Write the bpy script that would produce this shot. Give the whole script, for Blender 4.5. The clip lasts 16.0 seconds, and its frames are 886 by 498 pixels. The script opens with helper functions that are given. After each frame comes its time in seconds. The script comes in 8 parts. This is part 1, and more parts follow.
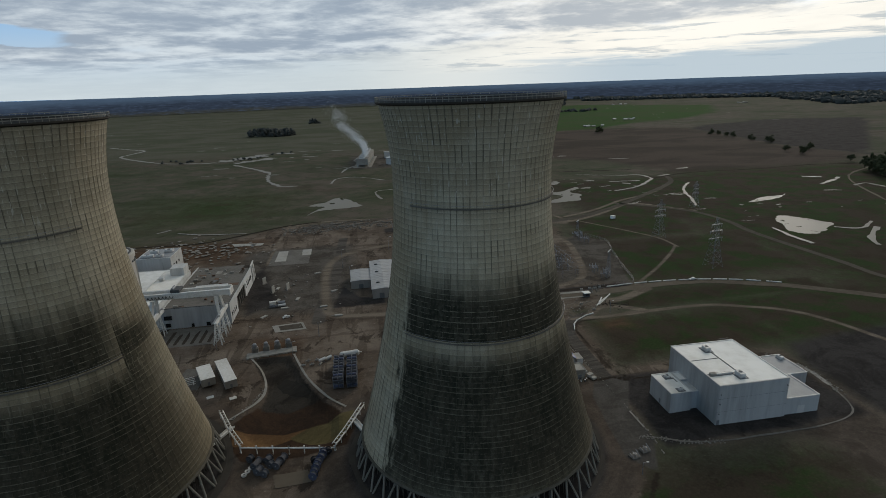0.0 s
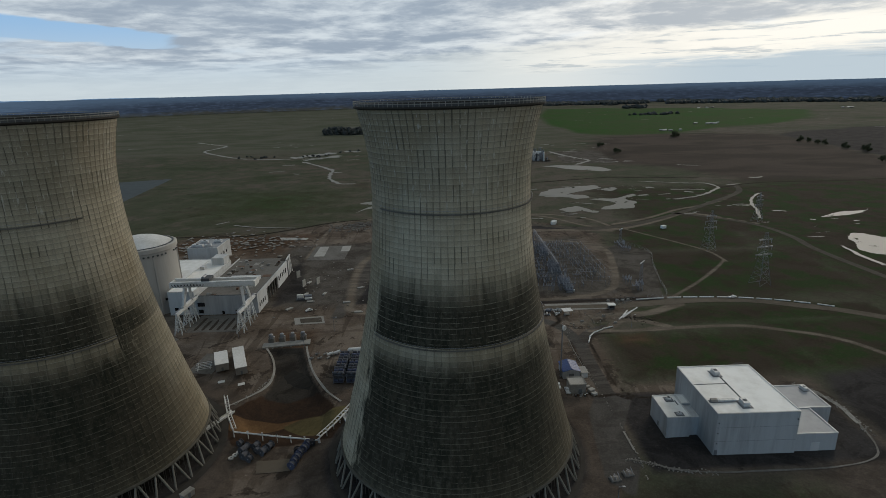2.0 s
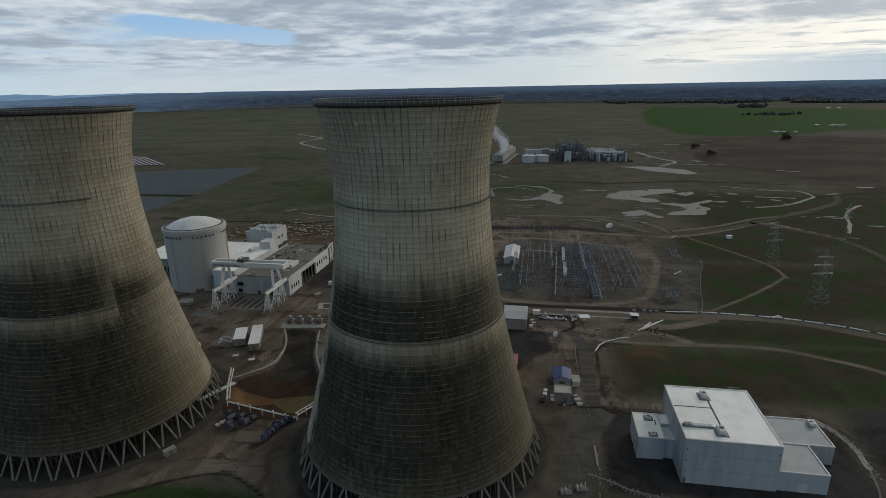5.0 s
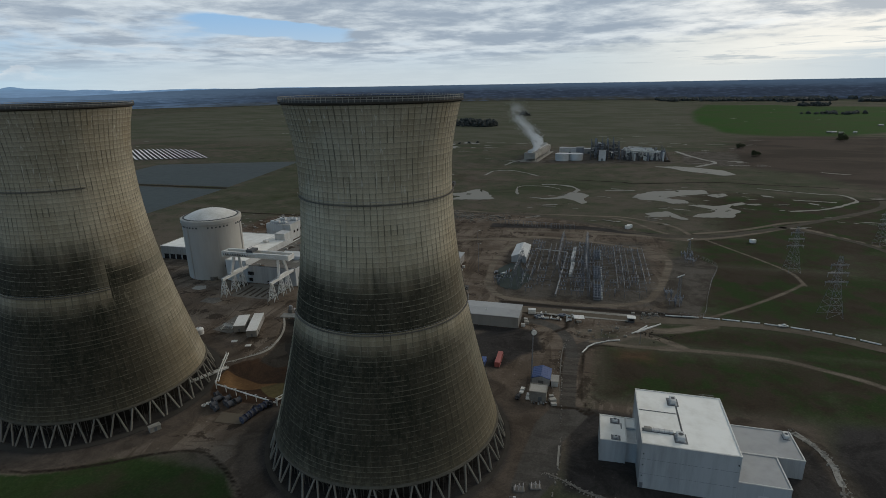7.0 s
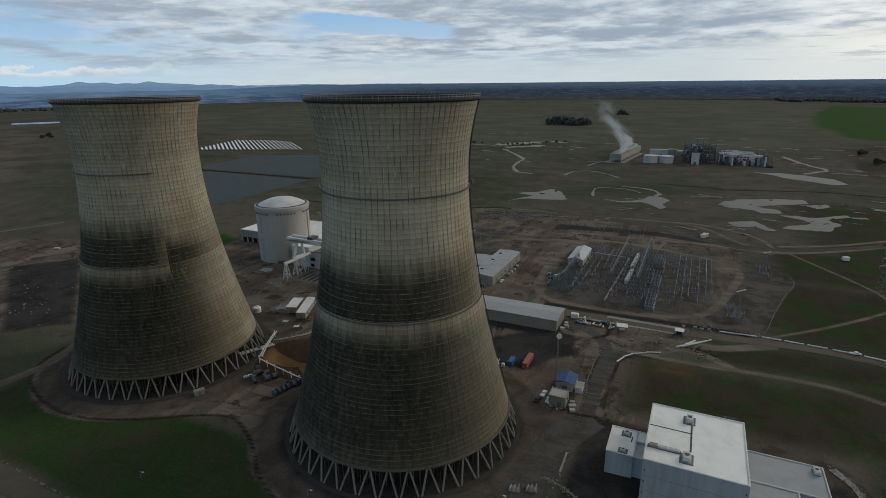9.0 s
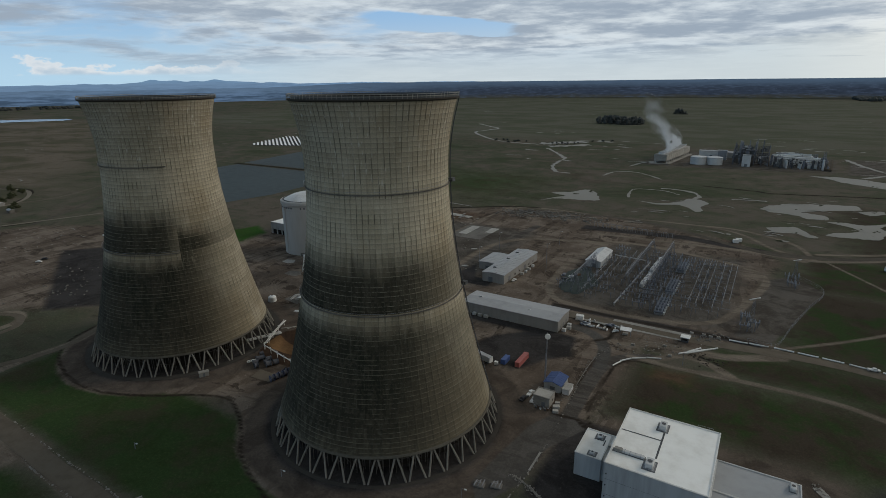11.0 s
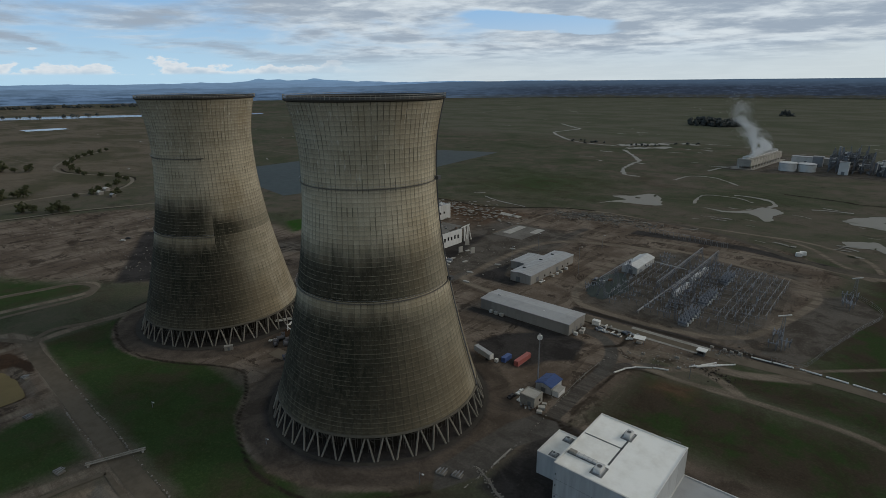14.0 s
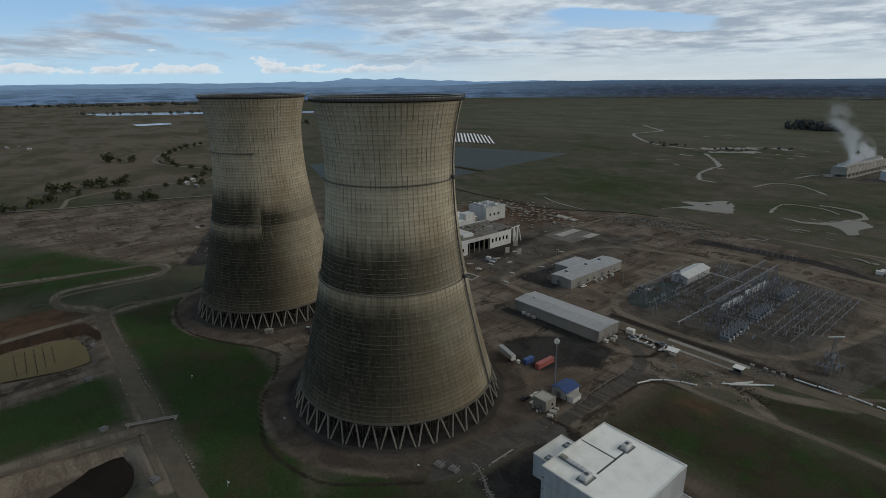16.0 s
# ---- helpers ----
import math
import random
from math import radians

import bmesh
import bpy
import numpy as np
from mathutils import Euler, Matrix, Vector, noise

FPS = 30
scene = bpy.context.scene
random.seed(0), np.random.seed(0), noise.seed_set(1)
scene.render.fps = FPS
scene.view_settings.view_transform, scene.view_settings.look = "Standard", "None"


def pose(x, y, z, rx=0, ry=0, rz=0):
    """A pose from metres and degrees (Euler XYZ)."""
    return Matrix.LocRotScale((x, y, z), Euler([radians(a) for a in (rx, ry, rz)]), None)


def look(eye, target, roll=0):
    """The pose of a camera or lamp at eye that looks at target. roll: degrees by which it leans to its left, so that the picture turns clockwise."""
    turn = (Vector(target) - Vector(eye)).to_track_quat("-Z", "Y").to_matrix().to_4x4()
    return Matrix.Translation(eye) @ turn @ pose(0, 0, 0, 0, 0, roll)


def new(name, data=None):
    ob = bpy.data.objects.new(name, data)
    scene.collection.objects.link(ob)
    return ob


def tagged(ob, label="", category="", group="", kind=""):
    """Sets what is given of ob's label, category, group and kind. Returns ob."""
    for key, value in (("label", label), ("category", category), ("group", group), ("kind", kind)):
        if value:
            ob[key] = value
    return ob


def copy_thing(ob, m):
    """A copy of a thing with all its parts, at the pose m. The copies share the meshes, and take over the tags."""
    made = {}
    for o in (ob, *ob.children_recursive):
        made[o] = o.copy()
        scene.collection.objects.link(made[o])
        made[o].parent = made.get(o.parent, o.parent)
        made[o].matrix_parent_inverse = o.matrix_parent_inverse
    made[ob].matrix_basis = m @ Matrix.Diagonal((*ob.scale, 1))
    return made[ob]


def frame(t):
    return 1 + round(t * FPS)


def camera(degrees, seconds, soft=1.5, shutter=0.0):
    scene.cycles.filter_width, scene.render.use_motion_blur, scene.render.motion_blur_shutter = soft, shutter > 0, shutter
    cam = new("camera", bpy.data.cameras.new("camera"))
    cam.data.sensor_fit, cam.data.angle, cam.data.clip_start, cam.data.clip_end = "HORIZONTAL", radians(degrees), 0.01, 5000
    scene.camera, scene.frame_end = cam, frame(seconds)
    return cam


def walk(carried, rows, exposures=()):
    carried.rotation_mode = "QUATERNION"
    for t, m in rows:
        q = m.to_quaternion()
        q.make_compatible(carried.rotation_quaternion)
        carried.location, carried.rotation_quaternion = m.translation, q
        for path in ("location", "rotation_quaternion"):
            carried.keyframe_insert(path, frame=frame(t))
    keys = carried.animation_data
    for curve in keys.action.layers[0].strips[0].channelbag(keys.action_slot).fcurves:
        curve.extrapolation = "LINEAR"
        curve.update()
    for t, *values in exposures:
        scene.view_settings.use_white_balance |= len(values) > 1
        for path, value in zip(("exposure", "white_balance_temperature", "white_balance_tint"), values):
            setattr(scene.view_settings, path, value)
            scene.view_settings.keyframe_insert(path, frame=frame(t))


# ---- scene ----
cam = camera(78.7, 16.0, soft=0.7)
METRES, EYE, TILT, LEAN, TURN = 236.2, 134.8, 0.0, 0.0, -8.5
ROWS = [
    (0.0, 0.0, 0.0, 0.0, -0.57, -16.77, 1.9),
    (0.5, 0.036, 0.0019, 0.0002, -0.05, -16.68, 1.92),
    (1.0, 0.071, 0.0048, 0.0006, 0.99, -16.61, 1.88),
    (1.5, 0.1054, 0.0067, 0.0009, 4.13, -16.5, 1.7),
    (2.0, 0.1408, 0.0102, 0.0012, 7.66, -16.47, 1.51),
    (2.5, 0.1756, 0.015, 0.0023, 10.07, -16.52, 1.42),
    (3.0, 0.2101, 0.0204, 0.002, 12.89, -16.55, 1.27),
    (3.5, 0.2443, 0.0263, 0.0015, 15.07, -16.57, 1.15),
    (4.0, 0.2773, 0.0325, 0.001, 16.17, -16.62, 1.16),
    (4.5, 0.3097, 0.0394, 0.0008, 17.28, -16.64, 1.13),
    (7.0, 0.4641, 0.0782, 0.001, 23.52, -16.92, 0.95),
    (7.5, 0.4934, 0.0872, 0.0014, 25.49, -16.96, 0.87),
    (8.0, 0.5226, 0.0979, 0.002, 28.66, -17.01, 0.75),
    (8.5, 0.5511, 0.1094, 0.0024, 30.42, -17.04, 0.71),
    (9.0, 0.5787, 0.1221, 0.0031, 33.79, -17.1, 0.58),
    (11.5, 0.7077, 0.1952, 0.0044, 39.72, -17.27, 0.64),
    (12.0, 0.7318, 0.2107, 0.0049, 39.89, -17.29, 0.72),
    (12.5, 0.7567, 0.2262, 0.0051, 40.57, -17.29, 0.77),
    (13.0, 0.7809, 0.2416, 0.0055, 42.22, -17.29, 0.75),
    (13.5, 0.8047, 0.2578, 0.0058, 45.69, -17.27, 0.64),
    (14.0, 0.8288, 0.2755, 0.0065, 49.21, -17.27, 0.53),
    (14.5, 0.8506, 0.2936, 0.0069, 50.99, -17.27, 0.54),
    (15.0, 0.8707, 0.3123, 0.0079, 52.54, -17.28, 0.54),
    (15.5, 0.8901, 0.3323, 0.0085, 54.67, -17.27, 0.52),
    (16.0, 0.9087, 0.3531, 0.009, 57.87, -17.27, 0.45),
]
walk(cam, [(t, pose(0, 0, EYE, TILT, LEAN, TURN) @ pose(METRES * x, METRES * y, METRES * z, 90 + pitch, roll, yaw)) for t, x, y, z, yaw, pitch, roll in ROWS])

# ---------------------------------------------------------------- node helpers
def node(nt, kind):
    return nt.nodes.new(kind)


def put(nt, value, socket):
    """Feeds a socket from another socket or a plain value."""
    if isinstance(value, bpy.types.NodeSocket):
        nt.links.new(value, socket)
    elif isinstance(value, (tuple, list)):
        n = len(socket.default_value)
        socket.default_value = (tuple(value) + (1.0,))[:n] if len(value) < n else tuple(value)[:n]
    else:
        socket.default_value = value


def calc(nt, op, a, b=0.0, c=0.0, clamp=False):
    n = node(nt, "ShaderNodeMath")
    n.operation, n.use_clamp = op, clamp
    for i, v in enumerate((a, b, c)):
        put(nt, v, n.inputs[i])
    return n.outputs[0]


def vmath(nt, op, a, b=(0, 0, 0)):
    n = node(nt, "ShaderNodeVectorMath")
    n.operation = op
    put(nt, a, n.inputs[0]), put(nt, b, n.inputs[1])
    return n.outputs[1] if op in ("DOT_PRODUCT", "LENGTH") else n.outputs[0]


def mix(nt, fac, a, b, blend="MIX"):
    n = node(nt, "ShaderNodeMix")
    n.data_type, n.blend_type = "RGBA", blend
    put(nt, fac, n.inputs[0]), put(nt, a, n.inputs[6]), put(nt, b, n.inputs[7])
    return n.outputs[2]


def grain(nt, vec, scale, detail=4.0, rough=0.55, stretch=None, warp=0.0):
    if stretch:
        vec = vmath(nt, "MULTIPLY", vec, stretch)
    n = node(nt, "ShaderNodeTexNoise")
    put(nt, vec, n.inputs["Vector"])
    n.inputs["Scale"].default_value, n.inputs["Detail"].default_value = scale, detail
    n.inputs["Roughness"].default_value, n.inputs["Distortion"].default_value = rough, warp
    return n.outputs["Fac"]


def step(nt, value, lo, hi, a=0.0, b=1.0):
    n = node(nt, "ShaderNodeMapRange")
    n.interpolation_type = "SMOOTHSTEP"
    for i, v in enumerate((value, lo, hi, a, b)):
        put(nt, v, n.inputs[i])
    return n.outputs[0]


# ---------------------------------------------------------------- sky and sun
SUN_AZ, SUN_EL = 38.0, 24.0          # degrees clockwise from +y, and above the horizon


def build_sky():
    w = bpy.data.worlds.new("sky")
    scene.world = w
    w.use_nodes = True
    nt = w.node_tree
    nt.nodes.clear()
    way = node(nt, "ShaderNodeTexCoord").outputs["Generated"]
    sep = node(nt, "ShaderNodeSeparateXYZ")
    put(nt, way, sep.inputs[0])
    x, y, z = sep.outputs
    sky = node(nt, "ShaderNodeTexSky")
    sky.sky_type, sky.sun_disc = "NISHITA", False
    sky.sun_elevation, sky.sun_rotation = radians(SUN_EL), radians(SUN_AZ)
    sky.altitude, sky.air_density, sky.dust_density = 100, 1.0, 1.2
    zz = calc(nt, "MAXIMUM", z, 0.0)
    # the cloud deck is a flat sheet, seen foreshortened towards the horizon
    inv = calc(nt, "DIVIDE", 0.82, calc(nt, "ADD", zz, 0.085))
    deck = node(nt, "ShaderNodeCombineXYZ")
    put(nt, calc(nt, "MULTIPLY", x, inv), deck.inputs[0])
    put(nt, calc(nt, "MULTIPLY", y, inv), deck.inputs[1])
    flat = deck.outputs[0]
    az = calc(nt, "ARCTAN2", x, y)                     # radians clockwise from +y
    big = grain(nt, flat, 0.36, 3.0, 0.5, warp=0.3)
    mid = grain(nt, flat, 0.80, 8.0, 0.58, warp=0.35)
    fine = grain(nt, vmath(nt, "ADD", flat, (31, 7, 0)), 2.2, 7.0, 0.60, warp=0.2)
    tuft = grain(nt, vmath(nt, "ADD", flat, (3, 57, 0)), 5.0, 5.0, 0.62)
    # the deck thins towards the west, where blue shows, and has one gap
    west = step(nt, az, -1.15, -0.62, 1.0, 0.0)
    gap_a = step(nt, calc(nt, "ABSOLUTE", calc(nt, "ADD", az, 0.54)), 0.05, 0.17, 1.0, 0.0)
    gap_mid = calc(nt, "SUBTRACT", 0.0915, calc(nt, "MULTIPLY", calc(nt, "ADD", az, 0.53), 0.09))
    gap_z = step(nt, calc(nt, "ABSOLUTE", calc(nt, "SUBTRACT", calc(nt, "ADD", z, calc(nt, "MULTIPLY", calc(nt, "SUBTRACT", fine, 0.5), 0.02)), gap_mid)), 0.004, 0.018, 1.0, 0.0)
    gap = calc(nt, "MULTIPLY", gap_a, gap_z)
    body = calc(nt, "ADD", calc(nt, "MULTIPLY", big, 0.5), calc(nt, "MULTIPLY", mid, 0.5))
    edge = calc(nt, "ADD", calc(nt, "ADD", 0.33, calc(nt, "MULTIPLY", west, 0.17)), calc(nt, "MULTIPLY", gap, 0.30))
    cover = step(nt, body, edge, calc(nt, "ADD", edge, 0.12))
    cover = calc(nt, "MULTIPLY", cover, step(nt, calc(nt, "ADD", z, calc(nt, "MULTIPLY", calc(nt, "SUBTRACT", mid, 0.5), 0.05)), 0.022, 0.06, 0.10, 1.0))
    # glow of the veiled sun
    s = Vector((math.sin(radians(SUN_AZ)), math.cos(radians(SUN_AZ)), 0.11)).normalized()
    near_sun = step(nt, vmath(nt, "DOT_PRODUCT", way, tuple(s)), 0.76, 1.0)
    thick = step(nt, calc(nt, "ADD", calc(nt, "MULTIPLY", mid, 0.52), calc(nt, "ADD", calc(nt, "MULTIPLY", fine, 0.33), calc(nt, "MULTIPLY", tuft, 0.15))), 0.41, 0.57)
    thick = calc(nt, "MULTIPLY", thick, calc(nt, "SUBTRACT", 1.0, calc(nt, "MULTIPLY", near_sun, 0.25)))
    pale = mix(nt, near_sun, (0.66, 0.73, 0.78), (1.03, 1.01, 0.95))
    grey = mix(nt, near_sun, (0.33, 0.40, 0.485), (0.31, 0.37, 0.44))
    cloud = mix(nt, thick, pale, grey)
    blue = vmath(nt, "MULTIPLY", sky.outputs[0], (0.10, 0.10, 0.10))
    blue = mix(nt, 0.7, blue, (0.25, 0.50, 0.86))
    veil = mix(nt, near_sun, mix(nt, west, (0.62, 0.69, 0.71), (0.47, 0.68, 0.83)), (0.96, 0.95, 0.86))
    low = step(nt, z, 0.0, 0.12, 0.90, 0.05)
    clear = mix(nt, low, blue, veil)
    col = mix(nt, cover, clear, cloud)
    # under the deck's edge towards the sun the sky is bright cream, crossed by thin level bars of cloud
    bars_at = node(nt, "ShaderNodeCombineXYZ")
    put(nt, calc(nt, "MULTIPLY", az, 7.0), bars_at.inputs[0])
    put(nt, calc(nt, "MULTIPLY", z, 95.0), bars_at.inputs[1])
    bars = grain(nt, bars_at.outputs[0], 1.0, 6.0, 0.62, warp=0.4)
    deck_foot = calc(nt, "ADD", 0.058, calc(nt, "MULTIPLY", az, 0.055))
    slot = step(nt, calc(nt, "SUBTRACT", calc(nt, "ADD", z, calc(nt, "MULTIPLY", calc(nt, "SUBTRACT", fine, 0.5), 0.05)), deck_foot), -0.010, 0.012, 1.0, 0.0)
    slot = calc(nt, "MULTIPLY", slot, step(nt, az, -0.35, 0.25))
    col = mix(nt, calc(nt, "MULTIPLY", slot, 0.88), col, mix(nt, near_sun, (0.61, 0.675, 0.69), (1.02, 0.985, 0.89)))
    col = mix(nt, calc(nt, "MULTIPLY", calc(nt, "MULTIPLY", step(nt, bars, 0.53, 0.64), 0.75), calc(nt, "MULTIPLY", slot, step(nt, z, 0.012, 0.03))), col, (0.46, 0.52, 0.56))
    # a blue-grey bank low under the veiled sun
    bank = calc(nt, "MULTIPLY", step(nt, az, 0.02, 0.50), step(nt, calc(nt, "ADD", calc(nt, "SUBTRACT", z, calc(nt, "MULTIPLY", az, 0.032)), calc(nt, "MULTIPLY", calc(nt, "SUBTRACT", bars, 0.5), 0.06)), 0.012, 0.030, 1.0, 0.0))
    col = mix(nt, calc(nt, "MULTIPLY", bank, 0.8), col, (0.40, 0.52, 0.62))
    # overhead, out of view, the deck is taken as thick: dimmed and warmed to tune the ground's light
    col = mix(nt, step(nt, z, 0.17, 0.34), col, vmath(nt, "MULTIPLY", col, (0.74, 0.665, 0.575)))
    # heaped fair-weather clouds low in the west
    polar = node(nt, "ShaderNodeCombineXYZ")
    put(nt, calc(nt, "MULTIPLY", az, 10.0), polar.inputs[0])
    put(nt, calc(nt, "MULTIPLY", z, 20.0), polar.inputs[1])
    heap = grain(nt, polar.outputs[0], 1.6, 6.0, 0.55)
    tops = calc(nt, "SUBTRACT", heap, step(nt, z, 0.010, 0.055, 0.38, 0.72))
    cum = calc(nt, "MULTIPLY", step(nt, tops, 0.0, 0.06), step(nt, az, -1.02, -0.80, 1.0, 0.0))
    cum = calc(nt, "MULTIPLY", cum, step(nt, z, 0.012, 0.018))
    cum_col = mix(nt, step(nt, tops, 0.02, 0.22), (0.80, 0.80, 0.80), (0.46, 0.55, 0.64))
    col = mix(nt, calc(nt, "MULTIPLY", cum, 0.75), col, cum_col)
    bg = node(nt, "ShaderNodeBackground")
    put(nt, col, bg.inputs[0])
    bg.inputs[1].default_value = 1.0
    out = node(nt, "ShaderNodeOutputWorld")
    nt.links.new(bg.outputs[0], out.inputs[0])


build_sky()
sun = new("sun", bpy.data.lights.new("sun", "SUN"))
sun.data.energy, sun.data.angle, sun.data.color = 1.1, radians(18), (1.0, 0.92, 0.80)
sun.matrix_world = look((600 * math.sin(radians(SUN_AZ)), 600 * math.cos(radians(SUN_AZ)), 400),
                        (600 * math.sin(radians(SUN_AZ)) - 100 * math.sin(radians(SUN_AZ)) * math.cos(radians(SUN_EL)),
                         600 * math.cos(radians(SUN_AZ)) - 100 * math.cos(radians(SUN_AZ)) * math.cos(radians(SUN_EL)),
                         400 - 100 * math.sin(radians(SUN_EL))))

# ---------------------------------------------------------------- materials
def begin(name):
    m = bpy.data.materials.new(name)
    m.use_nodes = True
    nt = m.node_tree
    b = nt.nodes["Principled BSDF"]
    return m, nt, b, node(nt, "ShaderNodeNewGeometry").outputs["Position"]


def bump(nt, b, height, depth):
    n = node(nt, "ShaderNodeBump")
    n.inputs["Distance"].default_value = depth
    put(nt, height, n.inputs["Height"])
    nt.links.new(n.outputs[0], b.inputs["Normal"])


def surface(name, colour, dirt=None, rough=0.8, metal=0.0, size=1.0, amount=0.5, relief=0.03, streak=False, vary=0.12, spec=0.4):
    """A worn surface: broad stains, finer grain, a little change from piece to piece."""
    m, nt, b, p = begin(name)
    dirt = dirt or tuple(c * 0.55 for c in colour)
    broad = grain(nt, p, 0.11 / size, 4, 0.6, stretch=(1, 1, 0.15) if streak else None)
    fine = grain(nt, p, 1.3 / size, 5, 0.65, stretch=(1, 1, 0.12) if streak else None)
    both = calc(nt, "ADD", calc(nt, "MULTIPLY", broad, 0.55), calc(nt, "MULTIPLY", fine, 0.45))
    col = mix(nt, calc(nt, "MULTIPLY", step(nt, both, 0.40, 0.66), amount), colour, dirt)
    rnd = node(nt, "ShaderNodeObjectInfo").outputs["Random"]
    col = mix(nt, 1.0, col, calc(nt, "ADD", 1.0 - vary / 2, calc(nt, "MULTIPLY", rnd, vary)), "MULTIPLY")
    put(nt, col, b.inputs["Base Color"])
    put(nt, calc(nt, "ADD", rough - 0.08, calc(nt, "MULTIPLY", fine, 0.16), clamp=True), b.inputs["Roughness"])
    b.inputs["Metallic"].default_value = metal
    b.inputs["Specular IOR Level"].default_value = spec
    bump(nt, b, fine, relief)
    return m


def water(name, colour, rough=0.06):
    m, nt, b, p = begin(name)
    n = grain(nt, p, 0.05, 3, 0.5)
    put(nt, mix(nt, n, colour, tuple(c * 0.6 for c in colour)), b.inputs["Base Color"])
    b.inputs["Roughness"].default_value = rough
    b.inputs["IOR"].default_value = 1.33
    bump(nt, b, grain(nt, p, 1.2, 3, 0.5), 0.012)
    return m


def flood(name):
    """Shallow flood water, broken by drowned grass and mud. Its pale colour stands in for the reflected sky."""
    m, nt, b, p = begin(name)
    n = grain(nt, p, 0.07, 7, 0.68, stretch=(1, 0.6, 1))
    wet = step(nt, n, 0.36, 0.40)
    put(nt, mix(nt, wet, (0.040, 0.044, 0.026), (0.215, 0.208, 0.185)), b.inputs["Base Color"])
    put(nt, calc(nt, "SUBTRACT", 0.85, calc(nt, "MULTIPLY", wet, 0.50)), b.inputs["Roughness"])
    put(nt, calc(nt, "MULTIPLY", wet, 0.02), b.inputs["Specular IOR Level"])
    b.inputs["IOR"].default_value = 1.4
    bump(nt, b, grain(nt, p, 1.2, 3, 0.5), 0.01)
    return m


def ground_material():
    """Pasture with bare yard soil, lush grass, dark wet soil, rusty soil and gravel, by the cover laid out over the sheet."""
    m, nt, b, p = begin("ground_cover")
    big = grain(nt, p, 0.0035, 5, 0.6)
    mid = grain(nt, p, 0.03, 6, 0.65)
    fine = grain(nt, p, 0.35, 6, 0.7)
    tiny = grain(nt, p, 2.2, 3, 0.7)
    tracks = grain(nt, p, 0.12, 5, 0.6, stretch=(1, 0.16, 1), warp=0.8)

    def cover(attr, soft=0.22, wob=0.5):
        att = node(nt, "ShaderNodeAttribute")
        att.attribute_name = attr
        a = att.outputs["Fac"]
        w = calc(nt, "MULTIPLY", calc(nt, "SUBTRACT", calc(nt, "ADD", calc(nt, "MULTIPLY", mid, 0.55), calc(nt, "MULTIPLY", fine, 0.45)), 0.5), wob * 2)
        return step(nt, calc(nt, "ADD", a, calc(nt, "MULTIPLY", w, step(nt, a, 0.0, 0.12))), 0.5 - soft, 0.5 + soft)

    crisp = grain(nt, p, 0.9, 5, 0.75)
    blot = grain(nt, p, 0.055, 7, 0.72, warp=0.6)
    ruts = grain(nt, p, 0.16, 6, 0.65, stretch=(0.14, 1, 1), warp=0.7)
    swath = grain(nt, p, 0.006, 6, 0.62, stretch=(1, 1.8, 1), warp=0.5)
    # winter pasture: dry brown, mossy green, dark wet hollows
    past = mix(nt, step(nt, calc(nt, "ADD", calc(nt, "MULTIPLY", big, 0.5), calc(nt, "MULTIPLY", mid, 0.5)), 0.40, 0.58), (0.100, 0.086, 0.069), (0.062, 0.068, 0.044))
    past = mix(nt, calc(nt, "MULTIPLY", step(nt, swath, 0.50, 0.66), 0.7), past, (0.036, 0.050, 0.024))
    past = mix(nt, calc(nt, "MULTIPLY", step(nt, swath, 0.44, 0.30), 0.6), past, (0.060, 0.046, 0.034))
    past = mix(nt, calc(nt, "MULTIPLY", step(nt, blot, 0.52, 0.68), 0.55), past, (0.030, 0.029, 0.019))
    past = mix(nt, calc(nt, "MULTIPLY", step(nt, crisp, 0.54, 0.68), 0.45), past, (0.105, 0.090, 0.066))
    # plant yard: brown soil, wheel ruts, dark wet stains, pale grit
    yard = mix(nt, step(nt, mid, 0.38, 0.60), (0.160, 0.132, 0.105), (0.092, 0.073, 0.057))
    yard = mix(nt, calc(nt, "MULTIPLY", step(nt, tracks, 0.53, 0.58), 0.50), yard, (0.048, 0.037, 0.028))
    yard = mix(nt, calc(nt, "MULTIPLY", step(nt, ruts, 0.55, 0.60), 0.45), yard, (0.055, 0.043, 0.033))
    yard = mix(nt, calc(nt, "MULTIPLY", step(nt, blot, 0.555, 0.60), 0.75), yard, (0.033, 0.026, 0.020))
    yard = mix(nt, calc(nt, "MULTIPLY", step(nt, fine, 0.58, 0.66), 0.35), yard, (0.20, 0.17, 0.135))
    yard = mix(nt, calc(nt, "MULTIPLY", step(nt, crisp, 0.66, 0.70), 0.6), yard, (0.33, 0.30, 0.25))
    lush = mix(nt, step(nt, mid, 0.44, 0.64), (0.031, 0.053, 0.019), (0.046, 0.044, 0.026))
    lush = mix(nt, calc(nt, "MULTIPLY", step(nt, blot, 0.46, 0.64), 0.6), lush, (0.026, 0.040, 0.013))
    lush = mix(nt, calc(nt, "MULTIPLY", step(nt, crisp, 0.55, 0.70), 0.35), lush, (0.070, 0.075, 0.034))
    turf = mix(nt, step(nt, mid, 0.42, 0.58), (0.027, 0.045, 0.016), (0.044, 0.036, 0.026))
    turf = mix(nt, calc(nt, "MULTIPLY", step(nt, blot, 0.48, 0.62), 0.7), turf, (0.034, 0.026, 0.019))
    turf = mix(nt, calc(nt, "MULTIPLY", step(nt, crisp, 0.55, 0.70), 0.35), turf, (0.062, 0.058, 0.036))
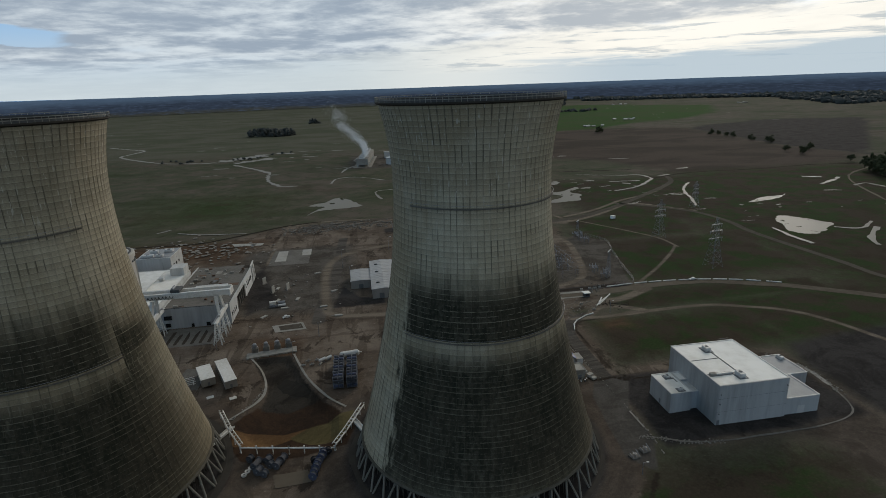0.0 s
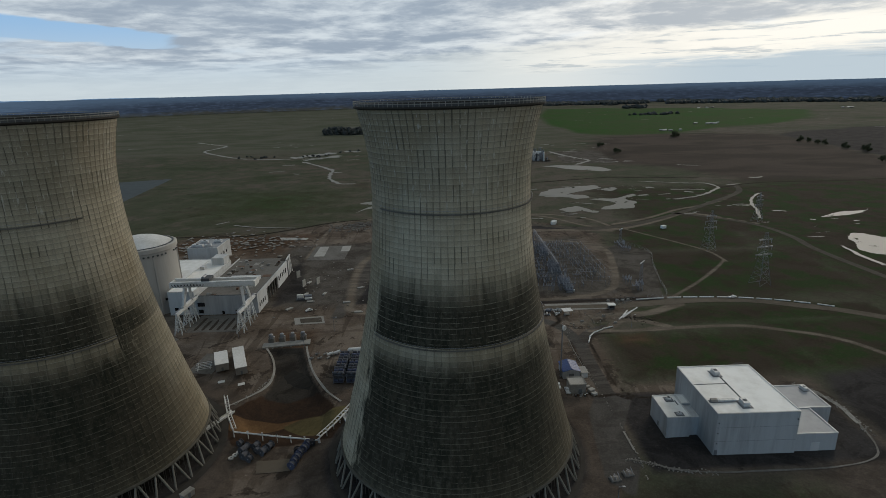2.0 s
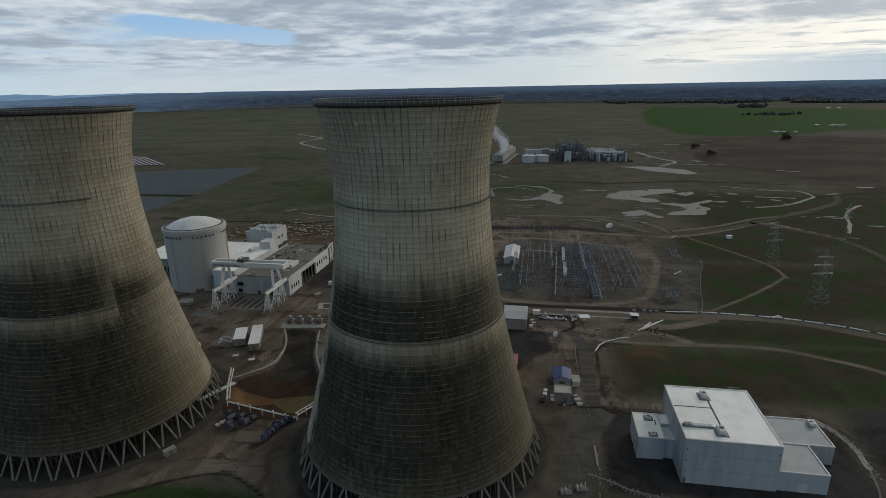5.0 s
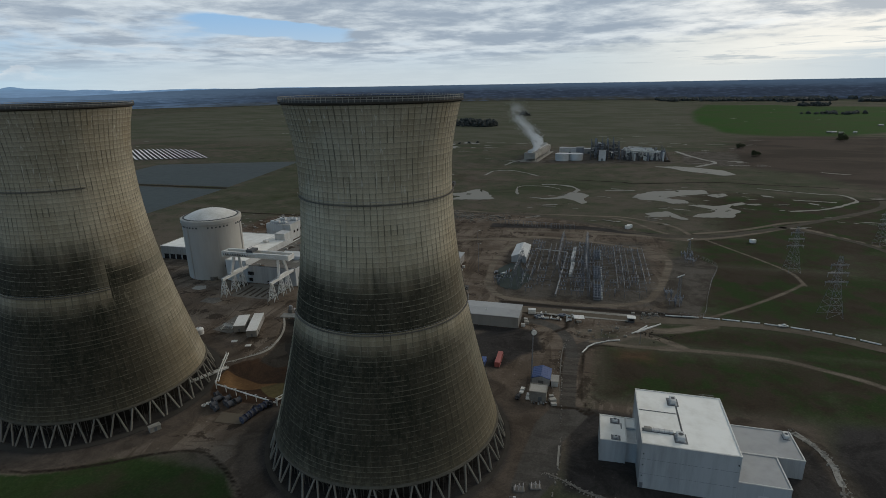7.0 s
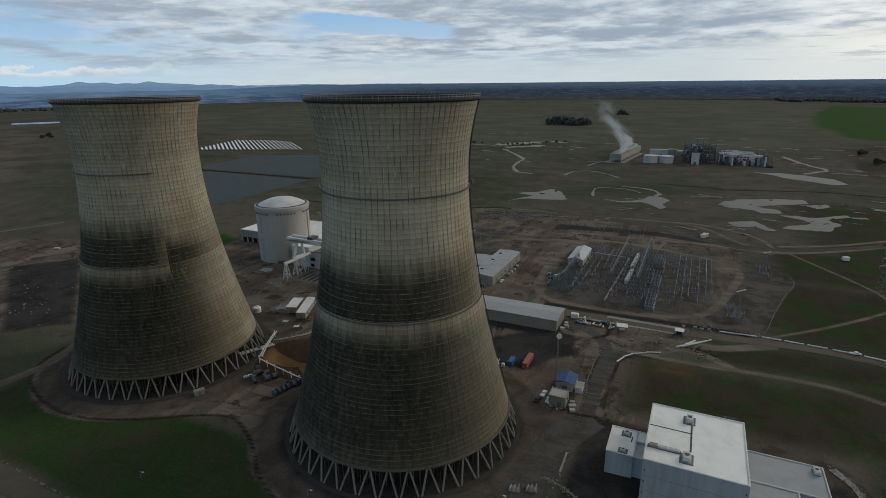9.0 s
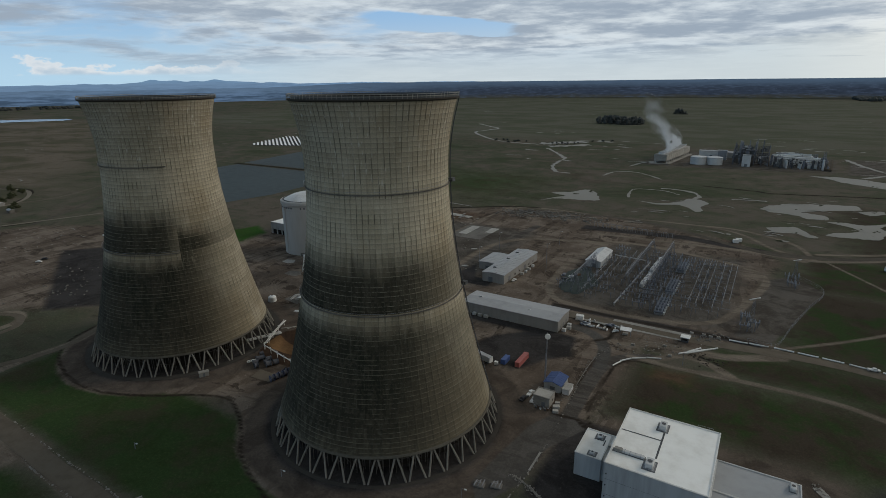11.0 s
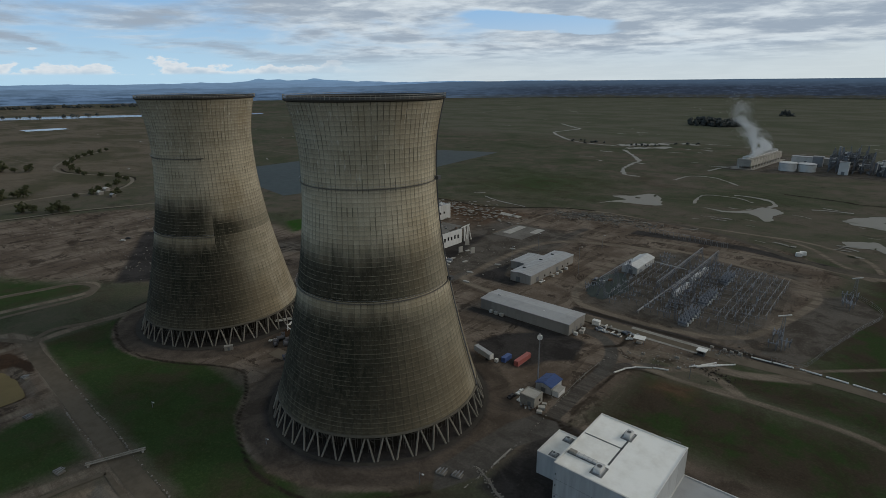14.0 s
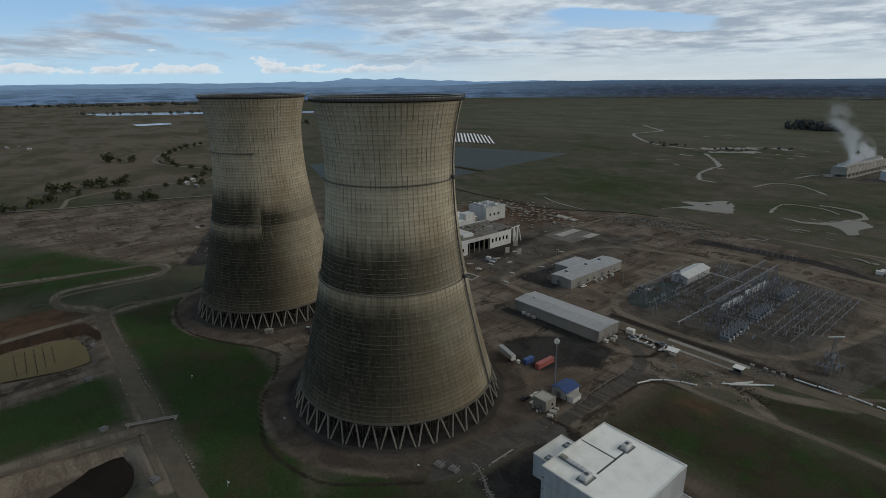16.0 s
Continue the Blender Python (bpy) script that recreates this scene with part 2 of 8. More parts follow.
    green = mix(nt, step(nt, calc(nt, "ADD", calc(nt, "MULTIPLY", mid, 0.5), calc(nt, "MULTIPLY", big, 0.5)), 0.38, 0.62), (0.020, 0.070, 0.010), (0.036, 0.058, 0.018))
    dark = mix(nt, step(nt, blot, 0.40, 0.62), (0.046, 0.043, 0.041), (0.027, 0.025, 0.024))
    dark = mix(nt, calc(nt, "MULTIPLY", step(nt, crisp, 0.58, 0.70), 0.3), dark, (0.11, 0.10, 0.088))
    rust = mix(nt, step(nt, blot, 0.40, 0.62), (0.092, 0.058, 0.037), (0.055, 0.038, 0.026))
    gravel = mix(nt, step(nt, blot, 0.40, 0.62), (0.096, 0.087, 0.075), (0.054, 0.047, 0.039))
    gravel = mix(nt, calc(nt, "MULTIPLY", step(nt, crisp, 0.56, 0.70), 0.45), gravel, (0.19, 0.175, 0.15))
    silt = mix(nt, step(nt, blot, 0.38, 0.60), (0.048, 0.043, 0.036), (0.024, 0.021, 0.018))
    mudred = mix(nt, step(nt, blot, 0.38, 0.60), (0.052, 0.033, 0.022), (0.033, 0.023, 0.017))
    track = mix(nt, step(nt, ruts, 0.40, 0.62), (0.165, 0.140, 0.110), (0.108, 0.090, 0.070))
    asphalt = mix(nt, step(nt, ruts, 0.40, 0.62), (0.092, 0.084, 0.074), (0.056, 0.050, 0.043))
    asphalt = mix(nt, calc(nt, "MULTIPLY", step(nt, crisp, 0.58, 0.70), 0.35), asphalt, (0.16, 0.15, 0.13))
    apron = mix(nt, step(nt, blot, 0.38, 0.62), (0.092, 0.076, 0.062), (0.056, 0.046, 0.037))
    track = mix(nt, calc(nt, "MULTIPLY", step(nt, crisp, 0.56, 0.70), 0.4), track, (0.24, 0.21, 0.17))
    seep = mix(nt, step(nt, blot, 0.40, 0.60), (0.022, 0.018, 0.014), (0.036, 0.029, 0.022))
    ochre = mix(nt, step(nt, blot, 0.38, 0.60), (0.150, 0.090, 0.044), (0.100, 0.060, 0.031))
    olive = mix(nt, step(nt, blot, 0.38, 0.60), (0.110, 0.094, 0.046), (0.075, 0.062, 0.032))
    pave = mix(nt, step(nt, blot, 0.38, 0.62), (0.088, 0.083, 0.075), (0.062, 0.058, 0.052))
    pave = mix(nt, calc(nt, "MULTIPLY", step(nt, ruts, 0.56, 0.60), 0.4), pave, (0.045, 0.041, 0.036))
    dry = mix(nt, step(nt, swath, 0.42, 0.60), (0.125, 0.105, 0.080), (0.072, 0.068, 0.044))
    dry = mix(nt, calc(nt, "MULTIPLY", step(nt, blot, 0.52, 0.66), 0.5), dry, (0.050, 0.044, 0.030))
    # far-north pasture; its paler, greyer green stands in for distance haze
    plain = mix(nt, step(nt, swath, 0.42, 0.60), (0.094, 0.093, 0.070), (0.070, 0.076, 0.050))
    plain = mix(nt, calc(nt, "MULTIPLY", step(nt, big, 0.50, 0.64), 0.6), plain, (0.058, 0.066, 0.040))
    plough = mix(nt, step(nt, swath, 0.40, 0.60), (0.066, 0.052, 0.043), (0.044, 0.037, 0.029))
    col = past
    for name, c, soft in (("dry", dry, 0.4), ("plain", plain, 0.4), ("plough", plough, 0.35), ("lush", lush, 0.3), ("turf", turf, 0.35), ("green", green, 0.25), ("yard", yard, 0.2), ("rust", rust, 0.3),
                          ("gravel", gravel, 0.2), ("apron", apron, 0.35), ("dark", dark, 0.2), ("asphalt", asphalt, 0.14), ("pave", pave, 0.12), ("seep", seep, 0.2), ("silt", silt, 0.15), ("mudred", mudred, 0.15), ("ochre", ochre, 0.15), ("olive", olive, 0.15), ("track", track, 0.2)):
        col = mix(nt, cover(name, soft, 0.22 if name in ("asphalt", "track", "dark", "pave", "ochre", "olive") else 0.5), col, c)
    col = mix(nt, 1.0, col, step(nt, tiny, 0.25, 0.75, 0.92, 1.20), "MULTIPLY")
    col = mix(nt, 1.0, col, step(nt, crisp, 0.32, 0.68, 0.90, 1.12), "MULTIPLY")
    col = mix(nt, 1.0, col, (1.01, 1.0, 1.01), "MULTIPLY")
    put(nt, col, b.inputs["Base Color"])
    b.inputs["Roughness"].default_value = 0.95
    b.inputs["Specular IOR Level"].default_value = 0.02
    bump(nt, b, calc(nt, "ADD", calc(nt, "MULTIPLY", fine, 0.7), calc(nt, "MULTIPLY", tiny, 0.3)), 0.14)
    return m


def shell_material(name, first, up, low, end, tail, warm=1.0):
    """Cast concrete of a cooling tower. Black algae stains hang below the walkways from the angle first on (degrees) and thin
    out over the spans up (above the lower walkway) and low (below it); end is where the walkway stops."""
    m, nt, b, _ = begin(name)
    p = node(nt, "ShaderNodeTexCoord").outputs["Object"]
    sep = node(nt, "ShaderNodeSeparateXYZ")
    put(nt, p, sep.inputs[0])
    x, y, z = sep.outputs
    ang = calc(nt, "MULTIPLY", calc(nt, "ARCTAN2", y, x), 180 / math.pi)
    # the formwork grid: bay number and place in the bay, lift number and place in the lift
    bay = calc(nt, "MULTIPLY", calc(nt, "ADD", ang, 180.0), 84 / 360)
    bay_id, bay_in = calc(nt, "FLOOR", bay), calc(nt, "FRACT", bay)
    rise = calc(nt, "DIVIDE", calc(nt, "SUBTRACT", z, 7.4), 1.7083)
    lift_id, lift_in = calc(nt, "FLOOR", rise), calc(nt, "FRACT", rise)

    def chance(a, c, seed):
        v = node(nt, "ShaderNodeCombineXYZ")
        put(nt, calc(nt, "ADD", a, seed), v.inputs[0]), put(nt, c, v.inputs[1])
        w = node(nt, "ShaderNodeTexWhiteNoise")
        w.noise_dimensions = "2D"
        put(nt, v.outputs[0], w.inputs["Vector"])
        return w.outputs["Value"]

    panel, row, column = chance(bay_id, lift_id, 0.0), chance(lift_id, 3.0, 50.0), chance(bay_id, 5.0, 90.0)
    broad = grain(nt, p, 0.05, 4, 0.6)
    drip = grain(nt, p, 0.55, 5, 0.62, stretch=(1, 1, 0.07))
    streak = grain(nt, p, 0.95, 4, 0.6, stretch=(1, 1, 0.05))
    fine = grain(nt, p, 0.8, 4, 0.6)
    # bare concrete: grey with a green cast, browner near the rim, tan washes, each lift and panel a little apart
    col = mix(nt, step(nt, broad, 0.36, 0.64), (0.392, 0.362, 0.288), (0.320, 0.294, 0.224))
    col = mix(nt, calc(nt, "MULTIPLY", step(nt, z, 96, 116), 0.55), col, (0.262, 0.246, 0.198))
    tan = grain(nt, p, 0.035, 4, 0.6, stretch=(1, 1, 0.45))
    col = mix(nt, calc(nt, "MULTIPLY", step(nt, tan, 0.42, 0.60), 0.62), col, (0.242, 0.198, 0.130))
    col = mix(nt, calc(nt, "MULTIPLY", step(nt, drip, 0.52, 0.74), 0.30), col, (0.140, 0.130, 0.106))
    col = mix(nt, calc(nt, "MULTIPLY", step(nt, streak, 0.42, 0.28), 0.22), col, (0.40, 0.395, 0.35))
    tone = calc(nt, "ADD", calc(nt, "ADD", 0.89 * warm, calc(nt, "MULTIPLY", panel, 0.09)), calc(nt, "MULTIPLY", row, 0.16))
    # within a lift the foot is washed pale, the head darker
    tone = calc(nt, "MULTIPLY", tone, step(nt, lift_in, 0.1, 0.95, 1.08, 0.90))
    col = mix(nt, 1.0, col, tone, "MULTIPLY")
    # pale lime along the foot of each lift and in short runs below it
    foot = calc(nt, "MULTIPLY", step(nt, lift_in, 0.20, 0.08), step(nt, calc(nt, "ADD", fine, calc(nt, "MULTIPLY", panel, 0.3)), 0.48, 0.78))
    col = mix(nt, calc(nt, "MULTIPLY", foot, 0.38), col, (0.44, 0.42, 0.355))
    # algae by height, with a ragged upper edge, cut off clean under each walkway
    ragged = calc(nt, "MULTIPLY", calc(nt, "SUBTRACT", calc(nt, "ADD", calc(nt, "MULTIPLY", drip, 0.45), calc(nt, "MULTIPLY", broad, 0.55)), 0.5), 24.0)
    ragged = calc(nt, "ADD", ragged, calc(nt, "MULTIPLY", calc(nt, "SUBTRACT", column, 0.5), 2.4))
    zz = calc(nt, "ADD", z, ragged)
    upper = calc(nt, "MULTIPLY", step(nt, zz, 83.0, 69.0), step(nt, z, 57.2, 57.8))
    beyond = step(nt, ang, end, end + 1.0, 0.0, 13.0)
    lower = calc(nt, "MULTIPLY", calc(nt, "MULTIPLY", step(nt, calc(nt, "SUBTRACT", calc(nt, "ADD", z, calc(nt, "MULTIPLY", ragged, 0.55)), beyond), 58.5, 47.5), step(nt, calc(nt, "SUBTRACT", z, beyond), 57.8, 57.2)), step(nt, zz, -2.0, 20.0, 0.82, 1.0))
    wob = calc(nt, "ADD", ang, calc(nt, "MULTIPLY", calc(nt, "SUBTRACT", drip, 0.5), 24.0))
    start = step(nt, wob, first - 3, first + 4)
    upper = calc(nt, "MULTIPLY", upper, step(nt, wob, up[0], up[1], 1.0, tail))
    lower = calc(nt, "MULTIPLY", lower, step(nt, wob, low[0], low[1], 1.0, tail))
    algae = calc(nt, "MULTIPLY", calc(nt, "ADD", upper, lower, clamp=True), start)
    algae = calc(nt, "MULTIPLY", algae, calc(nt, "ADD", 0.88, calc(nt, "MULTIPLY", step(nt, calc(nt, "ADD", calc(nt, "MULTIPLY", fine, 0.5), calc(nt, "MULTIPLY", drip, 0.5)), 0.36, 0.58), 0.12)))
    # black joints in the bare concrete: broken lines beside the ribs, faint ones along the lifts
    edge = calc(nt, "ABSOLUTE", calc(nt, "SUBTRACT", bay_in, 0.5))
    upright = calc(nt, "MULTIPLY", step(nt, edge, 0.385, 0.42), calc(nt, "ADD", 0.16, calc(nt, "MULTIPLY", step(nt, calc(nt, "ADD", calc(nt, "MULTIPLY", chance(bay_id, calc(nt, "FLOOR", calc(nt, "MULTIPLY", lift_id, 0.34)), 20.0), 0.55), calc(nt, "MULTIPLY", streak, 0.6)), 0.50, 0.88), 0.70)))
    level_line = calc(nt, "MULTIPLY", step(nt, lift_in, 0.86, 0.93), calc(nt, "ADD", 0.17, calc(nt, "MULTIPLY", row, 0.20)))
    groove = calc(nt, "MULTIPLY", calc(nt, "MAXIMUM", upright, level_line), calc(nt, "SUBTRACT", 1.0, calc(nt, "MULTIPLY", algae, 0.8)))
    col = mix(nt, groove, col, (0.072, 0.067, 0.054))
    # white lime runs high up
    lime = calc(nt, "MULTIPLY", step(nt, grain(nt, p, 1.5, 2, 0.5, stretch=(1, 1, 0.14)), 0.64, 0.70), calc(nt, "ADD", 0.12, calc(nt, "MULTIPLY", step(nt, z, 96, 108), 0.5)))
    col = mix(nt, calc(nt, "MULTIPLY", lime, calc(nt, "SUBTRACT", 1.0, algae)), col, (0.46, 0.46, 0.42))
    black = mix(nt, step(nt, broad, 0.35, 0.65), (0.018, 0.019, 0.013), (0.031, 0.029, 0.021))
    black = mix(nt, 1.0, black, calc(nt, "ADD", 0.94, calc(nt, "MULTIPLY", panel, 0.12)), "MULTIPLY")
    col = mix(nt, algae, col, black)
    # washed joints stand out pale from the algae, lift by lift
    worn = grain(nt, p, 0.30, 5, 0.7)
    spots = grain(nt, p, 1.7, 3, 0.6)
    dash = calc(nt, "MULTIPLY", step(nt, calc(nt, "ADD", lift_in, calc(nt, "MULTIPLY", calc(nt, "SUBTRACT", spots, 0.5), 0.12)), 0.19, 0.09),
                step(nt, calc(nt, "ADD", calc(nt, "MULTIPLY", worn, 0.7), calc(nt, "ADD", calc(nt, "MULTIPLY", row, 0.12), calc(nt, "MULTIPLY", spots, 0.35))), 0.50, 0.66))
    dash = calc(nt, "MAXIMUM", dash, calc(nt, "MULTIPLY", calc(nt, "MULTIPLY", step(nt, edge, 0.45, 0.475), step(nt, calc(nt, "ADD", chance(bay_id, lift_id, 70.0), spots), 1.0, 1.4)), 0.4))
    dash = calc(nt, "MAXIMUM", dash, calc(nt, "MULTIPLY", calc(nt, "MULTIPLY", step(nt, streak, 0.57, 0.65), calc(nt, "MULTIPLY", step(nt, z, 38.0, 55.0), step(nt, z, 57.6, 56.8))), 0.7))
    dash = calc(nt, "MULTIPLY", dash, calc(nt, "ADD", 0.30, calc(nt, "MULTIPLY", step(nt, z, 44.0, 58.0), 0.24)))
    col = mix(nt, calc(nt, "MULTIPLY", dash, algae), col, (0.290, 0.275, 0.222))
    col = mix(nt, 1.0, col, step(nt, grain(nt, p, 2.4, 3, 0.6), 0.30, 0.70, 0.90, 1.10), "MULTIPLY")
    col = mix(nt, 1.0, col, (1.03, 1.0, 0.955), "MULTIPLY")
    put(nt, col, b.inputs["Base Color"])
    b.inputs["Roughness"].default_value = 0.92
    b.inputs["Specular IOR Level"].default_value = 0.2
    bump(nt, b, calc(nt, "ADD", calc(nt, "MULTIPLY", fine, 0.6), calc(nt, "MULTIPLY", panel, 0.4)), 0.05)
    return m


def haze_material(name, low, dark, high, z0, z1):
    """The far plain: pasture at the foot, woods above it. Air haze is painted in as blue towards the skyline, and the
    whole colour glows.
    """
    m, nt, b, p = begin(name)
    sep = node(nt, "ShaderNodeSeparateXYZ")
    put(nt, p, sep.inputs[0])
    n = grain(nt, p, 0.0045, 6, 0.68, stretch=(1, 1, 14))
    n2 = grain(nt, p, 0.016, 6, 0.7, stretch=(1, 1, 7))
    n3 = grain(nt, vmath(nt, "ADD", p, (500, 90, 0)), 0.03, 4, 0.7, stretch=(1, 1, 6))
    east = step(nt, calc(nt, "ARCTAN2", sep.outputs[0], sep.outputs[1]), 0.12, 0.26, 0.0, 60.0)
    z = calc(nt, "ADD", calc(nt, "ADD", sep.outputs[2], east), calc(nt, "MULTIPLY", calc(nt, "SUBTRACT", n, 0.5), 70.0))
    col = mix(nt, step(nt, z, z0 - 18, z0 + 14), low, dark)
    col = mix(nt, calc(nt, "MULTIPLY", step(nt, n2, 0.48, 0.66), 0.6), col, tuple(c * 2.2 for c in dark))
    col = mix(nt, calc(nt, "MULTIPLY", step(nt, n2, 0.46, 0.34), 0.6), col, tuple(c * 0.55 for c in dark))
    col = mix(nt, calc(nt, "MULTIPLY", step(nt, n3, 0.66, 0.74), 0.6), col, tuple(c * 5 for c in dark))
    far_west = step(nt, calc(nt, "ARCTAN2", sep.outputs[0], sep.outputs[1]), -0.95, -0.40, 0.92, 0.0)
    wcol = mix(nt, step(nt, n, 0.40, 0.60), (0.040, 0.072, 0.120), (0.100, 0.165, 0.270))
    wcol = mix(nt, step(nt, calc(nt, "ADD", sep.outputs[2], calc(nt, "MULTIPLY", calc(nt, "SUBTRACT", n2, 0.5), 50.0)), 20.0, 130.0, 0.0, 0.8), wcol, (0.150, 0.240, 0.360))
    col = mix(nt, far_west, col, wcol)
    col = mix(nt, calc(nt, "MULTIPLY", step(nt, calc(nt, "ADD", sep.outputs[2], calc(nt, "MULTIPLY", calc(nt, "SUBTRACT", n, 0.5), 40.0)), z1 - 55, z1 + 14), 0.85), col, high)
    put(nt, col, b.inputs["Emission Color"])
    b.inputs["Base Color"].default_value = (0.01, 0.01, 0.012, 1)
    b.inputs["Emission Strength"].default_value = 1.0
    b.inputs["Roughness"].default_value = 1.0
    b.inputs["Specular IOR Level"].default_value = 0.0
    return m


def leaf_material(name, a, c):
    m, nt, b, p = begin(name)
    isl = node(nt, "ShaderNodeNewGeometry").outputs["Random Per Island"]
    put(nt, mix(nt, isl, a, c), b.inputs["Base Color"])
    b.inputs["Roughness"].default_value = 0.85
    b.inputs["Specular IOR Level"].default_value = 0.15
    bump(nt, b, grain(nt, p, 0.8, 4, 0.7), 0.5)
    return m


M_GROUND = ground_material()
M_SHELL_NEAR = shell_material("stained_concrete_near", -148, (-55, 30), (-60, 30), 60, 0.52)
M_SHELL_FAR = shell_material("stained_concrete_far", -150, (-42, -14), (-30, 24), -27, 0.26, warm=0.86)
M_SHELL_IN = surface("shell_inside", (0.16, 0.15, 0.13), size=4, streak=True)
M_COLUMN = surface("column_concrete", (0.20, 0.19, 0.165), (0.10, 0.092, 0.078), size=1.5, streak=True, spec=0.05)
M_CONT = surface("containment_concrete", (0.40, 0.385, 0.355), (0.30, 0.285, 0.26), size=6, amount=0.6, streak=True)
M_RIM = surface("dark_shell_edge", (0.105, 0.098, 0.080), (0.050, 0.046, 0.038), size=1.5, streak=True, spec=0.05)
# one near-black base for the packing and the basin floor
M_FILL = surface("near_black_fill", (0.030, 0.026, 0.022), (0.014, 0.012, 0.010), size=2, spec=0.05)
M_POST = surface("fill_post", (0.10, 0.092, 0.080), (0.04, 0.036, 0.03))
M_BASIN = surface("wet_basin_concrete", (0.052, 0.048, 0.042), (0.035, 0.032, 0.028), size=5, amount=0.8, spec=0.05)
M_CONC = surface("pale_concrete", (0.30, 0.29, 0.265), (0.15, 0.14, 0.12), size=2.5, amount=0.7, spec=0.06)
M_CONCD = surface("grey_concrete", (0.17, 0.16, 0.145), (0.085, 0.078, 0.068), size=2.5, amount=0.8, spec=0.06)
M_TRACK = surface("dirt_track", (0.130, 0.110, 0.085), (0.075, 0.063, 0.048), rough=0.95, size=6, amount=0.8, spec=0.06)
M_LANE = surface("pale_gravel_lane", (0.185, 0.162, 0.130), (0.115, 0.100, 0.078), rough=0.95, size=6, amount=0.7, spec=0.06)
M_TRACKD = surface("dark_dirt_track", (0.085, 0.074, 0.060), (0.050, 0.043, 0.035), rough=0.95, size=6, amount=0.8, spec=0.06)
M_DITCH = surface("wet_ditch", (0.032, 0.027, 0.021), rough=0.95, size=3, spec=0.02)
M_WALL = surface("painted_panel_wall", (0.41, 0.43, 0.445), (0.23, 0.24, 0.24), rough=0.7, size=4, amount=0.8, streak=True)
M_WALLW = surface("white_wall", (0.52, 0.53, 0.53), (0.30, 0.30, 0.285), rough=0.75, size=4, amount=0.65, streak=True)
M_ROOFW = surface("white_membrane", (0.80, 0.80, 0.77), (0.50, 0.48, 0.43), rough=0.7, size=7, amount=0.55, relief=0.01)
M_ROOFG = surface("grey_roofing", (0.30, 0.315, 0.33), (0.21, 0.215, 0.22), rough=0.65, size=7, amount=0.7, relief=0.01)
M_METALR = surface("sheet_metal_roof", (0.36, 0.37, 0.38), (0.25, 0.25, 0.25), rough=0.5, metal=0.3, size=5, amount=0.6)
M_METALW = surface("sheet_metal_wall", (0.29, 0.28, 0.265), (0.17, 0.16, 0.145), rough=0.6, metal=0.1, size=4, amount=0.7, streak=True)
M_SEAM = surface("dark_seam", (0.075, 0.080, 0.085), rough=0.8)
M_CURB = surface("roof_kerb", (0.13, 0.135, 0.14), rough=0.8)
M_WHITE = surface("white_paint", (0.66, 0.66, 0.64), (0.38, 0.36, 0.32), rough=0.6, size=1.5, amount=0.6)
M_UNIT = surface("unit_casing", (0.52, 0.53, 0.53), (0.33, 0.33, 0.32), rough=0.5, size=1.0)
# near-black: window glass, and sheets standing in for shade inside openings
M_GLASS_SHADE = surface("dark_glass_and_shade", (0.012, 0.013, 0.015), rough=0.25, spec=0.5)
M_DOOR = surface("door_steel", (0.13, 0.14, 0.15), rough=0.5)
M_STEEL = surface("galvanised_steel", (0.25, 0.26, 0.28), (0.15, 0.155, 0.16), rough=0.5, metal=0.5, size=1.0)
M_STEELB = surface("blue_grey_steel", (0.15, 0.165, 0.195), (0.085, 0.092, 0.11), rough=0.55, metal=0.3, size=1.0)
M_INSUL = surface("porcelain", (0.30, 0.32, 0.36), rough=0.3)
M_RUST = surface("rusty_iron", (0.12, 0.070, 0.045), (0.06, 0.04, 0.03), rough=0.9)
M_BLUE = surface("blue_sheet", (0.024, 0.060, 0.19), (0.020, 0.045, 0.12), rough=0.5, size=1.5)
M_REDBOX = surface("faded_red_paint", (0.36, 0.11, 0.10), (0.22, 0.075, 0.065), rough=0.6, size=1.5, streak=True)
M_BLUEBOX = surface("faded_blue_paint", (0.050, 0.095, 0.26), (0.035, 0.06, 0.15), rough=0.6, size=1.5, streak=True)
M_REEL = surface("reel_blue", (0.070, 0.082, 0.135), (0.038, 0.042, 0.062), rough=0.6)
M_REELG = surface("reel_grey", (0.080, 0.083, 0.095), (0.045, 0.045, 0.048), rough=0.8)
M_CABLE = surface("black_cable", (0.022, 0.022, 0.026), rough=0.6)
M_RUBBER = surface("rubber", (0.018, 0.018, 0.018), rough=0.8)
M_PLAINW = surface("rubble_white", (0.38, 0.37, 0.34), (0.20, 0.19, 0.17), size=0.8, spec=0.06)
M_RUBBLE = surface("pale_rubble", (0.24, 0.225, 0.20), (0.12, 0.11, 0.095), size=0.8, spec=0.06)
M_SOIL = surface("bare_soil", (0.060, 0.050, 0.040), (0.035, 0.029, 0.023), rough=0.95, size=4, spec=0.06)
M_MUDR = surface("red_brown_mud", (0.020, 0.014, 0.010), (0.012, 0.009, 0.007), rough=0.8, spec=0.1, size=5, amount=0.8)
M_MUDD = surface("dark_silt", (0.022, 0.020, 0.017), (0.012, 0.011, 0.010), rough=0.75, spec=0.1, size=6, amount=0.9)
# hardly glossy: the sky's reflection is in the pale base colour
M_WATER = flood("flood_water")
M_WATERB = surface("silt_water", (0.150, 0.118, 0.056), (0.110, 0.088, 0.044), rough=0.7, size=10, amount=0.6, relief=0.004, spec=0.08)
# the pale base adds painted sky-shine to the lake's own gloss
M_LAKE = water("lake_water", (0.34, 0.37, 0.40), 0.12)
